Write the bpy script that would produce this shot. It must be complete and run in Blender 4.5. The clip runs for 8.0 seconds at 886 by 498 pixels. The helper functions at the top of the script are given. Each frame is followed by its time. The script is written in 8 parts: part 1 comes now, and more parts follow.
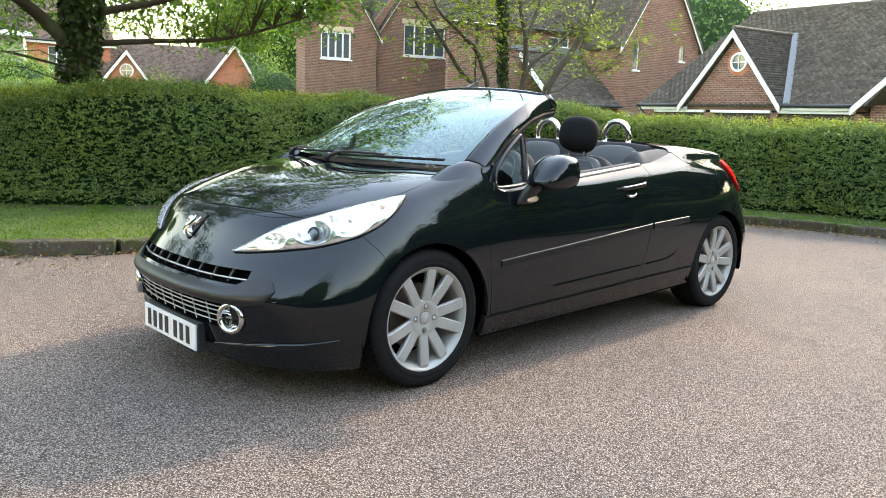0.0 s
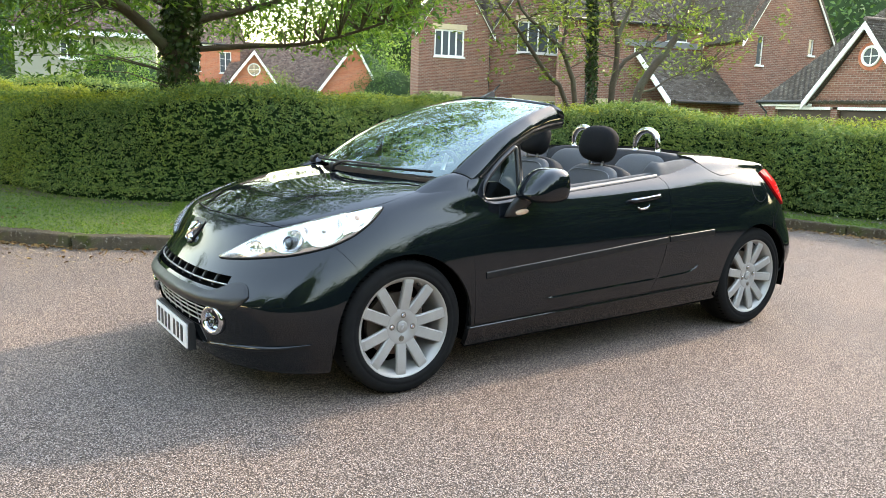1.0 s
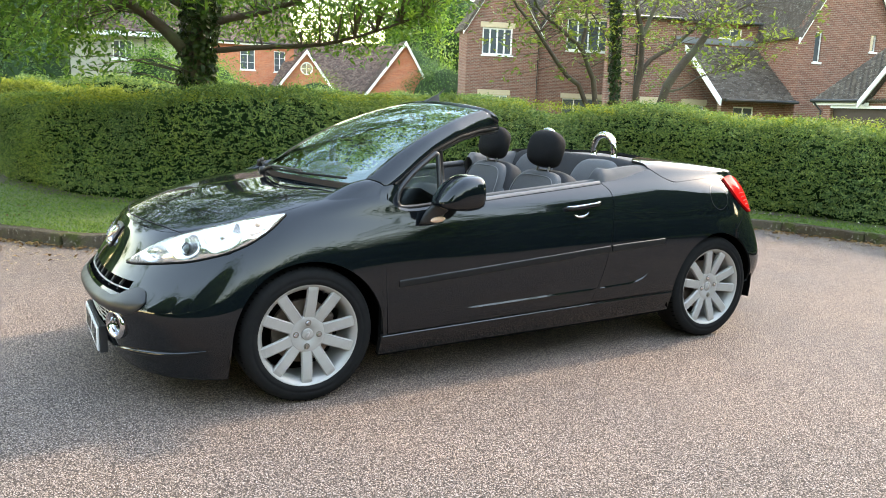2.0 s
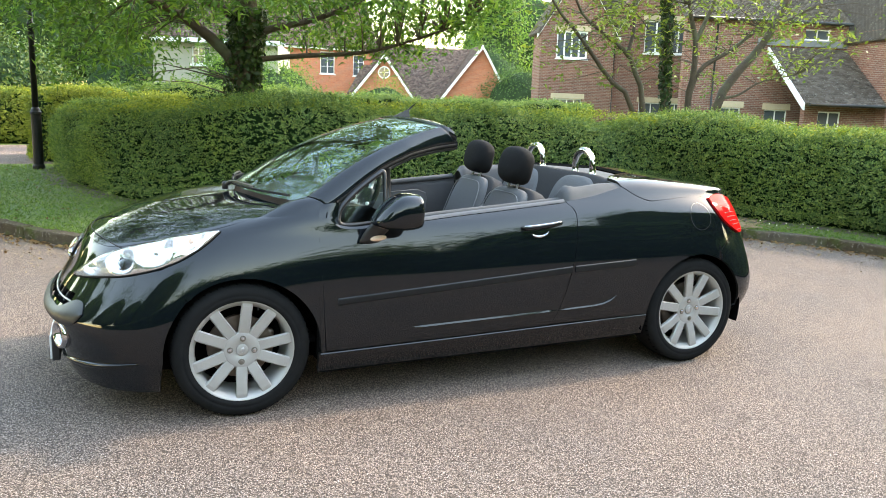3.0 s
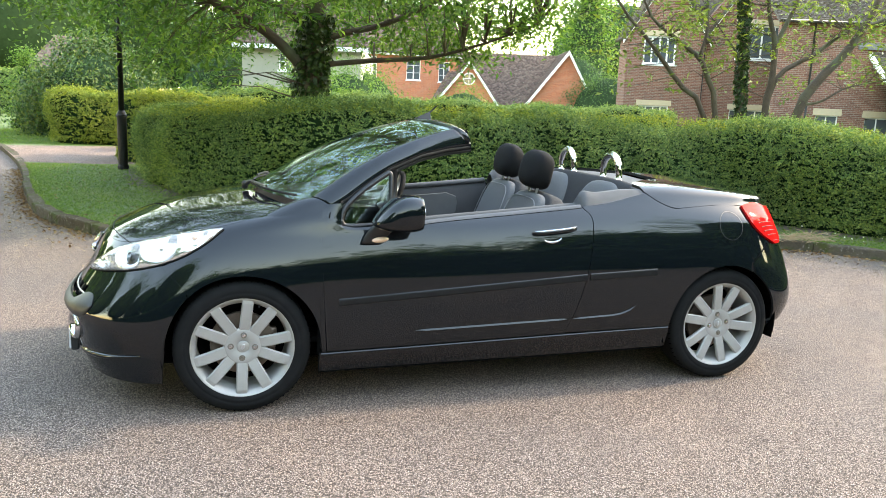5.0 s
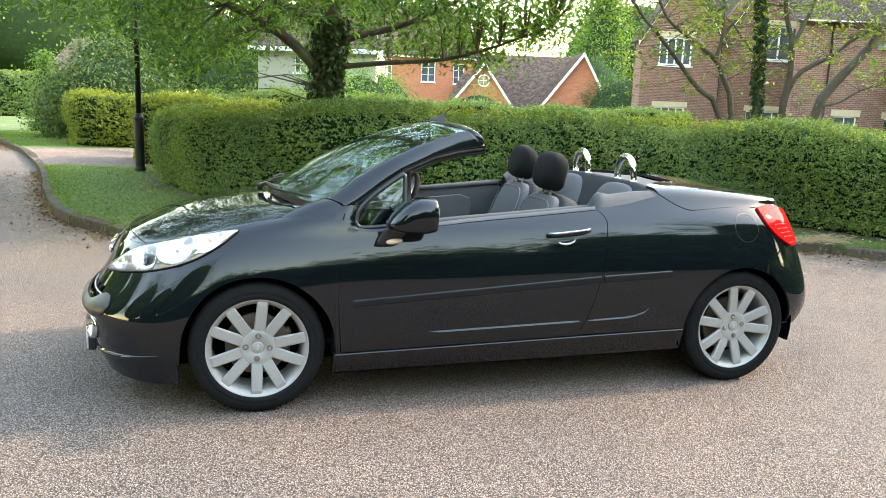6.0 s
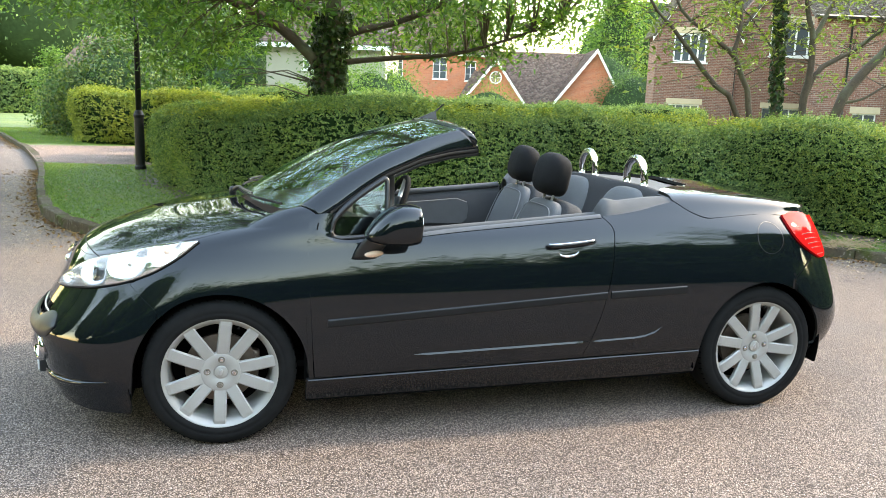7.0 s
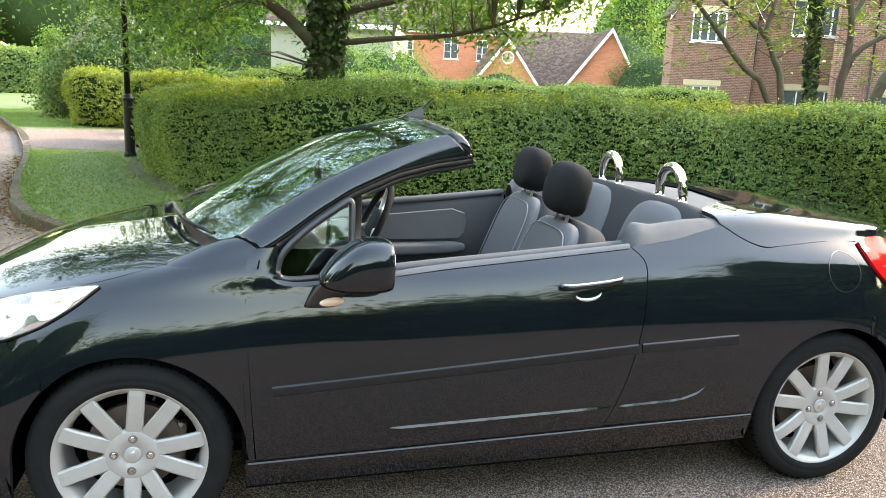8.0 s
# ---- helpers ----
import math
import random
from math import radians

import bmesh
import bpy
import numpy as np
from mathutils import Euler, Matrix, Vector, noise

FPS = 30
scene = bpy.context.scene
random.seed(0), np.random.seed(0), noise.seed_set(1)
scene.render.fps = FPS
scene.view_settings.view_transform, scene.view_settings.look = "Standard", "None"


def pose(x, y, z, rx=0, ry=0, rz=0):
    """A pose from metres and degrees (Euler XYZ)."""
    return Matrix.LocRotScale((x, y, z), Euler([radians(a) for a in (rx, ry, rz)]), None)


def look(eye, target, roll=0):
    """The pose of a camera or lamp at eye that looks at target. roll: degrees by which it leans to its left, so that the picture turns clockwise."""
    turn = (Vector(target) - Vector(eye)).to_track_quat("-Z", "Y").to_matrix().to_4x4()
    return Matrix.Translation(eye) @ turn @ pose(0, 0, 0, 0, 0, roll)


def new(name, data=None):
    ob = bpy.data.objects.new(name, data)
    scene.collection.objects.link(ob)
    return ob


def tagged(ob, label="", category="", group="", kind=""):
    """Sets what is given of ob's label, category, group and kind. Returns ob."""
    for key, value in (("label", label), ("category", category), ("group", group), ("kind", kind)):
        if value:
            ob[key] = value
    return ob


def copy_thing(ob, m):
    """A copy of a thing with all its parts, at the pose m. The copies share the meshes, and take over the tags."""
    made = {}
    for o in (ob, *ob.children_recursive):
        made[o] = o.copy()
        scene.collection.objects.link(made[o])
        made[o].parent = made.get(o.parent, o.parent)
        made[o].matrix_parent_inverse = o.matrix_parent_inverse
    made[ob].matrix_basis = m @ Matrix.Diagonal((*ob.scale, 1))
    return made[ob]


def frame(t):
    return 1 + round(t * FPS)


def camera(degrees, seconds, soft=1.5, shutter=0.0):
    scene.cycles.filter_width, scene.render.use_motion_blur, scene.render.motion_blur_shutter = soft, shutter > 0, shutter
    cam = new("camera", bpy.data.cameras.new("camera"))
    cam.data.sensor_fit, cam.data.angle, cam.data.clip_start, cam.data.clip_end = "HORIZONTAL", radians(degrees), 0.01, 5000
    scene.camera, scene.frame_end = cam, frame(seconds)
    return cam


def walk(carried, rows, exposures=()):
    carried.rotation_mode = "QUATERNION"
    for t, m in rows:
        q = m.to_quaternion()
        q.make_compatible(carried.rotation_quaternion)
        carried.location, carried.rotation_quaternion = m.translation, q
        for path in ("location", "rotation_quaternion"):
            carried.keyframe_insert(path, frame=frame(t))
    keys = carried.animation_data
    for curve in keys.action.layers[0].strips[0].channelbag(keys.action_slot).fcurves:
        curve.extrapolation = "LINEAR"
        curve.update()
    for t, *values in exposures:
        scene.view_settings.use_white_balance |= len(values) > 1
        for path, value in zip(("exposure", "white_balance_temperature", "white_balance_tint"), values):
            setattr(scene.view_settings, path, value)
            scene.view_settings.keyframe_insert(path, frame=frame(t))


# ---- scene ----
cam = camera(59.8, 8.0, 0.9)
PATH = [
    (0, (-2.193, -3.222, 1.167), (-0.841, -1.786, 0.836), 1.9),
    (0.5, (-1.999, -3.408, 1.228), (-0.767, -1.871, 0.883), 1.9),
    (1, (-1.741, -3.651, 1.266), (-0.632, -2.024, 0.914), 1.9),
    (1.5, (-1.446, -3.827, 1.296), (-0.421, -2.147, 0.938), 1.9),
    (1.7, (-1.313, -3.877, 1.309), (-0.307, -2.186, 0.948), 1.9),
    (2.8, (-0.666, -4.142, 1.385), (0.184, -2.368, 1.025), 2.0),
    (3, (-0.522, -4.192, 1.416), (0.268, -2.391, 1.053), 2.0),
    (3.5, (-0.258, -4.246, 1.434), (0.429, -2.404, 1.067), 2.1),
    (4, (-0.18, -4.242, 1.411), (0.469, -2.386, 1.047), 2.2),
    (4.5, (-0.144, -4.266, 1.407), (0.467, -2.396, 1.048), 2.3),
    (6, (-0.14, -4.289, 1.408), (0.405, -2.397, 1.056), 2.2),
    (6.5, (-0.064, -4.199, 1.401), (0.464, -2.303, 1.048), 2.2),
    (7, (0.075, -3.937, 1.41), (0.588, -2.038, 1.05), 2.2),
    (7.5, (0.218, -3.587, 1.445), (0.715, -1.687, 1.069), 2.2),
    (8, (0.371, -3.19, 1.479), (0.854, -1.293, 1.068), 2.3),
]
walk(cam, [(t, look(eye, target, roll)) for t, eye, target, roll in PATH], [(0.0, 2.28, 8000, 14), (1.5, 2.40, 8000, 14), (3.5, 2.52, 8000, 11), (6.5, 2.56, 8000, 11), (7.2, 2.64, 8000, 11), (8.0, 2.82, 8300, 14)])

# ---- world, sun and exposure ----
SUN_EL, SUN_AZ = 33.0, 4.0          # degrees above the horizon; degrees from +x towards +y
world = bpy.data.worlds.new("hazy_sky")
scene.world = world
world.use_nodes = True
wn = world.node_tree.nodes
sky = wn.new("ShaderNodeTexSky")
sky.sky_type, sky.sun_disc = "NISHITA", False
sky.sun_elevation, sky.sun_rotation = radians(SUN_EL), radians(90 - SUN_AZ)
sky.air_density, sky.dust_density, sky.ozone_density = 1.6, 0.6, 1.0
wn["Background"].inputs["Strength"].default_value = 0.25
world.node_tree.links.new(sky.outputs["Color"], wn["Background"].inputs["Color"])
sun = new("sun", bpy.data.lights.new("sun", "SUN"))
sun.data.energy, sun.data.angle, sun.data.color = 1.10, radians(4.0), (1.0, 0.93, 0.82)
sun_way = Vector((math.cos(radians(SUN_EL)) * math.cos(radians(SUN_AZ)), math.cos(radians(SUN_EL)) * math.sin(radians(SUN_AZ)), math.sin(radians(SUN_EL))))
sun.matrix_world = look(sun_way * 60, (0, 0, 0))


# ---- materials ----
class Nodes:
    """A material with short calls for the nodes that it is built of."""

    def __init__(self, name, rough=0.5, metal=0.0):
        self.m = bpy.data.materials.new(name)
        self.m.use_nodes = True
        self.t = self.m.node_tree
        self.p = self.t.nodes["Principled BSDF"]
        self.p.inputs["Roughness"].default_value = rough
        self.p.inputs["Metallic"].default_value = metal
        self.co = self.t.nodes.new("ShaderNodeTexCoord").outputs["Object"]

    def put(self, kind, out, **ins):
        n = self.t.nodes.new(kind)
        for k, v in ins.items():
            s = n.inputs[k.replace("_", " ")]
            if hasattr(v, "is_linked"):
                self.t.links.new(v, s)
            else:
                s.default_value = v
        return n.outputs[out]

    def noise(self, scale, detail=3.0, rough=0.55, vec=None):
        return self.put("ShaderNodeTexNoise", "Fac", Vector=vec or self.co, Scale=scale, Detail=detail, Roughness=rough)

    def voronoi(self, scale, out="Distance", vec=None):
        return self.put("ShaderNodeTexVoronoi", out, Vector=vec or self.co, Scale=scale)

    def ramp(self, fac, stops):
        n = self.t.nodes.new("ShaderNodeValToRGB")
        self.t.links.new(fac, n.inputs["Fac"])
        e = n.color_ramp.elements
        while len(e) < len(stops):
            e.new(0.5)
        for q, (pos, c) in zip(e, stops):
            q.position, q.color = pos, (*c, 1) if len(c) == 3 else c
        return n.outputs["Color"]

    def grey(self, fac, lo, hi):
        return self.ramp(fac, [(lo, (0, 0, 0)), (hi, (1, 1, 1))])

    def mix(self, fac, a, b, mode="MIX"):
        n = self.t.nodes.new("ShaderNodeMix")
        n.data_type, n.blend_type = "RGBA", mode
        for s, v in ((0, fac), (6, a), (7, b)):
            if hasattr(v, "is_linked"):
                self.t.links.new(v, n.inputs[s])
            else:
                n.inputs[s].default_value = v if s == 0 else (*v, 1)
        return n.outputs[2]

    def colour(self, c):
        if hasattr(c, "is_linked"):
            self.t.links.new(c, self.p.inputs["Base Color"])
        else:
            self.p.inputs["Base Color"].default_value = (*c, 1)
        return self

    def rough(self, fac, lo, hi):
        n = self.put("ShaderNodeMapRange", "Result", Value=fac, To_Min=lo, To_Max=hi)
        self.t.links.new(n, self.p.inputs["Roughness"])
        return self

    def bump(self, height, strength=0.3, distance=0.01):
        n = self.put("ShaderNodeBump", "Normal", Height=height, Strength=strength, Distance=distance)
        self.t.links.new(n, self.p.inputs["Normal"])
        return self

    def island(self):
        return self.t.nodes.new("ShaderNodeNewGeometry").outputs["Random Per Island"]

    def each(self):
        return self.t.nodes.new("ShaderNodeObjectInfo").outputs["Random"]

    def set(self, **kw):
        for k, v in kw.items():
            self.p.inputs[k.replace("_", " ")].default_value = v
        return self

    def leafy(self, share=0.3):
        """Lets some of the light through, as a leaf does."""
        out = self.t.nodes["Material Output"]
        tr = self.t.nodes.new("ShaderNodeBsdfTranslucent")
        col = self.p.inputs["Base Color"].links[0].from_socket
        self.t.links.new(self.mix(1.0, col, (1.35, 1.4, 0.65), "MULTIPLY"), tr.inputs["Color"])
        mx = self.t.nodes.new("ShaderNodeMixShader")
        mx.inputs[0].default_value = share
        self.t.links.new(self.p.outputs[0], mx.inputs[1])
        self.t.links.new(tr.outputs[0], mx.inputs[2])
        self.t.links.new(mx.outputs[0], out.inputs["Surface"])
        return self


def plain(name, col, rough=0.5, metal=0.0, var=0.12, scale=9.0, bump=0.05, fine=120.0, spec=0.5):
    """A surface of one colour with soft stains and fine grain."""
    n = Nodes(name, rough, metal)
    dark = tuple(c * (1 - var) for c in col)
    light = tuple(min(1, c * (1 + var)) for c in col)
    n.colour(n.mix(n.noise(scale), dark, light)).rough(n.noise(scale * 2.3), rough * 0.85, min(1, rough * 1.15))
    if bump:
        n.bump(n.noise(fine), bump, 0.004)
    return n.set(Specular_IOR_Level=spec).m


def leaf_material(name, dark, mid, light, share=0.3, rough=0.45):
    n = Nodes(name, rough)
    c = n.ramp(n.island(), [(0.0, dark), (0.55, mid), (1.0, light)])
    n.colour(n.mix(n.grey(n.noise(0.9), 0.35, 0.7), c, n.mix(1.0, c, (1.25, 1.15, 0.8), "MULTIPLY")))
    return n.set(Specular_IOR_Level=0.3).leafy(share).m


def make_asphalt(name, tint, pale):
    """Rolled chippings: small stones of mixed tint with dark gaps between them."""
    n = Nodes(name, 0.85)
    grey = n.put("ShaderNodeRGBToBW", "Val", Color=n.voronoi(165.0, "Color"))
    chips = n.ramp(grey, [(0.12, tuple(c * 0.62 for c in tint)), (0.40, tint), (0.66, tuple(c * 1.35 for c in tint)), (0.92, pale)])
    gap = n.grey(n.voronoi(165.0), 0.30, 0.62)
    c = n.mix(gap, chips, tuple(c * 0.24 for c in tint))
    crack = n.grey(n.noise(70.0, 3.0, 0.7), 0.50, 0.68)
    c = n.mix(crack, c, n.mix(1.0, c, (0.55, 0.53, 0.52), "MULTIPLY"))
    worn = n.grey(n.noise(0.7, 5.0), 0.38, 0.66)
    c = n.mix(worn, c, n.mix(1.0, c, (1.24, 1.17, 1.10), "MULTIPLY"))
    stain = n.grey(n.noise(2.6, 6.0, 0.7), 0.56, 0.78)
    c = n.mix(stain, c, n.mix(1.0, c, (0.74, 0.73, 0.74), "MULTIPLY"))
    n.colour(c).rough(n.noise(40.0), 0.8, 0.98).set(Specular_IOR_Level=0.2)
    h = n.mix(0.35, n.voronoi(165.0), n.noise(90.0, 3.0), "MIX")
    return n.bump(h, 1.0, -0.007).m


def make_brick(name, reds, mortar=(0.30, 0.26, 0.22)):
    n = Nodes(name, 0.85)
    sx = n.t.nodes.new("ShaderNodeSeparateXYZ")
    n.t.links.new(n.co, sx.inputs[0])
    u = n.t.nodes.new("ShaderNodeMath")
    n.t.links.new(sx.outputs[0], u.inputs[0])
    n.t.links.new(sx.outputs[1], u.inputs[1])
    v = n.put("ShaderNodeCombineXYZ", "Vector", X=u.outputs[0], Y=sx.outputs[2])
    b = n.t.nodes.new("ShaderNodeTexBrick")
    n.t.links.new(v, b.inputs["Vector"])
    for k, val in (("Scale", 1.0), ("Brick Width", 0.225), ("Row Height", 0.075), ("Mortar Size", 0.007), ("Mortar Smooth", 0.3), ("Bias", 0.0)):
        b.inputs[k].default_value = val
    b.inputs["Color1"].default_value, b.inputs["Color2"].default_value = (*reds[0], 1), (*reds[1], 1)
    b.inputs["Mortar"].default_value = (*mortar, 1)
    big = n.grey(n.noise(0.8, 4.0), 0.3, 0.75)
    c = n.mix(big, b.outputs["Color"], n.mix(1.0, b.outputs["Color"], reds[2], "MULTIPLY"))
    c = n.mix(n.grey(n.noise(14.0), 0.45, 0.8), c, n.mix(1.0, c, (0.7, 0.68, 0.68), "MULTIPLY"))
    n.colour(c)
    return n.bump(b.outputs["Fac"], 0.6, -0.01).m


def make_tile(name, cols):
    n = Nodes(name, 0.8)
    c = n.ramp(n.island(), [(0.0, cols[0]), (0.5, cols[1]), (1.0, cols[2])])
    c = n.mix(n.grey(n.noise(7.0, 4.0), 0.4, 0.75), c, n.mix(1.0, c, (0.72, 0.70, 0.68), "MULTIPLY"))
    lich = n.grey(n.noise(14.0, 5.0, 0.75), 0.57, 0.70)
    n.colour(n.mix(lich, c, (0.42, 0.41, 0.36))).bump(n.noise(30.0), 0.5, 0.01)
    return n.m


def make_grass(name):
    n = Nodes(name, 0.8)
    c = n.mix(n.noise(55.0, 4.0), (0.062, 0.110, 0.024), (0.138, 0.196, 0.048))
    c = n.mix(n.grey(n.noise(0.8, 4.0), 0.42, 0.68), c, (0.165, 0.200, 0.045))
    n.colour(c).bump(n.noise(160.0, 4.0), 1.0, 0.03)
    return n.m


ASPHALT = make_asphalt("chipped_tarmac", (0.268, 0.212, 0.181), (0.46, 0.395, 0.355))
DRIVE = make_asphalt("pink_tarmac", (0.34, 0.24, 0.195), (0.52, 0.42, 0.36))
GRASS = make_grass("lawn")
BLADE = leaf_material("grass_blade", (0.050, 0.11, 0.015), (0.105, 0.195, 0.03), (0.20, 0.27, 0.07), 0.3, 0.6)
DRY = leaf_material("fallen_leaf", (0.10, 0.05, 0.02), (0.19, 0.10, 0.04), (0.30, 0.19, 0.08), 0.1, 0.7)
HEDGE_LEAF = leaf_material("hedge_leaf", (0.040, 0.087, 0.034), (0.130, 0.218, 0.074), (0.285, 0.350, 0.122), 0.35)
GOLD_LEAF = leaf_material("golden_leaf", (0.085, 0.135, 0.022), (0.19, 0.24, 0.040), (0.36, 0.37, 0.075), 0.35)
TREE_LEAF = leaf_material("tree_leaf", (0.036, 0.090, 0.026), (0.085, 0.170, 0.045), (0.175, 0.270, 0.080), 0.5, 0.38)
LIME_LEAF = leaf_material("lime_leaf", (0.065, 0.105, 0.025), (0.125, 0.170, 0.045), (0.22, 0.26, 0.09), 0.45, 0.4)
DARK_LEAF = leaf_material("dark_leaf", (0.020, 0.055, 0.018), (0.045, 0.100, 0.032), (0.090, 0.160, 0.050), 0.3)
LAUREL_LEAF = leaf_material("laurel_leaf", (0.020, 0.055, 0.016), (0.050, 0.105, 0.028), (0.150, 0.190, 0.050), 0.25, 0.4)
IVY_LEAF = leaf_material("ivy_leaf", (0.010, 0.028, 0.008), (0.022, 0.050, 0.014), (0.050, 0.085, 0.022), 0.15, 0.35)
# dark glossless green: the shade deep in a hedge, put into the colour
CORE = plain("hedge_shade_core", (0.014, 0.028, 0.010), 0.9, spec=0.0, var=0.4, scale=6.0, bump=0.0)


def make_bark():
    n = Nodes("bark", 0.9)
    c = n.mix(n.noise(9.0, 5.0, 0.7), (0.035, 0.025, 0.018), (0.120, 0.085, 0.055))
    n.colour(n.mix(n.grey(n.noise(3.0), 0.5, 0.75), c, (0.10, 0.11, 0.06))).bump(n.noise(38.0, 5.0), 0.8, 0.02)
    return n.m


BARK = make_bark()
def make_kerb():
    n = Nodes("mossy_kerb_stone", 0.92)
    c = n.mix(n.noise(11.0, 5.0, 0.7), (0.035, 0.028, 0.020), (0.150, 0.125, 0.092))
    c = n.mix(n.each(), c, n.mix(1.0, c, (0.72, 0.66, 0.56), "MULTIPLY"))
    c = n.mix(n.grey(n.noise(5.0, 4.0), 0.50, 0.68), c, (0.060, 0.068, 0.022))
    c = n.mix(n.grey(n.noise(34.0, 3.0), 0.60, 0.70), c, (0.22, 0.20, 0.165))
    return n.colour(c).bump(n.noise(70.0, 5.0), 0.9, 0.012).set(Specular_IOR_Level=0.1).m


KERB = make_kerb()
SOIL = plain("soil", (0.09, 0.065, 0.045), 0.95, var=0.4, scale=12.0, bump=0.8, fine=60.0)
BRICK_BROWN = make_brick("brown_brick", ((0.145, 0.062, 0.044), (0.232, 0.106, 0.076), (1.2, 1.08, 1.0)))
BRICK_RED = make_brick("red_brick", ((0.42, 0.13, 0.07), (0.52, 0.19, 0.10), (1.1, 1.0, 0.95)), (0.42, 0.25, 0.18))
TILE_GREY = make_tile("grey_brown_tile", ((0.066, 0.050, 0.040), (0.102, 0.079, 0.063), (0.155, 0.126, 0.102)))
TILE_RED = make_tile("dull_red_tile", ((0.10, 0.065, 0.056), (0.17, 0.110, 0.092), (0.25, 0.17, 0.145)))
WHITE = plain("white_paint", (0.78, 0.77, 0.74), 0.45, var=0.08, scale=4.0)
STONE = plain("pale_stone", (0.52, 0.41, 0.27), 0.85, var=0.15, scale=6.0, bump=0.3)
CREAM = plain("cream_render", (0.356, 0.335, 0.254), 0.9, var=0.10, scale=2.0, bump=0.3)
IRON = plain("black_iron", (0.010, 0.010, 0.011), 0.5, spec=0.25, var=0.3, scale=20.0)
GUTTER = plain("black_gutter", (0.02, 0.02, 0.02), 0.4, var=0.2)
LEAD = plain("grey_lead", (0.17, 0.175, 0.18), 0.6, var=0.2)
PANE = Nodes("window_glass", 0.04).colour((0.085, 0.098, 0.108)).set(IOR=1.5, Specular_IOR_Level=0.9).m
GARAGE_DOOR = plain("dark_brown_door", (0.05, 0.03, 0.022), 0.55, var=0.25, scale=8.0)


# ---- mesh helpers ----
def part(name, bm, material, parent=None, label="", smooth=False):
    """Links a bmesh as one mesh object, under a thing or a part."""
    me = bpy.data.meshes.new(name)
    bm.normal_update()
    bm.to_mesh(me)
    bm.free()
    for m in material if isinstance(material, (list, tuple)) else (material,):
        me.materials.append(m)
    if smooth:
        me.polygons.foreach_set("use_smooth", [True] * len(me.polygons))
    ob = new(name, me)
    ob.parent = parent
    return tagged(ob, label)


def empty(name, m, label, category, group="", kind=""):
    ob = new(name)
    ob.empty_display_size = 0.2
    ob.matrix_world = m
    return tagged(ob, label, category, group, kind)


def box(bm, lo, hi, bevel=0.0, m=None):
    """A box between two corners, with bevelled edges."""
    x0, y0, z0 = lo
    x1, y1, z1 = hi
    vs = [bm.verts.new(p) for p in ((x0, y0, z0), (x1, y0, z0), (x1, y1, z0), (x0, y1, z0), (x0, y0, z1), (x1, y0, z1), (x1, y1, z1), (x0, y1, z1))]
    fs = [bm.faces.new([vs[i] for i in q]) for q in ((0, 3, 2, 1), (4, 5, 6, 7), (0, 1, 5, 4), (1, 2, 6, 5), (2, 3, 7, 6), (3, 0, 4, 7))]
    if bevel:
        es = list({e for f in fs for e in f.edges})
        r = bmesh.ops.bevel(bm, geom=es, offset=bevel, segments=2, affect="EDGES", profile=0.5)
        vs = list({v for f in r["faces"] for v in f.verts} | {v for v in vs if v.is_valid})
    if m is not None:
        bmesh.ops.transform(bm, matrix=m, verts=[v for v in vs if v.is_valid])
    return vs


def boxed(lo, hi, bevel=0.0, m=None):
    bm = bmesh.new()
    box(bm, lo, hi, bevel, m)
    return bm


def tube(bm, pts, radii, segs=8, cap=True):
    """A tube along a line of points."""
    pts = [Vector(p) for p in pts]
    rings = []
    up = Vector((0.13, 0.31, 0.94))
    for i, p in enumerate(pts):
        d = (pts[min(i + 1, len(pts) - 1)] - pts[max(i - 1, 0)]).normalized()
        a = d.cross(up)
        if a.length < 0.1:
            a = d.cross(Vector((1, 0, 0)))
        a.normalize()
        b = d.cross(a)
        r = radii[i] if hasattr(radii, "__len__") else radii
        rings.append([bm.verts.new(p + (a * math.cos(2 * math.pi * k / segs) + b * math.sin(2 * math.pi * k / segs)) * r) for k in range(segs)])
    for r0, r1 in zip(rings, rings[1:]):
        for k in range(segs):
            bm.faces.new((r0[k], r0[(k + 1) % segs], r1[(k + 1) % segs], r1[k]))
    if cap:
        bm.faces.new(rings[0])
        bm.faces.new(rings[-1][::-1])


def spline(pts, n):
    """n points along a smooth line through pts."""
    pts = [np.array(p, float) for p in pts]
    ext = [2 * pts[0] - pts[1], *pts, 2 * pts[-1] - pts[-2]]
    out = []
    for k in range(n):
        u = k / (n - 1) * (len(pts) - 1)
        i = min(int(u), len(pts) - 2)
        f = u - i
        a, b, c, d = ext[i:i + 4]
        out.append(0.5 * ((2 * b) + (c - a) * f + (2 * a - 5 * b + 4 * c - d) * f ** 2 + (3 * b - a - 3 * c + d) * f ** 3))
    return out


def lathe(bm, profile, segs=32, m=None, cap=True):
    """A body turned round z: profile of (radius, z)."""
    rings = []
    for r, z in profile:
        rings.append([bm.verts.new((r * math.cos(2 * math.pi * k / segs), r * math.sin(2 * math.pi * k / segs), z)) for k in range(segs)])
    for r0, r1 in zip(rings, rings[1:]):
        for k in range(segs):
            bm.faces.new((r0[k], r0[(k + 1) % segs], r1[(k + 1) % segs], r1[k]))
    if cap and profile[0][0] > 1e-4:
        bm.faces.new(rings[0][::-1])
    if cap and profile[-1][0] > 1e-4:
        bm.faces.new(rings[-1])
    if m is not None:
        bmesh.ops.transform(bm, matrix=m, verts=[v for ring in rings for v in ring])


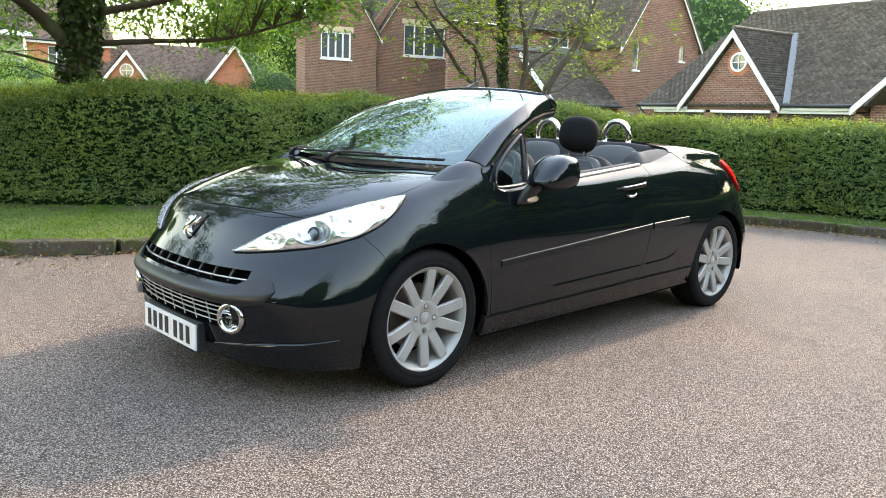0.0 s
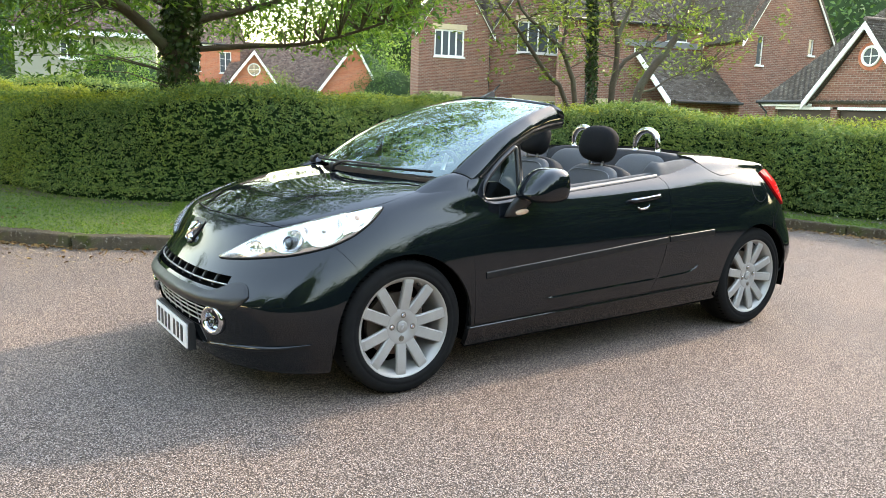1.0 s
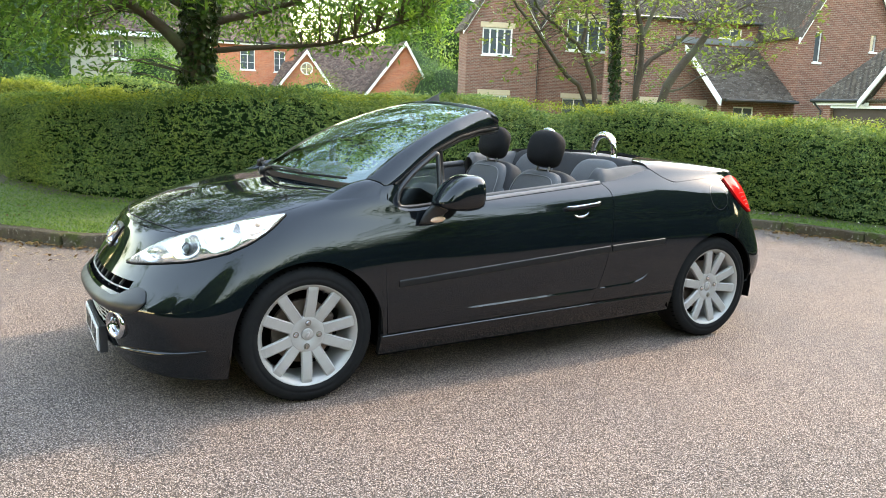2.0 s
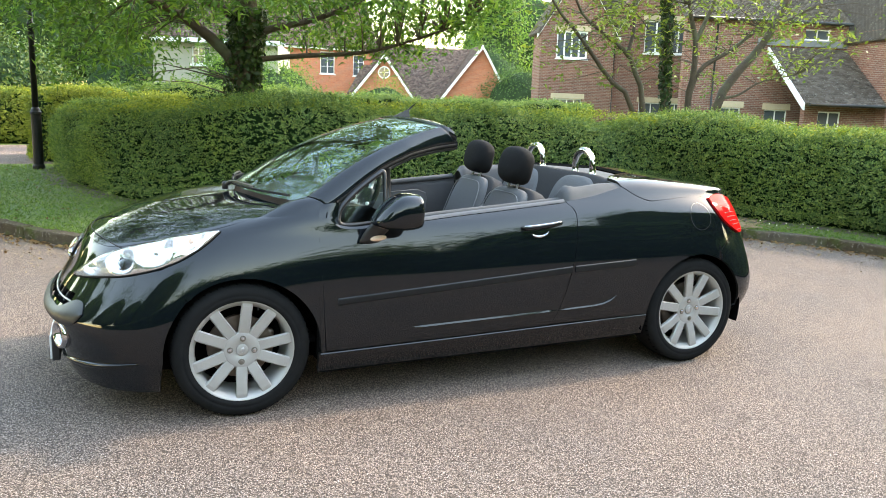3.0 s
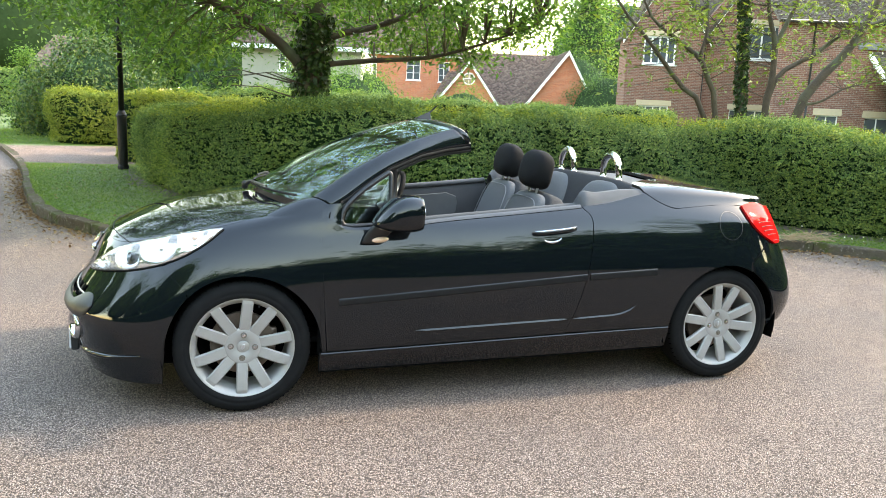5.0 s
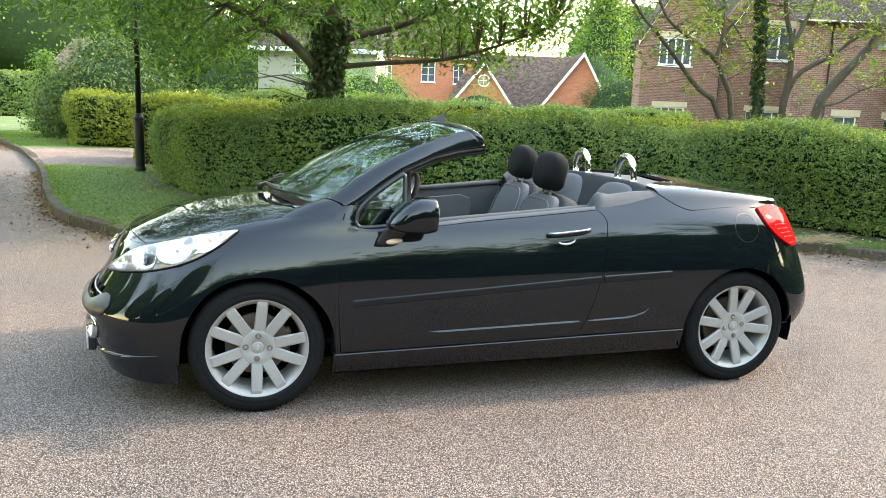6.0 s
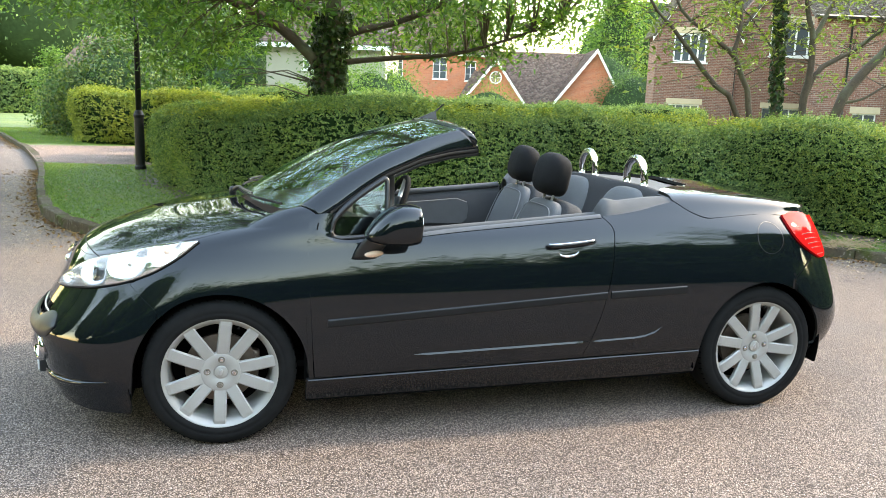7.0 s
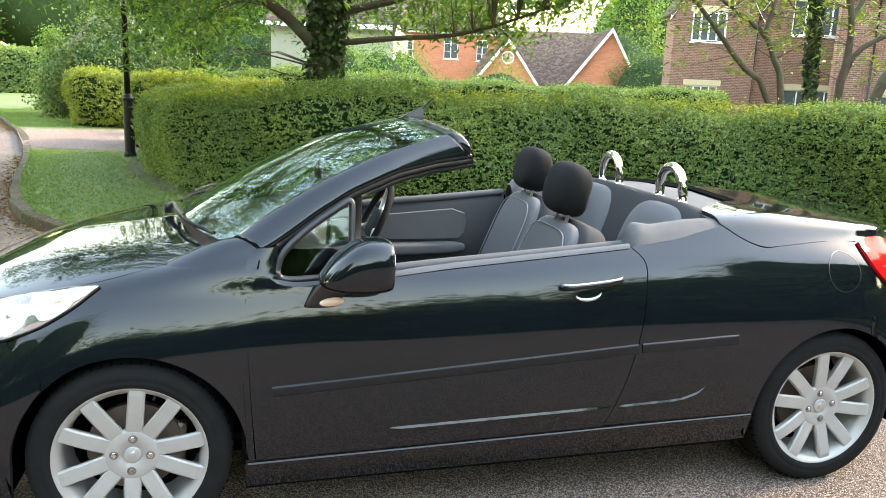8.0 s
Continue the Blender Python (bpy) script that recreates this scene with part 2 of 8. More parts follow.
def mesh_object(name, verts, faces, material, parent=None, smooth=False):
    me = bpy.data.meshes.new(name)
    me.vertices.add(len(verts))
    me.vertices.foreach_set("co", np.asarray(verts, np.float32).ravel())
    faces = np.asarray(faces, np.int32)
    k = faces.shape[1]
    me.loops.add(faces.size)
    me.loops.foreach_set("vertex_index", faces.ravel())
    me.polygons.add(len(faces))
    me.polygons.foreach_set("loop_start", np.arange(0, faces.size, k, dtype=np.int32))
    if smooth:
        me.polygons.foreach_set("use_smooth", [True] * len(faces))
    me.update(calc_edges=True)
    me.validate()
    me.materials.append(material)
    ob = new(name, me)
    ob.parent = parent
    return ob


def unit(v):
    return v / np.maximum(np.linalg.norm(v, axis=1, keepdims=True), 1e-9)


def leaves(name, P, N, length, width, material, parent=None, rng=None, spread=0.8, droop=0.0, fold=0.25, quad=False):
    """Many small folded leaves at points P, that lie roughly across the normals N."""
    n = len(P)
    q = unit(N + rng.normal(0, spread, (n, 3)))
    d = rng.normal(0, 1, (n, 3))
    d[:, 2] -= droop
    d = unit(d - q * np.sum(d * q, 1, keepdims=True))
    w = np.cross(d, q)
    L = (length * rng.uniform(0.6, 1.3, n))[:, None]
    W = (width * rng.uniform(0.7, 1.25, n))[:, None]
    base = P - d * L * 0.5
    tip = P + d * L * 0.5 - q * L * 0.08
    lift = q * W * fold
    left = P - d * L * 0.06 + w * W * 0.5 + lift
    right = P - d * L * 0.06 - w * W * 0.5 + lift
    V = np.stack([base, right, tip, left], 1).reshape(-1, 3)
    i = np.arange(n)[:, None] * 4
    F = np.concatenate([i + np.array([[0, 1, 2]]), i + np.array([[0, 2, 3]])], 1).reshape(-1, 3)
    return mesh_object(name, V, F, material, parent)


# ---- ground, road, kerb ----
KERB_LINE = [(10.2, -16), (8.6, -6.5), (7.85, -2.5), (7.45, -0.2), (7.12, 1.2), (6.75, 2.2), (6.1, 2.9), (5.1, 3.2), (3.2, 3.2), (1.5, 3.12), (0.4, 3.12), (-0.45, 3.42), (-1.15, 4.15), (-1.7, 5.0), (-2.1, 6.0), (-2.6, 8.0), (-3.25, 11.0), (-4.3, 15.0), (-5.7, 19.3), (-9.5, 30), (-16, 46)]
kerb_pts = spline(KERB_LINE, 240)


def polygon_sheet(name, outline, z, material, label, category):
    bm = bmesh.new()
    f = bm.faces.new([bm.verts.new((x, y, z)) for x, y in outline])
    if f.normal.z < 0:
        f.normal_flip()
    bmesh.ops.triangulate(bm, faces=[f])
    bm.normal_update()
    for f in bm.faces:
        if f.normal.z < 0:
            f.normal_flip()
    return tagged(part(name, bm, material), label, category, kind="structure")


bm = bmesh.new()
bmesh.ops.create_grid(bm, x_segments=8, y_segments=8, size=900, matrix=pose(0, 0, -0.045))
tagged(part("ground", bm, GRASS), "mown green grass ground that reaches the horizon", "ground", kind="structure")
polygon_sheet("road", [(p[0], p[1]) for p in kerb_pts if p[1] > -8.0] + [(-26, 46), (-18.5, 26), (-16, 8), (-16, -3), (-12, -7.9), (0, -8.5)], 0.0, ASPHALT, "worn pinkish-brown chipped tarmac of a residential close", "road")
polygon_sheet("verge", [(p[0], p[1]) for p in kerb_pts] + [(60, 46), (60, -16)], 0.105, GRASS, "short mown grass verge behind the kerb", "verge")
polygon_sheet("far_lawn", [(-16, 46), (60, 46), (60, 120), (-70, 120), (-70, 46)], 0.10, GRASS, "sunlit mown lawn in the distance", "lawn")
polygon_sheet("driveway", [(-3.62, 12.3), (-2.2, 12.0), (2.5, 12.3), (8.0, 14.5), (8.0, 18.0), (2.0, 18.0), (-2.4, 17.9), (-5.05, 17.3)], 0.112, DRIVE, "pinkish tarmac driveway that crosses the verge", "driveway")

kerb = empty("kerb", pose(0, 0, 0), "row of weathered concrete kerb stones along the road", "kerb", kind="structure")
kerb_bm = bmesh.new()
box(kerb_bm, (-0.45, -0.065, -0.08), (0.45, 0.065, 0.118), 0.014)
bmesh.ops.subdivide_edges(kerb_bm, edges=[e for e in kerb_bm.edges if e.calc_length() > 0.3], cuts=13)
bmesh.ops.subdivide_edges(kerb_bm, edges=[e for e in kerb_bm.edges if abs(e.verts[0].co.z - e.verts[1].co.z) > 0.12], cuts=2)
for q in kerb_bm.verts:
    q.co += noise.noise_vector(q.co * 8.0) * 0.014 + noise.noise_vector(q.co * 27.0) * 0.010
kerb_mesh = part("kerb_stone", kerb_bm, KERB, kerb)
kerb_data = kerb_mesh.data
bpy.data.objects.remove(kerb_mesh)
rng = np.random.default_rng(4)
along = np.concatenate([[0], np.cumsum([np.linalg.norm(b - a) for a, b in zip(kerb_pts, kerb_pts[1:])])])
pos = 0.46
while pos < along[-1] - 18:
    i = int(np.searchsorted(along, pos)) - 1
    f = (pos - along[i]) / (along[i + 1] - along[i])
    c = kerb_pts[i] * (1 - f) + kerb_pts[i + 1] * f
    d = kerb_pts[i + 1] - kerb_pts[i]
    st = new("kerb_stone", kerb_data)
    st.parent = kerb
    st.matrix_basis = pose(c[0], c[1], rng.normal(-0.004, 0.006), rng.normal(0, 1.2), rng.normal(0, 0.5), math.degrees(math.atan2(d[1], d[0])) + rng.normal(0, 0.6))
    pos += 0.912


# grass blades and dry leaves beside the kerb
rng = np.random.default_rng(5)
kp = np.array(kerb_pts)
ks = rng.uniform(0, 1, 90000) ** 1.0 * (along[-1] - 26) + 6
i = np.clip(np.searchsorted(along, ks) - 1, 0, len(kp) - 2)
f = ((ks - along[i]) / (along[i + 1] - along[i]))[:, None]
kc = kp[i] * (1 - f) + kp[i + 1] * f
kt = unit(kp[i + 1] - kp[i])
off = rng.uniform(0.05, 1.0, len(ks)) ** 1.5 * 2.6
ks_y = kc[:, 1] - kt[:, 0] * off
keep = (ks_y < 11.9) | (ks_y > 18.0)
kc, kt, off, ks = kc[keep], kt[keep], off[keep], ks[keep]
P = np.stack([kc[:, 0] + kt[:, 1] * off, kc[:, 1] - kt[:, 0] * off, np.full(len(ks), 0.118)], 1)
grass = tagged(leaves("grass_blades", P, np.tile([0, 0, 0.4], (len(P), 1)), 0.045, 0.008, BLADE, None, rng, 1.2, -0.8, 0.3), "short grass blades of the verge", "grass", kind="stuff")
k = rng.integers(0, len(ks), 4200)
off = -np.abs(rng.normal(0.0, 0.10, 4200)) - 0.075
off[300:900] -= rng.uniform(0, 0.5, 600)
off[:200] = rng.uniform(0.1, 1.2, 200)
P = np.stack([kc[k, 0] + kt[k, 1] * off, kc[k, 1] - kt[k, 0] * off, np.where(off > 0, 0.125, 0.012)], 1)
tagged(leaves("fallen_leaves", P, np.tile([0, 0, 1.0], (4200, 1)), 0.042, 0.026, DRY, None, rng, 0.35, 0, 0.3), "dry brown leaves fallen along the kerb", "leaves", kind="stuff")


# ---- hedges ----
def sweep_surface(path, half, height, s, u, power=5.0):
    """Points and normals of a rounded hedge: s along (0 to 1), u round the section (0 front foot to 1 back foot)."""
    path = np.array(path)
    seg = np.linalg.norm(np.diff(path[:, :2], axis=0), axis=1)
    cum = np.concatenate([[0], np.cumsum(seg)]) / seg.sum()
    c = np.stack([np.interp(s, cum, path[:, k]) for k in range(2)], 1)
    h = np.interp(s, cum, height)
    t = np.stack([np.interp(np.minimum(s + 0.01, 1), cum, path[:, k]) - np.interp(np.maximum(s - 0.01, 0), cum, path[:, k]) for k in range(2)], 1)
    t = unit(t)
    side = np.stack([-t[:, 1], t[:, 0]], 1)
    a = np.pi * u
    e = 2.0 / power
    off = half * np.sign(np.cos(a)) * np.abs(np.cos(a)) ** e
    z = h * np.abs(np.sin(a)) ** e
    lump = 0.060 * np.sin(c[:, 0] * 2.3 + z * 3.1) + 0.055 * np.sin(c[:, 1] * 3.7 - z * 2.2 + 1.0) + 0.03 * np.sin(c[:, 0] * 7.1 + c[:, 1] * 6.3 + z * 5.0)
    P = np.concatenate([c + side * (off + lump * np.cos(a))[:, None], (z + lump * np.sin(a))[:, None]], 1)
    N = np.concatenate([side * (np.sign(np.cos(a)) * np.abs(np.cos(a)) ** (2 - e) / half)[:, None], (np.abs(np.sin(a)) ** (2 - e) / h)[:, None]], 1)
    return P, unit(N)


def even_section(half, height, power=5.0):
    """Turns an even step round the section into the angle share of sweep_surface."""
    u = np.linspace(0, 1, 400)
    e = 2.0 / power
    y = half * np.sign(np.cos(np.pi * u)) * np.abs(np.cos(np.pi * u)) ** e
    z = height * np.abs(np.sin(np.pi * u)) ** e
    c = np.concatenate([[0], np.cumsum(np.hypot(np.diff(y), np.diff(z)))])
    return c / c[-1], u


def hedge(name, front, half, height, z0, count, leaf, size, label, seed, ends=True):
    """A clipped hedge, whose front foot follows a line; height along it."""
    rng = np.random.default_rng(seed)
    line = np.array(spline(front, 90))
    t = np.gradient(line[:, :2], axis=0)
    t = unit(t)
    path = line[:, :2] + np.stack([-t[:, 1], t[:, 0]], 1) * -half
    hs = np.interp(np.linspace(0, 1, 90), np.linspace(0, 1, len(height)), height)
    thing = empty(name, pose(0, 0, z0), label, "hedge")
    share, ang = even_section(half, float(np.mean(height)))
    inset = 0.22 / float(np.sum(np.linalg.norm(np.diff(path, axis=0), axis=1)))
    # dark shell under the leaves, in place of the hedge's shaded depth
    S, U = np.meshgrid(np.linspace(inset, 1 - inset, 180), np.interp(np.linspace(0, 1, 36), share, ang), indexing="ij")
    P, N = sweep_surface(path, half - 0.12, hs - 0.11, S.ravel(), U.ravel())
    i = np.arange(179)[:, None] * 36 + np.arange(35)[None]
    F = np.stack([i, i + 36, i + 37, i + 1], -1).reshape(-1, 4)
    mesh_object("shade_core", P, F, CORE, thing, True)
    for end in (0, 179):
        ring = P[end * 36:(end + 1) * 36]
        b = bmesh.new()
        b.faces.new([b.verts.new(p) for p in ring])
        part("shade_core_end", b, CORE, thing)
    per = 7
    stems = count // per
    s, u = rng.uniform(0, 1, stems), np.interp(rng.uniform(0, 1, stems) * 0.82, share, ang)
    P, N = sweep_surface(path, half, hs, s, u)
    P += N * rng.normal(-0.035, 0.036, (stems, 1))
    way = unit(N * 0.45 + rng.normal(0, 1.0, (stems, 3)) * np.array([0.8, 0.8, 0.22]) + np.array([0, 0, 0.08]))
    along = np.tile(np.arange(per) - 1.5, stems)[:, None] * size * 0.34
    count = stems * per
    P, N, way = np.repeat(P, per, 0), np.repeat(unit(N + rng.normal(0, 0.45, (stems, 3))), per, 0), np.repeat(way, per, 0)
    P = P + way * along + rng.normal(0, size * 0.14, (count, 3))
    tips = rng.uniform(0, 1, count) < 0.03 * (N[:, 2] > 0.5)
    P[tips, 2] += rng.uniform(0.02, 0.09, tips.sum())
    leaves("foliage", P, N, size, size * 0.36, leaf, thing, rng, 0.42, 0.0)
    if ends:
        m = count // 10
        for end, way in ((0, -1), (89, 1)):
            a = rng.uniform(-0.95, 0.95, m)
            z = rng.uniform(0, 1, m)
            side = np.array([t[end, 1], -t[end, 0]])
            p = path[end] + side * (a * half)[:, None] + t[end] * way * 0.02
            P = np.concatenate([p, (z * hs[end] * (1 - 0.12 * np.abs(a) ** 4))[:, None]], 1) + rng.normal(0, 0.05, (m, 3))
            leaves("end_foliage", P, np.tile([*(t[end] * way), 0.1], (m, 1)), size, size * 0.42, leaf, thing, rng, 0.7, 0.2)
    return thing


def tag_stuff(thing):
    for o in thing.children:
        if "foliage" in o.name:
            o["kind"] = "stuff"
    return thing


MAIN_FRONT = [(-1.05, 11.6), (-1.33, 10.4), (-1.12, 8.9), (-0.68, 7.3), (-0.12, 6.3), (0.55, 5.55), (1.4, 5.12), (3.0, 4.85), (5.0, 4.6), (6.4, 4.1), (7.3, 3.1), (7.85, 1.6), (8.2, 0.0), (8.6, -2.2), (9.3, -6.0)]
LONG_HEDGE = tag_stuff(hedge("hedge", MAIN_FRONT[::-1], 0.72, [1.20, 1.20, 1.18, 1.18, 1.26, 1.30, 1.29, 1.25, 1.20, 1.13, 1.10, 1.09], 0.10, 600000, HEDGE_LEAF, 0.036, "long clipped dark green hedge along the grass verge", 11))
tag_stuff(hedge("hedge", [(1.0, 12.3), (0.0, 12.2), (-1.4, 12.3), (-1.95, 12.9), (-1.8, 14.5)], 0.55, [1.32, 1.32, 1.30, 1.28], 0.10, 110000, GOLD_LEAF, 0.050, "clipped golden-green hedge beside the driveway", 12))
tag_stuff(hedge("hedge", [(2.0, 18.9), (-1.0, 18.5), (-3.1, 18.45), (-3.9, 18.75), (-4.35, 19.6), (-4.4, 21.5)], 0.62, [1.45, 1.45, 1.40, 1.35], 0.10, 80000, GOLD_LEAF, 0.065, "low golden privet hedge beyond the driveway", 13))
tag_stuff(hedge("hedge", [(14.0, 17.2), (4.0, 16.2), (-0.6, 15.8)], 0.6, [1.55, 1.60, 1.55], 0.10, 90000, HEDGE_LEAF, 0.065, "low green hedge in front of the cream house", 14))
tag_stuff(hedge("hedge", [(-9.5, 50), (-16, 49), (-30, 46)], 1.2, [2.7, 2.7, 2.7], 0.05, 60000, HEDGE_LEAF, 0.16, "tall clipped hedge across the far lawn", 15))


# bare soil along the foot of the hedge
soil_line = np.array(spline(MAIN_FRONT, 120))[:, :2]
soil_way = unit(np.gradient(soil_line, axis=0))
soil_side = np.stack([-soil_way[:, 1], soil_way[:, 0]], 1)
rng = np.random.default_rng(8)
wide = 0.10 + 0.12 * np.abs(np.sin(np.arange(120) * 0.7)) + rng.uniform(0, 0.14, 120)
V = np.concatenate([np.column_stack([soil_line + soil_side * 0.3, np.full(120, 0.109)]), np.column_stack([soil_line - soil_side * wide[:, None], np.full(120, 0.1085)])])
i = np.arange(119)[:, None]
tagged(mesh_object("soil", V, np.concatenate([i, i + 1, i + 121, i + 120], 1), SOIL), "bare brown soil strip under the hedge", "soil", kind="structure")
# cut stalks left on the verge beside the kerb
rng = np.random.default_rng(9)
bm = bmesh.new()
for k in range(150):
    c = np.array([6.28, 2.80, 0.118]) + rng.normal(0, 1, 3) * (0.20, 0.11, 0.0) + (0, 0, abs(rng.normal(0, 0.035)))
    a, L = rng.uniform(0, math.pi), rng.uniform(0.05, 0.22)
    d = np.array([math.cos(a), math.sin(a), rng.normal(0, 0.25)]) * L
    tube(bm, [c - d / 2, c + (0, 0, 0.01), c + d / 2], 0.0028, 4)
STRAW = plain("dry_stalk", (0.36, 0.26, 0.15), 0.9, var=0.4, scale=30.0)
tagged(part("dry_stalks", bm, STRAW), "small heap of dry cut stalks beside the kerb", "stalks", kind="stuff")

# grit and crumbs of leaf washed against the kerb
rng = np.random.default_rng(10)
k = rng.integers(0, len(ks), 9000)
off = -np.abs(rng.normal(0.0, 0.42, 9000)) - 0.07
P = np.stack([kc[k, 0] + kt[k, 1] * off, kc[k, 1] - kt[k, 0] * off, np.full(9000, 0.004)], 1)
GRIT = leaf_material("sandy_grit", (0.16, 0.11, 0.07), (0.33, 0.25, 0.18), (0.50, 0.42, 0.33), 0.05, 0.9)
tagged(leaves("grit", P, np.tile([0, 0, 1.0], (9000, 1)), 0.022, 0.016, GRIT, None, rng, 0.12, 0, 0.2), "sandy grit and leaf crumbs beside the kerb", "grit", kind="stuff")

# yellow leaves on the crown of the long hedge: sunlight put into leaf colour
rng = np.random.default_rng(12)
top_line = np.array(spline(MAIN_FRONT[::-1], 90))[:, :2]
top_way = unit(np.gradient(top_line, axis=0))
i = rng.integers(4, 86, 16000)
away = rng.uniform(0.02, 1.2, 16000)
high = np.interp(i / 89.0, np.linspace(0, 1, 12), [1.20, 1.20, 1.18, 1.18, 1.26, 1.30, 1.29, 1.25, 1.20, 1.13, 1.10, 1.09]) + 0.10
P = np.column_stack([top_line[i, 0] + top_way[i, 1] * away, top_line[i, 1] - top_way[i, 0] * away, high - 0.05 * (away < 0.12) + rng.normal(0.015, 0.03, 16000)]) + rng.normal(0, 0.04, (16000, 3)) * (1, 1, 0.3)
sunlit_top = leaves("sunlit_top_leaves", P, np.tile([0, 0, 1.0], (16000, 1)), 0.042, 0.016, GOLD_LEAF, None, rng, 0.7, -0.4)
sunlit_top.parent = LONG_HEDGE
sunlit_top.matrix_basis = Matrix.Translation((0, 0, -0.10))
sunlit_top["kind"] = "stuff"
# daisies in the grass
rng = np.random.default_rng(14)
k = rng.permutation(np.where((kc[:, 0] > 3.5) & (kc[:, 1] > -1.0) & (kc[:, 1] < 5.0))[0])[:160]
out = rng.uniform(0.25, 1.5, 160)
P = np.stack([kc[k, 0] + kt[k, 1] * out, kc[k, 1] - kt[k, 0] * out, rng.uniform(0.125, 0.15, 160)], 1)
DAISY = leaf_material("daisy_petal", (0.60, 0.58, 0.50), (0.75, 0.74, 0.70), (0.82, 0.82, 0.80), 0.1, 0.6)
tagged(leaves("daisies", P, np.tile([0, -0.4, 1.0], (160, 1)), 0.022, 0.020, DAISY, None, rng, 0.3, 0, 0.2), "small white daisies in the verge grass", "flowers", kind="stuff")

# ---- houses ----
def wall(name, s0, s1, z0, z1, openings, y, material, parent, thick=0.28, apex=None, label=""):
    """A wall that faces -y, with openings (s0, s1, z0, z1) through it and, if apex is given, a gable (s, z) on top."""
    xs = sorted({s0, s1, *(v for o in openings for v in o[:2])})
    zs = sorted({z0, z1, *(v for o in openings for v in o[2:])})
    bm = bmesh.new()
    for a, b in zip(xs, xs[1:]):
        for c, d in zip(zs, zs[1:]):
            if not any(o[0] <= (a + b) / 2 <= o[1] and o[2] <= (c + d) / 2 <= o[3] for o in openings):
                box(bm, (a, y, c), (b, y + thick, d))
    if apex:
        f = [bm.verts.new((q, yy, z)) for yy in (y, y + thick) for q, z in ((s0, z1), (s1, z1), apex)]
        for q in ((0, 1, 2), (5, 4, 3), (0, 2, 5, 3), (2, 1, 4, 5)):
            bm.faces.new([f[i] for i in q])
    bmesh.ops.remove_doubles(bm, verts=bm.verts, dist=0.0005)
    return part(name, bm, material, parent, label)


def window(parent, s0, s1, z0, z1, y, cols, rows, sill=True, lintel=True, frame=0.055):
    """A white casement set back in its opening, with panes, sill and stone lintel."""
    w = empty("window", pose(0, 0, 0), "white-painted casement window with dark panes", "")
    w.parent = parent
    yy = y + 0.07
    bm = bmesh.new()
    box(bm, (s0, yy, z0), (s1, yy + 0.06, z0 + frame))
    box(bm, (s0, yy, z1 - frame), (s1, yy + 0.06, z1))
    n = cols
    for i in range(n + 1):
        x = s0 + (s1 - s0 - frame) * i / n
        box(bm, (x, yy + 0.002, z0 + frame), (x + frame, yy + 0.058, z1 - frame))
    for j in range(1, rows):
        z = z0 + (z1 - z0) * j / rows
        box(bm, (s0 + frame, yy + 0.006, z - 0.012), (s1 - frame, yy + 0.05, z + 0.012))
    part("window_frame", bm, WHITE, w)
    for i in range(n):
        a = s0 + (s1 - s0 - frame) * i / n + frame
        part("pane", boxed((a, yy + 0.024, z0 + frame), (s0 + (s1 - s0 - frame) * (i + 1) / n, yy + 0.036, z1 - frame)), PANE, w)
    if sill:
        part("window_sill", boxed((s0 - 0.06, y - 0.07, z0 - 0.075), (s1 + 0.06, y + 0.12, z0), 0.008), WHITE, w)
    if lintel:
        part("lintel", boxed((s0 - 0.12, y - 0.012, z1), (s1 + 0.12, y + 0.10, z1 + 0.27), 0.006), STONE, w)
    return w


def roof_slope(parent, el, er, rr, rl, material, gauge=0.12, tile=0.21, seed=1):
    """A slope of lapped tiles between an eave (el, er) and a ridge (rl, rr)."""
    rng = np.random.default_rng(seed)
    el, er, rr, rl = (np.array(p, float) for p in (el, er, rr, rl))
    rows = max(2, int(np.linalg.norm((rl + rr - el - er) / 2) / gauge))
    nrm = np.cross(er - el, (rl + rr) / 2 - (el + er) / 2)
    nrm /= np.linalg.norm(nrm)
    if nrm[2] < 0:
        nrm = -nrm
    V = []
    for k in range(rows):
        f0, f1 = k / rows, min(1.0, (k + 1.12) / rows)
        a, b, c, d = el + (rl - el) * f0, er + (rr - er) * f0, er + (rr - er) * f1, el + (rl - el) * f1
        n = max(1, int(np.linalg.norm(b - a) / tile))
        e = np.clip((np.arange(n + 1) - 0.5 * (k % 2)) / n, 0, 1)
        for i in range(n):
            g0, g1 = e[i] + 0.004, e[i + 1] - 0.004
            up = nrm * (0.046 + rng.normal(0, 0.006))
            V += [a + (b - a) * g0 + up, a + (b - a) * g1 + up, d + (c - d) * g1 + nrm * 0.008, d + (c - d) * g0 + nrm * 0.008, a + (b - a) * g0 - nrm * 0.004, a + (b - a) * g1 - nrm * 0.004]
    V = np.array(V)
    m = len(V) // 6
    i = np.arange(m)[:, None] * 6
    F = np.concatenate([i + np.array([[0, 1, 2, 3]]), i + np.array([[4, 5, 1, 0]])], 1).reshape(-1, 4)
    o = mesh_object("roof_tiles", V, F, material, parent)
    o["kind"] = "stuff"
    bm = bmesh.new()
    q = [bm.verts.new(p - nrm * s) for s in (0.012, 0.10) for p in (el, er, rr, rl)]
    for f in ((0, 1, 2, 3), (7, 6, 5, 4), (0, 4, 5, 1), (1, 5, 6, 2), (2, 6, 7, 3), (3, 7, 4, 0)):
        bm.faces.new([q[j] for j in f])
    part("roof_deck", bm, material, parent)


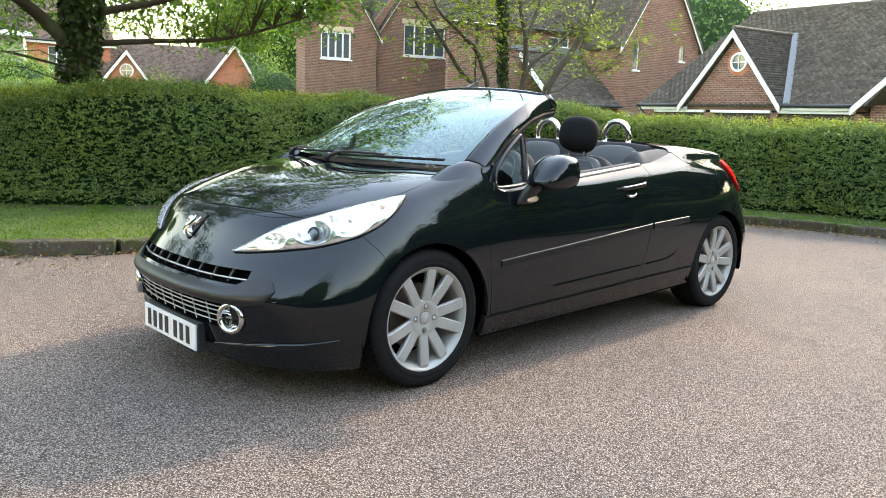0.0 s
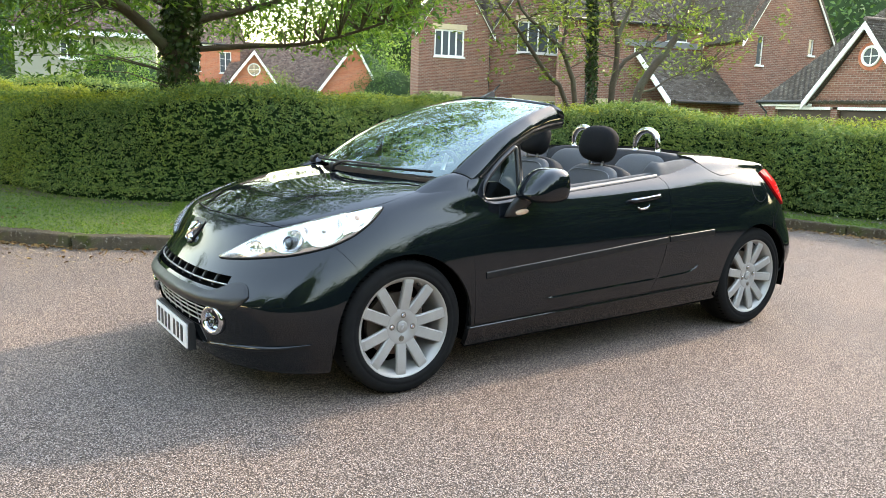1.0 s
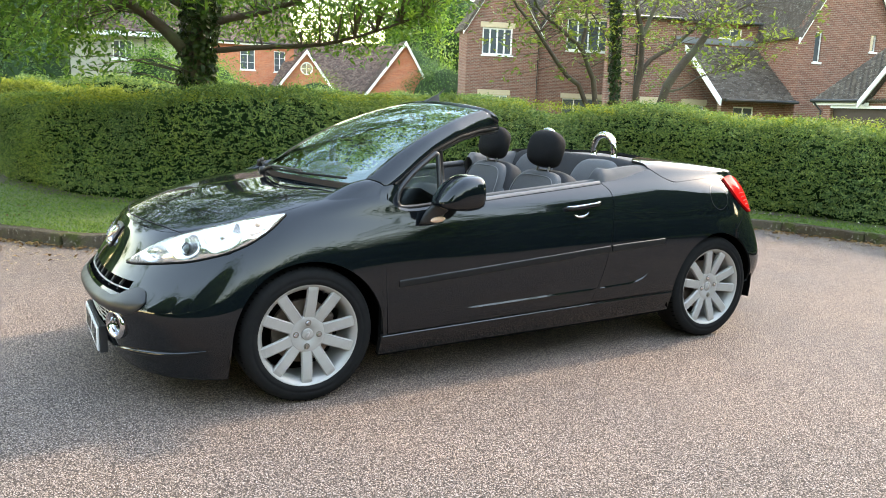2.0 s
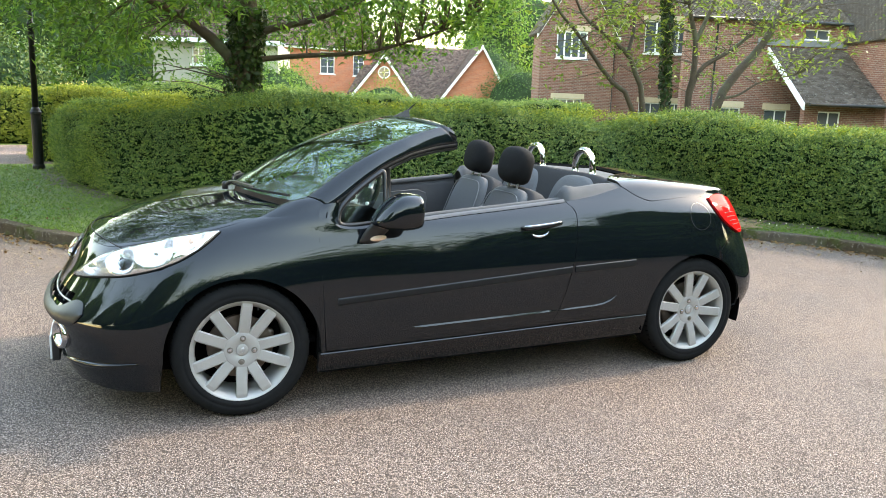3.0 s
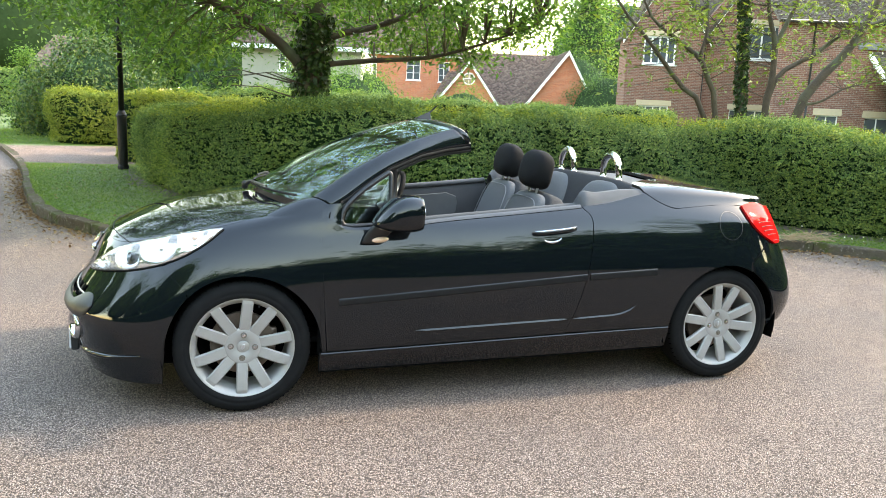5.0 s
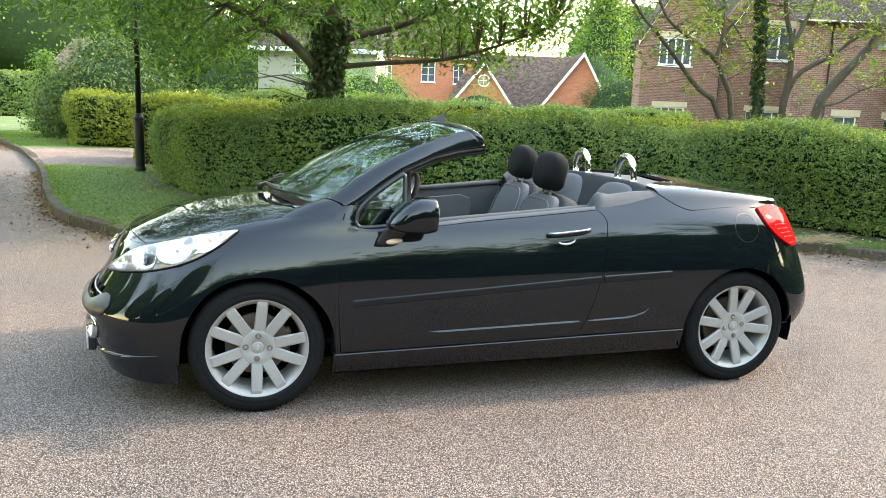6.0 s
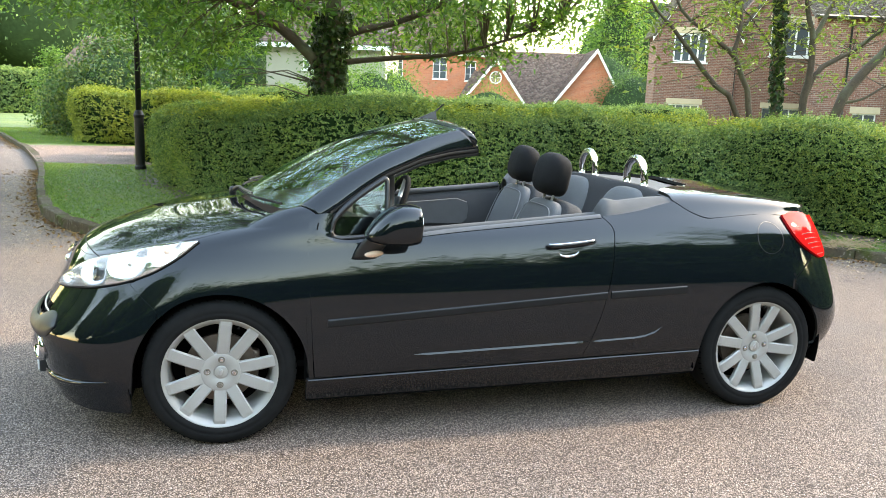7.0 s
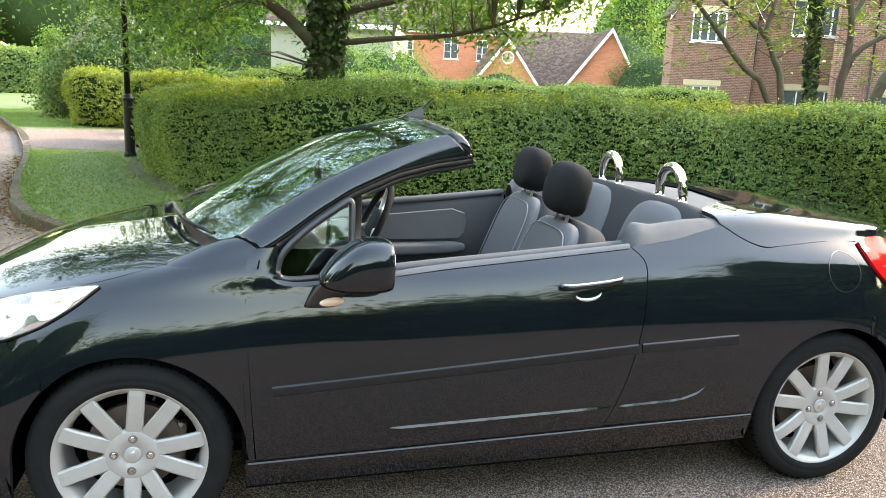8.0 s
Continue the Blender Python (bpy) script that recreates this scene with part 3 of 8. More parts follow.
def board(parent, a, b, deep, thick, material=None, name="bargeboard"):
    """A board on edge from a to b, for verges and eaves (deep down, thick across y or x)."""
    a, b = Vector(a), Vector(b)
    d = (b - a).normalized()
    side = d.cross(Vector((0, 0, 1))).normalized() * thick / 2
    down = Vector((0, 0, -deep))
    bm = bmesh.new()
    v = [bm.verts.new(p + s + w) for p in (a, b) for s, w in ((side, down * 0), (-side, down * 0), (-side, down), (side, down))]
    for f in ((0, 1, 2, 3), (7, 6, 5, 4), (0, 4, 5, 1), (1, 5, 6, 2), (2, 6, 7, 3), (3, 7, 4, 0)):
        bm.faces.new([v[i] for i in f])
    part(name, bm, material or WHITE, parent)


def gutter(parent, a, b, r=0.06):
    bm = bmesh.new()
    tube(bm, [a, b], r, 10)
    part("gutter", bm, GUTTER, parent, smooth=True)


def pipe(parent, x, y, z0, z1, r=0.04):
    bm = bmesh.new()
    tube(bm, [(x, y, z0), (x, y, z1)], r, 10)
    part("drainpipe", bm, GUTTER, parent, smooth=True)


def gable_roof(parent, s0, s1, ze, apex_s, za, y0, y1, material, over=0.25, barge=0.2, seed=1):
    """Two slopes over a gable that faces -y, with white bargeboards; ridge along y."""
    k0, k1 = (za - ze) / (apex_s - s0), (za - ze) / (s1 - apex_s)
    a, b = s0 - over, s1 + over
    roof_slope(parent, (a, y1, ze - over * k0), (a, y0 - 0.22, ze - over * k0), (apex_s, y0 - 0.22, za), (apex_s, y1, za), material, seed=seed)
    roof_slope(parent, (b, y0 - 0.22, ze - over * k1), (b, y1, ze - over * k1), (apex_s, y1, za), (apex_s, y0 - 0.22, za), material, seed=seed + 1)
    bm = bmesh.new()
    tube(bm, [(apex_s, y0 - 0.23, za + 0.02), (apex_s, y1, za + 0.02)], 0.09, 8)
    part("ridge_tiles", bm, material, parent)
    if barge:
        board(parent, (a, y0 - 0.18, ze - over * k0 - 0.03), (apex_s, y0 - 0.18, za - 0.03), barge, 0.05)
        board(parent, (b, y0 - 0.18, ze - over * k1 - 0.03), (apex_s, y0 - 0.18, za - 0.03), barge, 0.05)


def brown_house():
    h = empty("house", pose(19.72, 30.61, 0.05, 0, 0, -16), "large two-storey brown brick house with steep tiled gables", "house")
    # left gabled bay
    ops = [(0.82, 2.44, 4.0, 5.35), (0.78, 2.30, 0.9, 1.98)]
    wall("wall", 0, 3.85, 0, 5.55, ops, 0, BRICK_BROWN, h, apex=(1.92, 8.6))
    window(h, *ops[0], 0, 4, 1, frame=0.085)
    window(h, *ops[1], 0, 4, 1)
    part("wall", boxed((0, 0.282, 0), (0.28, 1.5, 5.55)), BRICK_BROWN, h)
    part("wall", boxed((0.282, 1.22, 0), (2.7, 1.5, 5.5)), BRICK_BROWN, h)
    part("wall", boxed((2.7, 1.22, 0), (2.98, 9, 5.5)), BRICK_BROWN, h)
    roof_slope(h, (2.5, 1.3, 5.45), (4.4, 1.3, 5.45), (4.6, 5.1, 8.5), (4.3, 5.1, 8.5), TILE_GREY, seed=15)
    roof_slope(h, (2.5, 9.0, 5.45), (2.5, 1.3, 5.45), (4.3, 5.1, 8.5), (4.3, 5.4, 8.5), TILE_GREY, seed=16)
    gable_roof(h, 0, 3.85, 5.55, 1.92, 8.6, 0, 1.7, TILE_GREY, seed=3)
    # middle bay
    ops = [(5.55, 8.05, 4.45, 6.1), (5.5, 8.2, 0.9, 1.95)]
    wall("wall", 3.85, 9.9, 0, 5.6, ops[1:] + [(5.55, 8.05, 4.45, 5.6)], 0.35, BRICK_BROWN, h)
    wall("wall", 3.85, 9.9, 5.602, 6.1, [(5.55, 8.05, 5.6, 6.1)], 0.35, BRICK_BROWN, h, apex=(6.87, 9.9))
    window(h, *ops[0], 0.35, 4, 1, frame=0.085)
    window(h, *ops[1], 0.35, 4, 1)
    gable_roof(h, 4.1, 9.9, 5.75, 6.95, 10.0, 0.35, 9, TILE_GREY, seed=5)
    pipe(h, 3.95, 0.28, 0, 5.5)
    # right range, further back, with its eaves
    ops = [(10.3, 11.4, 0.95, 1.9), (12.3, 13.5, 0.3, 1.9)]
    wall("wall", 9.9, 14.5, 0, 5.2, ops, 0.352, BRICK_BROWN, h)
    for o in ops:
        window(h, *o, 0.352, 2, 1, lintel=True)
    roof_slope(h, (9.6, 0.05, 5.1), (14.6, 0.05, 5.1), (14.6, 4.5, 9.0), (9.6, 4.5, 9.0), TILE_GREY, seed=7)
    gutter(h, (9.7, 0.0, 5.08), (14.5, 0.0, 5.08))
    pipe(h, 9.6, 0.28, 0, 5.2)
    # projecting wing
    ops = [(12.35, 12.68, 3.65, 4.9), (15.1, 15.4, 4.2, 4.9)]
    wall("wall", 11.7, 16.3, 0, 5.05, ops, -10.2, BRICK_BROWN, h, apex=(14.0, 8.9))
    for o in ops:
        window(h, *o, -10.2, 1, 1, lintel=False, frame=0.05)
    part("wall", boxed((11.7, -9.918, 0), (11.98, 0.35, 5.05)), BRICK_BROWN, h)
    part("wall", boxed((16.02, -9.918, 0), (16.3, 9, 5.05)), BRICK_BROWN, h)
    part("wall", boxed((3.0, 8.72, 0), (16.0, 9, 5.05)), BRICK_BROWN, h)
    gable_roof(h, 11.7, 16.3, 5.05, 14.0, 8.9, -10.2, 6, TILE_GREY, seed=9, barge=0.26)
    # low range beside the wing, with a lean-to roof
    ops = [(6.2, 7.15, 1.0, 1.75), (8.25, 9.3, 0.1, 1.72), (9.75, 10.9, 4.72, 5.16)]
    wall("wall", 4.4, 11.7, 0, 5.5, ops, -7.2, BRICK_BROWN, h)
    for o, n in zip(ops, (2, 2, 2)):
        window(h, *o, -7.2, n, 1, lintel=o[3] < 3, frame=0.045)
    roof_slope(h, (4.2, -7.45, 5.42), (11.69, -7.45, 5.42), (11.69, -3.0, 8.8), (4.2, -3.0, 8.8), TILE_GREY, seed=11)
    gutter(h, (4.3, -7.5, 5.40), (11.7, -7.5, 5.40))
    pipe(h, 5.75, -7.25, 0, 5.4)
    roof_slope(h, (8.15, -10.3, 1.98), (11.7, -10.3, 1.98), (11.69, -7.22, 4.35), (8.15, -7.22, 4.35), TILE_GREY, seed=12)
    board(h, (8.12, -10.3, 1.98), (8.12, -7.22, 4.35), 0.26, 0.08)
    part("flashing", boxed((7.6, -7.30, 4.42), (11.68, -7.21, 4.68)), LEAD, h)
    gutter(h, (8.3, -10.38, 1.95), (11.75, -10.38, 1.95))
    wall("wall", 8.6, 11.69, 0, 1.95, [(9.2, 10.2, 0.9, 1.7)], -9.6, BRICK_BROWN, h)
    window(h, 9.2, 10.2, 0.9, 1.7, -9.6, 2, 1, lintel=False)


def round_window(parent, x, y, z, r):
    w = empty("window", pose(x, y, z, 90, 0, 0), "round white window with a cross of glazing bars", "")
    w.parent = parent
    bm = bmesh.new()
    lathe(bm, [(r, -0.05), (r, 0.045), (r - 0.015, 0.055), (r - 0.065, 0.055), (r - 0.08, 0.04), (r - 0.08, -0.05)], 40)
    part("window_frame", bm, WHITE, w, smooth=False)
    bm = bmesh.new()
    box(bm, (-0.014, -r + 0.07, 0.012), (0.014, r - 0.07, 0.036))
    box(bm, (-r + 0.07, -0.014, 0.0125), (r - 0.07, 0.014, 0.0355))
    part("glazing_bar", bm, WHITE, w)
    bm = bmesh.new()
    lathe(bm, [(r - 0.07, -0.01), (r - 0.07, 0.006)], 40)
    part("pane", bm, PANE, w)


def brick_garage():
    # faces -x: its own -y is turned that way
    g = empty("garage", pose(24.5, 10.4, 0.05, 0, 0, -95) @ Matrix.Diagonal((0.98, 1, 1, 1)), "brown brick garage with a steep tiled roof and white gable", "garage")
    piers = [(-3.6, -3.3), (-1.0, -0.75), (1.65, 1.9), (4.5, 4.8)]
    for a, b in piers:
        part("brick_pier", boxed((a, 0.0, 0), (b, 0.35, 1.72)), BRICK_BROWN, g)
    part("wall", boxed((-3.6, 0.002, 1.8), (4.8, 0.3, 1.99)), BRICK_BROWN, g)
    for (a, b), (c, d) in zip(piers, piers[1:]):
        part("garage_door", boxed((b, 0.16, 0), (c, 0.2, 1.70)), GARAGE_DOOR, g)
    for a, b in ((-3.3, -1.0), (-0.75, 1.65), (1.9, 4.5)):
        part("door_head", boxed((a + 0.02, -0.03, 1.70), (b - 0.02, 0.12, 1.795)), WHITE, g)
    # gable over the middle door
    wall("wall", -1.55, 1.75, 1.992, 2.1, [], -0.12, BRICK_BROWN, g, apex=(0.12, 4.3))
    round_window(g, 0.33, -0.125, 3.45, 0.34)
    bm = bmesh.new()
    lathe(bm, [(0.35, 0), (0.35, 0.012), (0.46, 0.012), (0.46, 0)], 40)
    arch = part("brick_arch", bm, BRICK_RED, g)
    arch.matrix_basis = pose(0.33, -0.12, 3.45, 90)
    board(g, (-1.95, -0.34, 1.93), (0.12, -0.34, 4.56), 0.24, 0.07)
    board(g, (2.15, -0.34, 1.93), (0.12, -0.34, 4.56), 0.24, 0.07)
    roof_slope(g, (-1.95, 1.2, 1.9), (-1.95, -0.36, 1.9), (0.12, -0.36, 4.6), (0.55, 3.1, 4.6), TILE_GREY, seed=21)
    roof_slope(g, (2.15, -0.36, 1.9), (2.2, -0.1, 1.95), (0.55, 3.1, 4.6), (0.12, -0.36, 4.6), TILE_GREY, seed=22)
    board(g, (2.27, -0.16, 2.06), (0.62, 3.0, 4.72), 0.05, 0.22, LEAD, "valley_flashing")
    bm = bmesh.new()
    tube(bm, [(0.12, -0.36, 4.63), (0.55, 3.1, 4.63)], 0.08, 8)
    part("ridge_tiles", bm, TILE_GREY, g)
    # main slope, ridge along the front
    roof_slope(g, (-4.0, -0.15, 1.98), (4.9, -0.15, 1.98), (4.9, 4.3, 5.75), (-2.0, 4.3, 5.75), TILE_GREY, seed=23)
    roof_slope(g, (4.9, 8.7, 1.98), (-4.0, 8.7, 1.98), (-2.0, 4.3, 5.75), (4.9, 4.3, 5.75), TILE_GREY, seed=24)
    roof_slope(g, (-4.0, 8.7, 1.98), (-4.0, -0.15, 1.98), (-2.0, 4.3, 5.75), (-2.0, 4.3, 5.75), TILE_GREY, seed=25)
    bm = bmesh.new()
    tube(bm, [(-2.0, 4.3, 5.77), (4.9, 4.3, 5.77)], 0.09, 8)
    part("ridge_tiles", bm, TILE_GREY, g)
    gutter(g, (-4.0, -0.22, 1.95), (-1.9, -0.22, 1.95))
    gutter(g, (2.2, -0.22, 1.95), (4.9, -0.22, 1.95))
    part("fascia", boxed((-3.95, -0.14, 1.80), (-1.7, -0.10, 1.90)), WHITE, g)
    part("fascia", boxed((2.1, -0.14, 1.80), (4.6, -0.10, 1.90)), WHITE, g)
    bm = bmesh.new()
    tube(bm, [(-3.9, -0.22, 1.92), (-3.75, -0.1, 1.7), (-3.68, -0.03, 1.6), (-3.68, -0.03, 0.0)], 0.035, 8)
    part("drainpipe", bm, GUTTER, g)
    # nearer gable on the right, with its dark side wall
    wall("wall", 4.95, 9.5, 0, 2.0, [], 0.1, BRICK_BROWN, g)
    board(g, (4.55, -0.4, 1.9), (7.2, -0.4, 4.4), 0.24, 0.07)
    roof_slope(g, (4.9, 3.0, 2.0), (4.9, -0.42, 2.0), (7.3, -0.42, 4.6), (7.3, 4.3, 4.6), TILE_GREY, seed=26)
    part("wall", boxed((-3.6, 0.36, 0), (-3.32, 8.4, 1.98)), BRICK_BROWN, g)
    part("wall", boxed((-3.6, 8.41, 0), (9.5, 8.7, 1.98)), BRICK_BROWN, g)


def red_garage():
    g = empty("garage", pose(23.2, 44.5, 0.0, 0, 0, -16), "red brick garage block with dull red tiles and white bargeboards", "garage")
    wall("wall", -2.7, 1.4, 0, 1.9, [], 0, BRICK_RED, g)
    bm = bmesh.new()
    f = [bm.verts.new((q, y, z)) for y in (0, 0.28) for q, z in ((-2.7, 1.902), (1.4, 1.902), (1.4, 3.15), (0.03, 5.5))]
    for q in ((0, 1, 2, 3), (7, 6, 5, 4), (0, 3, 7, 4), (3, 2, 6, 7), (2, 1, 5, 6)):
        bm.faces.new([f[i] for i in q])
    part("wall", bm, BRICK_RED, g)
    roof_slope(g, (-3.0, 6, 1.7), (-3.0, -0.3, 1.7), (0.03, -0.3, 5.67), (0.03, 6, 5.67), TILE_RED, seed=31)
    roof_slope(g, (1.6, -0.3, 2.95), (1.6, 6, 2.95), (0.03, 6, 5.67), (0.03, -0.3, 5.67), TILE_RED, seed=32)
    board(g, (-3.0, -0.32, 1.68), (0.03, -0.32, 5.65), 0.28, 0.07)
    board(g, (1.6, -0.32, 2.93), (0.03, -0.32, 5.65), 0.28, 0.07)
    # long slope to the left with a smaller gable
    roof_slope(g, (-9.2, 0.9, 1.9), (-2.2, 0.9, 1.9), (0.0, 4.2, 5.6), (-7.2, 4.2, 5.6), TILE_RED, seed=33)
    wall("wall", -8.75, -4.7, 0, 2.0, [], 0.1, BRICK_RED, g)
    wall("wall", -8.7, -4.75, 2.002, 2.1, [], 0.1, BRICK_RED, g, apex=(-6.6, 4.6))
    roof_slope(g, (-8.95, 1.2, 1.85), (-8.95, -0.2, 1.85), (-6.6, -0.2, 4.8), (-6.6, 3.8, 4.8), TILE_RED, seed=34)
    roof_slope(g, (-4.5, -0.2, 1.85), (-4.5, 1.2, 1.85), (-6.6, 3.8, 4.8), (-6.6, -0.2, 4.8), TILE_RED, seed=35)
    board(g, (-8.95, -0.22, 1.83), (-6.6, -0.22, 4.78), 0.26, 0.07)
    board(g, (-4.5, -0.22, 1.83), (-6.6, -0.22, 4.78), 0.26, 0.07)
    round_window(g, -6.6, 0.09, 3.55, 0.42)
    part("wall", boxed((-8.7, 6.0, 0), (1.4, 6.3, 3.0)), BRICK_RED, g)


def red_house():
    h = empty("house", pose(14.6, 49.5, 0.0, 0, 0, -4), "red brick house with white cottage windows and a tiled roof", "house")
    ops = [(-4.6, -3.4, 3.4, 4.9), (-1.3, -0.3, 3.4, 4.9), (1.0, 1.8, 3.35, 4.75)]
    wall("wall", -6.0, 2.4, 0, 5.3, ops, 0, BRICK_RED, h)
    for o in ops:
        window(h, *o, 0, 2, 3, lintel=False)
    roof_slope(h, (-6.3, -0.35, 5.2), (2.7, -0.35, 5.2), (2.7, 3.6, 9.0), (-6.3, 3.6, 9.0), TILE_RED, seed=41)
    gutter(h, (-6.3, -0.42, 5.2), (2.7, -0.42, 5.2))
    part("fascia", boxed((-6.3, -0.34, 5.02), (2.7, -0.30, 5.18)), WHITE, h)
    wall("wall", -9.6, -6.0, 0, 7.0, [], -1.6, BRICK_RED, h, apex=(-7.8, 9.6))
    gable_roof(h, -9.6, -6.0, 7.0, -7.8, 9.8, -1.6, 6, TILE_RED, seed=43)
    part("wall", boxed((2.1, 0.282, 0), (2.4, 7, 5.3)), BRICK_RED, h)
    part("wall", boxed((-6.002, -1.318, 0), (-6.3, 7, 6.9)), BRICK_RED, h)


def cream_house():
    h = empty("house", pose(2.7, 26.3, 0.0, 0, 0, -16), "cream rendered cottage with a white window and tiled roof", "house")
    ops = [(-0.21, 0.45, 2.66, 3.3)]
    wall("wall", -1.6, 2.9, 0, 3.6, ops, 0, CREAM, h)
    window(h, *ops[0], 0, 3, 2, lintel=False, frame=0.04)
    part("plinth", boxed((-1.62, -0.03, 0), (2.92, -0.002, 1.75)), CREAM, h)
    part("brick_band", boxed((-1.62, -0.05, 1.76), (2.92, -0.002, 1.84)), BRICK_RED, h)
    roof_slope(h, (-1.9, -0.35, 3.6), (3.2, -0.35, 3.6), (3.2, 3.0, 6.6), (0.6, 3.0, 6.6), TILE_RED, seed=51)
    part("fascia", boxed((-1.9, -0.36, 3.42), (3.2, -0.32, 3.58)), WHITE, h)
    part("wall", boxed((2.62, 0.282, 0), (2.9, 6, 3.6)), CREAM, h)
    part("wall", boxed((0.4, 6.002, 0), (2.9, 6.3, 3.6)), CREAM, h)
    pipe(h, 0.9, -0.06, 0, 3.5, 0.03)


def far_house():
    h = empty("house", pose(-13.0, 62.0, 0.0, 0, 0, -10), "distant house with a brown tiled roof behind the bushes", "house")
    wall("wall", 0, 4.8, 0, 3.2, [(1.5, 3.0, 1.2, 2.4)], 0, BRICK_RED, h)
    for a in (1.5,):
        window(h, a, a + 1.5, 1.2, 2.4, 0, 2, 1, lintel=False)
    roof_slope(h, (-0.4, -0.4, 3.1), (5.2, -0.4, 3.1), (4.0, 3.5, 6.0), (0.8, 3.5, 6.0), TILE_RED, 0.2, 0.4, seed=61)


brown_house()
brick_garage()
red_garage()
red_house()
cream_house()
far_house()


# ---- lamp post ----
def lamp_post():
    p = empty("lamp_post", pose(-1.62, 10.93, 0.105), "slim black iron street lamp post beside the hedge", "lamp post")
    bm = bmesh.new()
    lathe(bm, [(0.100, 0), (0.100, 0.06), (0.084, 0.09), (0.082, 0.93), (0.094, 0.95), (0.094, 0.985), (0.08, 1.0), (0.068, 1.04), (0.052, 1.06)], 24)
    part("base", bm, IRON, p)
    bm = bmesh.new()
    lathe(bm, [(0.05, 1.06), (0.045, 2.4), (0.06, 2.42), (0.06, 2.46), (0.04, 2.48), (0.036, 4.0)], 20)
    part("pole", bm, IRON, p, smooth=True)
    bm = bmesh.new()
    lathe(bm, [(0.05, 3.99), (0.06, 4.05), (0.15, 4.40), (0.17, 4.42), (0.17, 4.45)], 8)
    part("lantern", bm, PANE, p)
    bm = bmesh.new()
    lathe(bm, [(0.19, 4.45), (0.19, 4.47), (0.07, 4.62), (0.02, 4.70), (0.02, 4.76)], 8)
    part("cap", bm, IRON, p)


lamp_post()


# ---- trees ----
def limb(bm, nodes, pts, r0, r1, n=14, segs=8):
    line = spline(pts, n)
    tube(bm, line, [r0 + (r1 - r0) * k / (n - 1) for k in range(n)], segs)
    nodes += [(p, r0 + (r1 - r0) * k / (n - 1)) for k, p in enumerate(line) if k > 2]


def twigs(bm, nodes, centres, rng, r=0.012, reach=99.0):
    """Joins each clump of leaves to the nearest limb by a thin twig."""
    base = np.array([n[0] for n in nodes])
    kept = []
    for c in centres:
        d = np.linalg.norm(base - c, axis=1)
        i = int(np.argmin(d + 0.8 * np.maximum(0, base[:, 2] - c[2])))
        if d[i] > reach:
            continue
        a = base[i]
        mid = (a + c) / 2 + np.array([0, 0, 0.08 * d[i]]) + rng.normal(0, 0.04, 3)
        tube(bm, [a, mid, c], [r * (0.7 + 0.5 * min(d[i], 2)), r * 0.7, r * 0.25], 4, False)
        kept.append(c)
    return np.array(kept)


def clumps(centres, per, size, rng, flat=0.6):
    P = np.repeat(centres, per, axis=0) + rng.normal(0, 1, (len(centres) * per, 3)) * np.array([size, size, size * flat])
    return P


def ivy(name, line, radius, count, parent, rng, size=0.09):
    line = np.array(line)
    s = rng.uniform(0, len(line) - 1.001, count)
    i = s.astype(int)
    c = line[i] + (line[i + 1] - line[i]) * (s - i)[:, None]
    a = rng.uniform(0, 2 * np.pi, count)
    N = np.stack([np.cos(a), np.sin(a), np.full(count, 0.1)], 1)
    rr = radius * rng.uniform(0.85, 1.35, count)[:, None]
    o = leaves(name, c + N * rr * np.array([1, 1, 0]), N, size, size * 0.8, IVY_LEAF, parent, rng, 0.5, 0.6)
    o["kind"] = "stuff"


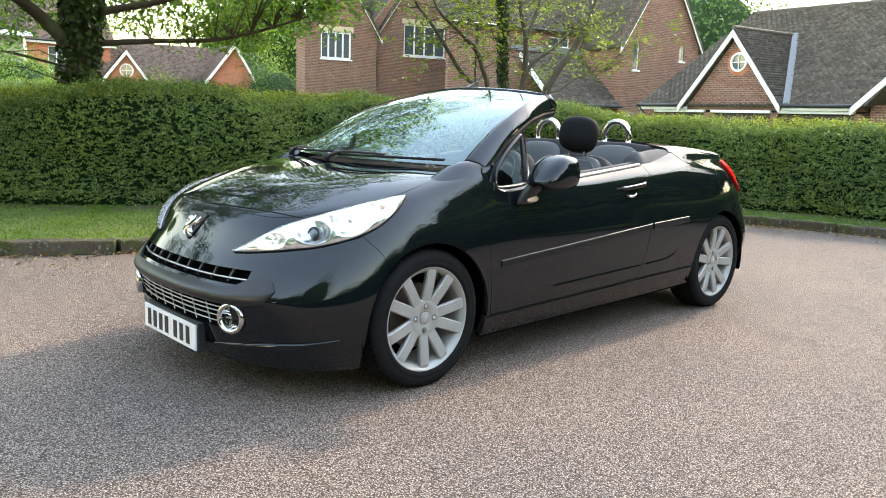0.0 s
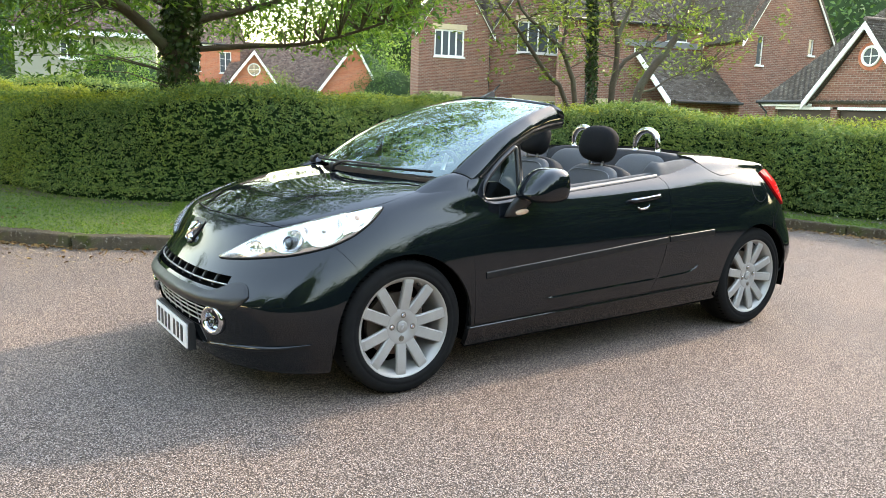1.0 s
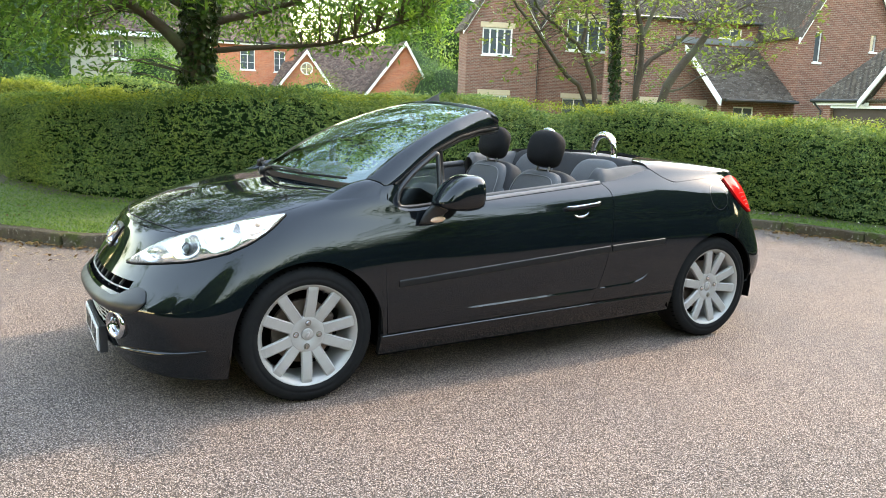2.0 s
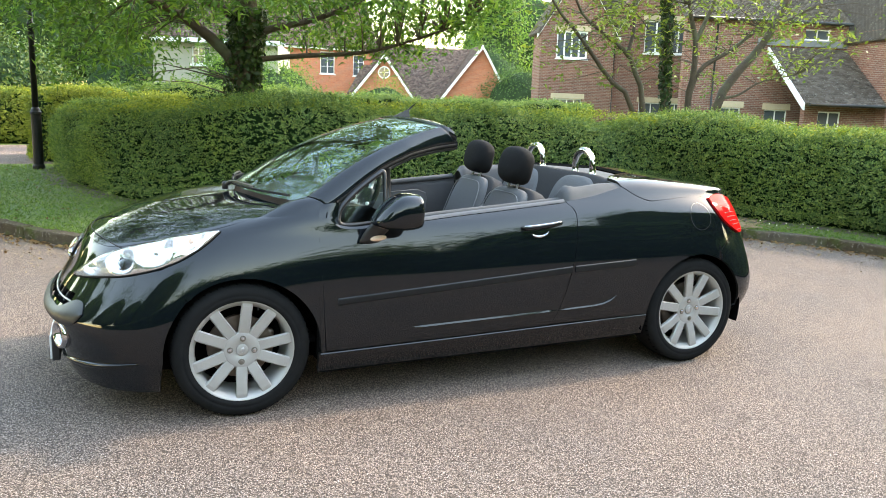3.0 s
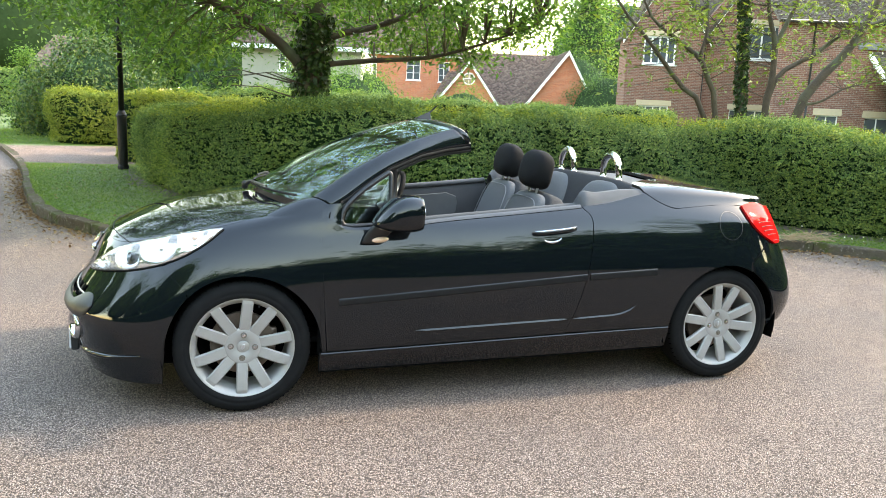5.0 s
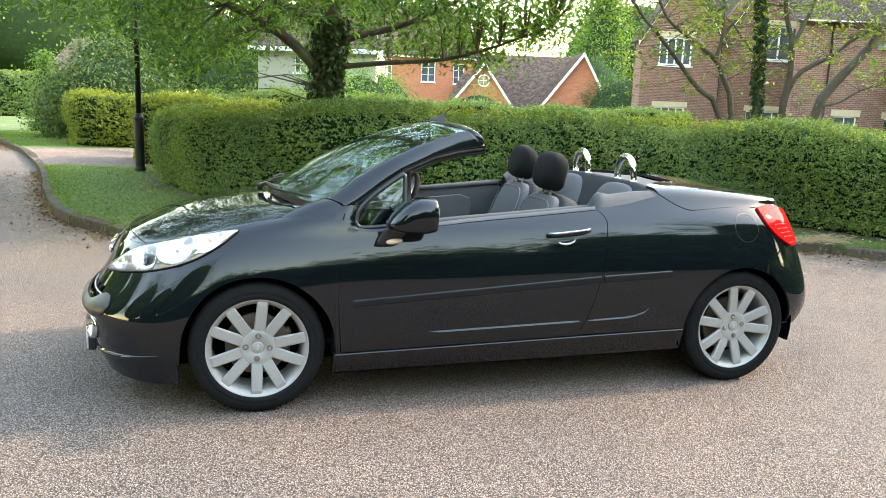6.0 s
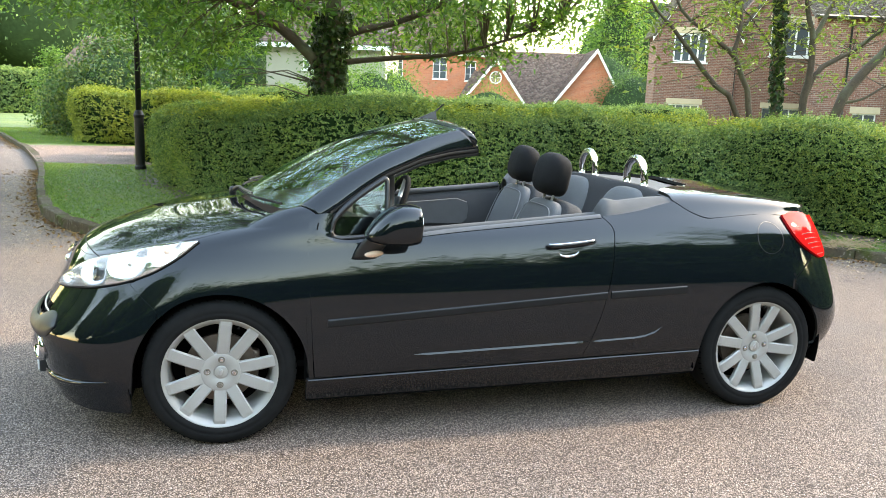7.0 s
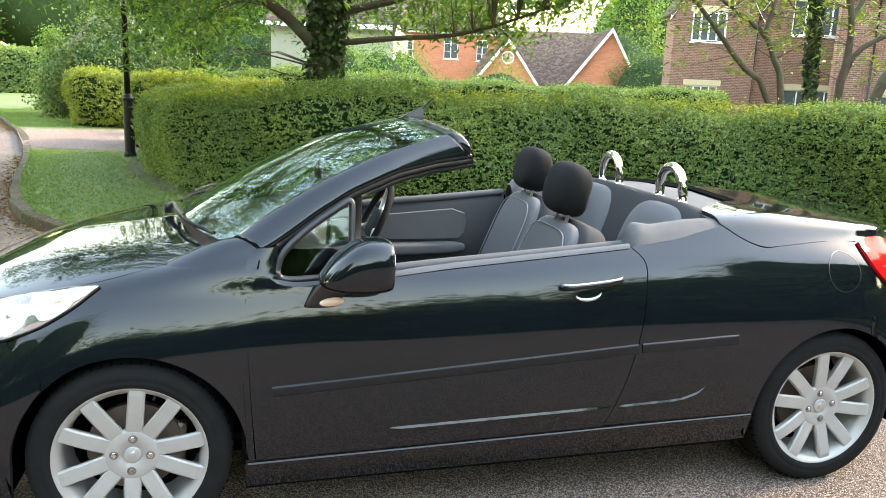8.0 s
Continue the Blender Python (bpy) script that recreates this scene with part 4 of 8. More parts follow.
def big_tree():
    rng = np.random.default_rng(71)
    t = empty("tree", pose(0, 0, 0), "broad ivy-clad deciduous tree with drooping green leaves", "tree")
    bm, nodes = bmesh.new(), []
    trunk = [(1.30, 7.60, 0.05), (1.34, 7.60, 0.9), (1.37, 7.60, 1.9), (1.45, 7.62, 2.7), (1.40, 7.7, 4.2), (1.5, 7.7, 6.2)]
    limb(bm, nodes, trunk, 0.21, 0.07, 24, 12)
    limb(bm, nodes, [(1.36, 7.58, 1.75), (1.13, 7.55, 2.05), (0.65, 7.45, 2.44), (0.0, 7.2, 2.72), (-1.2, 6.9, 3.1), (-2.8, 6.5, 3.45)], 0.10, 0.025)
    limb(bm, nodes, [(1.40, 7.58, 1.92), (1.55, 7.56, 2.0), (2.32, 7.4, 2.1), (3.0, 7.2, 2.16), (3.66, 7.0, 2.34), (4.6, 6.8, 2.7)], 0.055, 0.015)
    limb(bm, nodes, [(1.44, 7.6, 2.3), (1.75, 7.55, 2.45), (2.31, 7.5, 2.6), (2.9, 7.4, 2.85), (3.9, 7.5, 3.4)], 0.07, 0.02)
    for a in np.linspace(0.3, 6.5, 11):
        z = rng.uniform(2.4, 5.2)
        L = rng.uniform(2.8, 4.4)
        d = np.array([math.cos(a), math.sin(a) * 0.85])
        limb(bm, nodes, [(1.42, 7.64, z), (*(np.array([1.42, 7.64]) + d * L * 0.35), z + 0.55), (*(np.array([1.42, 7.64]) + d * L * 0.7), z + 0.9), (*(np.array([1.42, 7.64]) + d * L), z + rng.uniform(0.5, 1.6))], 0.07, 0.015)
    C = []
    while len(C) < 1500:
        p = rng.uniform(-1, 1, 3)
        if np.linalg.norm(p) > 1 or rng.uniform() > 0.25 + 0.75 * np.linalg.norm(p):
            continue
        x, y, z = 0.4 + p[0] * 5.4, 7.5 + p[1] * 4.3, 4.6 + p[2] * 3.7
        r = math.hypot((x - 1.3) / 4.6, (y - 7.6) / 4.0)
        low = 1.85 - 0.15 * r if x < 1.3 else 2.12 - 0.15 * r
        if -1.15 < x < 0.45:
            low = min(low, 1.72)
        elif 0.45 <= x < 1.3:
            low = max(low, 2.45)
        if y < 6.6:
            low = max(low, 2.5)
        if x < -1.2:
            low = 2.5 if x > -2.4 else 2.85
        if z < low + 0.22 * math.sin(3.1 * x + 1.7 * y) + 0.1:
            continue
        if x > 1.6 and z < 2.6 and rng.uniform() < 0.35:
            continue
        if z < 2.7 and math.hypot(x - 1.4, y - 7.0) < 1.15:
            continue
        if z < 2.3 and y > 8.0 and rng.uniform() < 0.6:
            continue
        if 2.8 < z <= 3.5 and rng.uniform() < 0.3:
            continue
        if z > 3.5 and rng.uniform() < 0.74:
            continue
        C.append((x, y, z))
    C = twigs(bm, nodes, np.array(C), rng, 0.010)
    part("trunk", bm, BARK, t, smooth=True)
    P = clumps(C, 36, 0.21, rng)
    o = leaves("crown", P, np.tile([0, 0, 1.0], (len(P), 1)), 0.130, 0.046, TREE_LEAF, t, rng, 0.55, 1.8)
    o["kind"] = "stuff"
    ivy("ivy", spline(trunk[:4], 20), 0.21, 2600, t, rng, 0.085)


def stem_tree():
    rng = np.random.default_rng(72)
    t = empty("tree", pose(0, 0, 0), "thin many-stemmed tree with sparse yellow-green leaves", "tree")
    bm, nodes = bmesh.new(), []
    f = (7.0, 5.6, 0.05)
    limb(bm, nodes, [f, (6.83, 5.6, 1.5), (6.38, 5.6, 1.9), (6.03, 5.6, 2.26), (5.74, 5.6, 2.55), (5.31, 5.6, 2.95), (4.9, 5.5, 3.6)], 0.045, 0.014)
    limb(bm, nodes, [f, (7.02, 5.6, 1.55), (6.82, 5.6, 2.04), (6.67, 5.6, 2.28), (6.23, 5.6, 2.55), (5.85, 5.6, 2.78), (5.6, 5.6, 3.2)], 0.05, 0.015)
    limb(bm, nodes, [(6.67, 5.6, 2.28), (6.75, 5.6, 2.65), (6.72, 5.6, 3.07), (6.6, 5.5, 4.0)], 0.032, 0.012)
    limb(bm, nodes, [(6.6, 5.5, 4.0), (6.4, 5.5, 5.2), (6.0, 5.4, 6.6)], 0.03, 0.01)
    limb(bm, nodes, [(4.9, 5.5, 3.6), (4.5, 5.4, 4.6), (4.2, 5.3, 5.8)], 0.02, 0.008)
    C = np.array([np.array([6.2, 5.6, 2.7]) + rng.normal(0, 1, 3) * (0.75, 0.6, 0.5) for _ in range(95)] + [np.array([5.6, 5.5, 5.4]) + rng.normal(0, 1, 3) * (1.1, 1.0, 0.8) for _ in range(150)])
    C = C[C[:, 2] > 1.75]
    C = twigs(bm, nodes, C, rng, 0.007, 1.3)
    part("trunk", bm, BARK, t, smooth=True)
    P = clumps(C, 13, 0.11, rng)
    leaves("crown", P, np.tile([0, 0, 1.0], (len(P), 1)), 0.10, 0.042, LIME_LEAF, t, rng, 0.6, 0.5)["kind"] = "stuff"


def ivy_tree():
    rng = np.random.default_rng(73)
    t = empty("tree", pose(0, 0, 0), "straight slim tree trunk wrapped in dark ivy", "tree")
    bm, nodes = bmesh.new(), []
    line = [(7.72, 5.9, 0.05), (7.68, 5.9, 1.57), (7.63, 5.9, 2.17), (7.61, 5.9, 2.77), (7.54, 5.9, 3.3), (7.5, 5.9, 4.6)]
    limb(bm, nodes, line, 0.07, 0.03)
    limb(bm, nodes, [(7.62, 5.9, 2.3), (7.4, 5.85, 2.5), (7.0, 5.8, 2.85)], 0.02, 0.008)
    C = np.array([np.array([7.6, 5.9, 3.3]) + rng.normal(0, 1, 3) * (0.6, 0.5, 0.6) for _ in range(45)])
    C = C[C[:, 2] > 2.3]
    C = twigs(bm, nodes, C, rng, 0.007, 1.3)
    part("trunk", bm, BARK, t, smooth=True)
    P = clumps(C, 13, 0.11, rng)
    leaves("crown", P, np.tile([0, 0, 1.0], (len(P), 1)), 0.10, 0.042, LIME_LEAF, t, rng, 0.6, 0.5)["kind"] = "stuff"
    ivy("ivy", spline(line, 24), 0.075, 2200, t, rng, 0.06)


def leaning_tree():
    rng = np.random.default_rng(74)
    t = empty("tree", pose(0, 0, 0), "leaning bare-stemmed tree with tufts of pale green leaves", "tree")
    bm, nodes = bmesh.new(), []
    f = (8.3, 5.85, 0.05)
    limb(bm, nodes, [f, (8.09, 5.85, 1.48), (8.16, 5.85, 2.07), (8.14, 5.85, 2.6), (8.0, 5.85, 2.96), (7.93, 5.85, 3.3), (7.8, 5.85, 4.2)], 0.065, 0.02)
    limb(bm, nodes, [(8.14, 5.85, 2.55), (8.35, 5.85, 2.99), (8.46, 5.85, 3.24), (8.6, 5.85, 4.1)], 0.04, 0.015)
    limb(bm, nodes, [(8.1, 5.85, 1.7), (8.3, 5.85, 2.16), (8.89, 5.85, 2.48), (9.42, 5.85, 2.85), (9.94, 5.85, 3.01), (10.6, 5.8, 3.3)], 0.045, 0.015)
    limb(bm, nodes, [(8.45, 5.85, 0.05), (8.68, 5.85, 1.53), (9.01, 5.85, 2.07), (9.47, 5.85, 2.52), (9.78, 5.85, 2.96), (10.0, 5.85, 3.4), (10.3, 5.85, 4.6)], 0.085, 0.04)
    limb(bm, nodes, [(8.75, 5.85, 1.7), (9.1, 5.8, 1.78), (9.5, 5.75, 2.0), (10.2, 5.7, 2.15)], 0.025, 0.008)
    limb(bm, nodes, [(7.8, 5.85, 4.2), (7.7, 5.7, 5.4), (7.4, 5.5, 7.0)], 0.03, 0.01)
    limb(bm, nodes, [(10.3, 5.85, 4.6), (10.4, 5.6, 5.8), (10.2, 5.4, 7.2)], 0.04, 0.01)
    C = np.array([np.array([9.2, 5.8, 2.9]) + rng.normal(0, 1, 3) * (1.15, 0.6, 0.55) for _ in range(150)] + [np.array([9.0, 5.6, 5.8]) + rng.normal(0, 1, 3) * (1.5, 1.1, 0.9) for _ in range(220)])
    C = C[C[:, 2] > 1.75]
    C = twigs(bm, nodes, C, rng, 0.007, 1.6)
    part("trunk", bm, BARK, t, smooth=True)
    P = clumps(C, 13, 0.12, rng)
    leaves("crown", P, np.tile([0, 0, 1.0], (len(P), 1)), 0.10, 0.042, LIME_LEAF, t, rng, 0.6, 0.5)["kind"] = "stuff"


# shade inside far crowns, put into a flat dark green
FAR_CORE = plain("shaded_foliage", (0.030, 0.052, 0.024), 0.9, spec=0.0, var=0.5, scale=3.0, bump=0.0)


def far_tree(name, x, y, r, h, leaf, size, count, seed, label, cone=False, z0=0.0, low=0.15):
    """A tree or bush in the distance: trunk, a few limbs, and a crown of clumps with an uneven outline."""
    rng = np.random.default_rng(seed)
    t = empty(name, pose(x, y, z0), label, "tree" if name != "bush" else "bush")
    bm = bmesh.new()
    tube(bm, [(0, 0, -0.05), (0.05, 0, h * 0.4), (0, 0.05, h * 0.85)], [r * 0.09, r * 0.06, r * 0.02], 8)
    for a in range(5):
        tube(bm, [(0, 0, h * (0.2 + 0.1 * a)), (r * 0.5 * math.cos(a * 2.4), r * 0.5 * math.sin(a * 2.4), h * (0.32 + 0.1 * a))], [r * 0.04, r * 0.012], 5)
    part("trunk", bm, BARK, t)
    k = max(20, count // 60)
    a, u = rng.uniform(0, 2 * np.pi, k), rng.uniform(0, 1, k)
    if cone:
        rad = r * (1.02 - u) ** 0.8
        C = np.stack([np.cos(a) * rad, np.sin(a) * rad, h * (low + (1 - low) * u)], 1)
    else:
        v = unit(rng.normal(0, 1, (k, 3)))
        q = rng.uniform(0.72, 1.06, (k, 1)) * (1 + 0.12 * np.sin(v[:, :1] * 5 + seed) * np.cos(v[:, 2:] * 4))
        mid = h * (1 + low) / 2
        C = v * q * np.array([r, r, h * (1 - low) / 2]) + np.array([0, 0, mid])
        C = C[C[:, 2] > 0.05]
    P = clumps(C, max(1, count // len(C)), size * 2.6, rng, 0.8)
    P = P[P[:, 2] > 0]
    N = P - np.array([0, 0, h * 0.35])
    leaves("crown", P, unit(N), size, size * 0.55, leaf, t, rng, 0.7, 0.3)["kind"] = "stuff"
    # closed dark shell that stands for the shaded inside of the crown
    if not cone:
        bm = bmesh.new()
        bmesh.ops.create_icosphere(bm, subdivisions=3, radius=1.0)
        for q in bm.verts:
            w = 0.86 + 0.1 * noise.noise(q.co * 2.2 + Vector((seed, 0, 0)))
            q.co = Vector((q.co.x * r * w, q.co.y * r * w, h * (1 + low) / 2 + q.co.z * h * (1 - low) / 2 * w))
        part("shade_core", bm, FAR_CORE, t, smooth=True)
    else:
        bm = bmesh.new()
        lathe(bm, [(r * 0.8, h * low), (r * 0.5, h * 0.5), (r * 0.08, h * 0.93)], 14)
        part("shade_core", bm, FAR_CORE, t, smooth=True)
    return t


big_tree()
stem_tree()
ivy_tree()
leaning_tree()
far_tree("bush", -3.5, 24.0, 2.2, 3.1, LAUREL_LEAF, 0.115, 34000, 81, "large clipped dome-shaped laurel bush", low=-0.6)
far_tree("tree", -6.6, 28.5, 0.62, 2.95, TREE_LEAF, 0.08, 5000, 82, "narrow upright green conifer beside the lawn", True, low=0.0)
far_tree("tree", 33.5, 62, 3.4, 15.0, TREE_LEAF, 0.30, 12000, 83, "tall dense dark green conifer behind the garages", True, low=0.02)
far_tree("bush", 25.5, 43, 2.6, 4.2, DARK_LEAF, 0.14, 8000, 84, "dark green shrubs beside the brown house", low=-0.4)
far_tree("bush", 27.5, 52, 3.4, 6.2, DARK_LEAF, 0.18, 7000, 85, "tall dark green shrubs behind the garage", low=-0.3)
far_tree("bush", 6.0, 27.0, 1.6, 3.0, TREE_LEAF, 0.10, 6000, 86, "loose green garden shrub beside the cream house", low=-0.4)
far_tree("bush", 4.7, 23.6, 1.35, 2.75, TREE_LEAF, 0.09, 7000, 88, "loose light green shrub beside the cream house", low=-0.4)
far_tree("bush", 3.0, 21.0, 0.95, 2.9, TREE_LEAF, 0.09, 7000, 89, "upright green shrub in front of the cream house", low=-0.3)
far_tree("bush", 0.4, 28.5, 1.9, 3.5, DARK_LEAF, 0.10, 9000, 80, "dark green shrub beside the cream house", low=-0.4)
far_tree("bush", 8.5, 22.0, 1.5, 2.2, LIME_LEAF, 0.09, 5000, 87, "light green shrub behind the low hedge", low=-0.4)
k = 0
for x, y, r, h in ((-30, 75, 9, 15), (-18, 82, 9, 16), (-6, 88, 9, 14), (6, 86, 8, 13), (18, 84, 8, 13), (42, 72, 8, 14), (46, 45, 5, 10), (-42, 66, 8, 13), (54, 30, 7, 13), (58, 12, 7, 12), (60, -8, 7, 12)):
    tagged(far_tree("tree", x, y, r, h, (DARK_LEAF, TREE_LEAF)[k % 2], 0.42, 6000, 90 + k, "large leafy tree in the distance", low=0.1), "large leafy green tree in the distance", "tree", group="distant trees")
    k += 1
# trees and a hedge on the other side of the road, seen only as reflections
tag_stuff(hedge("hedge", [(-26, -6), (-12, -9), (0, -9.6), (9, -8.8), (22, -7)], 0.9, [2.4, 2.4, 2.4], -0.02, 16000, DARK_LEAF, 0.2, "tall dark hedge across the road", 19))
for x, y, r, h in ((-22, -14, 5.0, 13), (-13, -16, 5.0, 14), (-4, -16.5, 3.2, 4.2), (5, -17, 3.2, 4.6), (11.5, -15.5, 4.2, 7.5), (19, -15.0, 5.8, 16), (27, -14.0, 5.8, 17), (29, -5.5, 5.2, 14.5), (32, 1.5, 5.0, 14.5), (-21, -5, 5.0, 12), (-23, 5, 5.0, 12), (-24, 14, 5.0, 12), (-25, 24, 4.6, 11)):
    tagged(far_tree("tree", x, y, r, h, TREE_LEAF, 0.34, 5000, 110 + k, "leafy tree across the road", low=0.08), "leafy green tree standing across the road", "tree", group="trees across the road")
    k += 1

# ---- the car ----
def make_paint():
    n = Nodes("black_car_paint", 0.5, 0.0)
    fleck = n.noise(900.0, 2.0)
    n.colour(n.mix(fleck, (0.0022, 0.0036, 0.0050), (0.0048, 0.0070, 0.0092)))
    dust = n.grey(n.noise(5.0, 5.0, 0.7), 0.5, 0.8)
    n.rough(dust, 0.45, 0.60)
    return n.set(Specular_IOR_Level=0.0, Coat_Weight=1.0, Coat_Roughness=0.045, Coat_IOR=1.51).m


def make_tyre():
    n = Nodes("tyre_rubber", 0.75)
    n.colour(n.mix(n.noise(24.0, 4.0), (0.007, 0.007, 0.0072), (0.015, 0.0148, 0.0145))).bump(n.noise(120.0), 0.15, 0.003)
    return n.set(Specular_IOR_Level=0.10).m


def make_cloth(name, a, b, scale=420.0):
    n = Nodes(name, 0.9)
    n.colour(n.mix(n.noise(scale, 2.0), a, b)).bump(n.noise(scale), 0.5, 0.002)
    return n.set(Specular_IOR_Level=0.25).m


PAINT = make_paint()
TYRE = make_tyre()
ALLOY = plain("silver_alloy", (0.37, 0.352, 0.325), 0.42, 0.25, var=0.08, scale=14.0, bump=0.03)
ALLOY_DARK = plain("dark_brown_alloy", (0.20, 0.17, 0.14), 0.55, 0.5, var=0.3, scale=20.0)
CHROME = Nodes("chrome", 0.07, 1.0).colour((0.62, 0.62, 0.64)).m
STEEL = plain("rusty_disc", (0.20, 0.15, 0.12), 0.5, 0.7, var=0.3, scale=30.0)
PLASTIC = plain("black_plastic", (0.018, 0.018, 0.019), 0.55, var=0.25, scale=20.0, bump=0.08, fine=300.0)
SATIN = plain("satin_black_plastic", (0.013, 0.013, 0.014), 0.38, var=0.2, scale=12.0, bump=0.04, fine=300.0)
RUBBER = plain("black_rubber", (0.010, 0.010, 0.010), 0.7, spec=0.2, var=0.2, scale=20.0)
# near-black without gloss: shade of recesses and undersides, put into the colour
SHADE_BLACK = plain("shade_black", (0.004, 0.004, 0.004), 0.9, spec=0.0, var=0.1, bump=0.0)
CLOTH = make_cloth("charcoal_cloth", (0.024, 0.024, 0.025), (0.048, 0.047, 0.049))
CLOTH_GREY = make_cloth("grey_cloth", (0.086, 0.086, 0.089), (0.138, 0.138, 0.142))
PIPING = plain("pale_piping", (0.20, 0.20, 0.20), 0.7, var=0.1, bump=0.0)
CLOTH_BLACK = make_cloth("black_cloth", (0.0035, 0.0035, 0.004), (0.008, 0.0078, 0.0082))
TRIM_GREY = plain("grey_trim", (0.086, 0.086, 0.088), 0.85, var=0.12, scale=10.0, bump=0.15, fine=400.0, spec=0.25)
TRIM_DARK = plain("dark_trim", (0.040, 0.040, 0.042), 0.75, var=0.15, scale=10.0, bump=0.15, fine=400.0, spec=0.25)
STRIP_BLACK = plain("satin_strip", (0.006, 0.0072, 0.0084), 0.40, var=0.15, scale=8.0, bump=0.02, spec=0.35)
BELT = plain("belt_plastic", (0.060, 0.060, 0.062), 0.36, var=0.15, scale=10.0, bump=0.03)
SILVER = plain("silver_trim", (0.55, 0.55, 0.55), 0.3, 0.8, var=0.05)
PLATE_WHITE = plain("white_plate", (0.80, 0.80, 0.80), 0.35, var=0.04)
INK = plain("black_ink", (0.012, 0.012, 0.012), 0.4, var=0.1, bump=0.0)
def make_facets():
    """Bright plated shell of a headlight."""
    n = Nodes("plated_lamp_shell", 0.13, 0.88)
    n.colour(n.mix(n.noise(30.0), (0.84, 0.84, 0.83), (0.94, 0.94, 0.93)))
    return n.bump(n.noise(24.0, 1.0), 0.12, 0.01).m


REFLECTOR = Nodes("lamp_reflector", 0.16, 1.0).colour((0.92, 0.93, 0.95)).m
LAMP_WHITE = make_facets()
AMBER = Nodes("amber_lens", 0.15).colour((0.75, 0.50, 0.36)).set(Coat_Weight=0.6).m


def make_clear(name, tint, share, rough=0.0, sheen=(1.0, 1.0, 1.0)):
    """Clear sheet: see-through with a glossy face."""
    n = Nodes(name, rough)
    out = n.t.nodes["Material Output"]
    tr = n.t.nodes.new("ShaderNodeBsdfTransparent")
    tr.inputs[0].default_value = (*tint, 1)
    gl = n.t.nodes.new("ShaderNodeBsdfGlossy")
    gl.inputs["Roughness"].default_value = 0.02
    gl.inputs["Color"].default_value = (*sheen, 1)
    fr = n.t.nodes.new("ShaderNodeFresnel")
    fr.inputs[0].default_value = share
    mx = n.t.nodes.new("ShaderNodeMixShader")
    n.t.links.new(fr.outputs[0], mx.inputs[0])
    n.t.links.new(tr.outputs[0], mx.inputs[1])
    n.t.links.new(gl.outputs[0], mx.inputs[2])
    n.t.links.new(mx.outputs[0], out.inputs["Surface"])
    return n.m


SCREEN_GLASS = make_clear("windscreen_glass", (0.60, 0.76, 0.71), 2.45, 0.0, (0.84, 1.0, 0.97))
SIDE_GLASS = make_clear("side_glass", (0.82, 0.94, 0.92), 1.7, 0.0, (0.84, 1.0, 0.98))
LENS_CLEAR = make_clear("clear_lens", (0.95, 0.96, 0.97), 1.45)
RED_LENS = Nodes("red_lens", 0.35).colour((0.43, 0.009, 0.009)).set(Specular_IOR_Level=0.0, Coat_Weight=0.25, Coat_Roughness=0.02).m
RED_DARK = Nodes("dark_red_lens", 0.4).colour((0.14, 0.003, 0.003)).set(Specular_IOR_Level=0.1).m


def curve(xs, vs):
    """A smooth function through a few knots."""
    xs, vs = np.array(xs, float), np.array(vs, float)
    d = np.diff(vs) / np.diff(xs)
    m = np.concatenate([[d[0]], (d[:-1] + d[1:]) / 2, [d[-1]]])

    def f(x):
        x = np.clip(np.asarray(x, float), xs[0], xs[-1])
        i = np.clip(np.searchsorted(xs, x) - 1, 0, len(xs) - 2)
        h = xs[i + 1] - xs[i]
        t = (x - xs[i]) / h
        return (2 * t ** 3 - 3 * t ** 2 + 1) * vs[i] + (t ** 3 - 2 * t ** 2 + t) * h * m[i] + (-2 * t ** 3 + 3 * t ** 2) * vs[i + 1] + (t ** 3 - t ** 2) * h * m[i + 1]
    return f


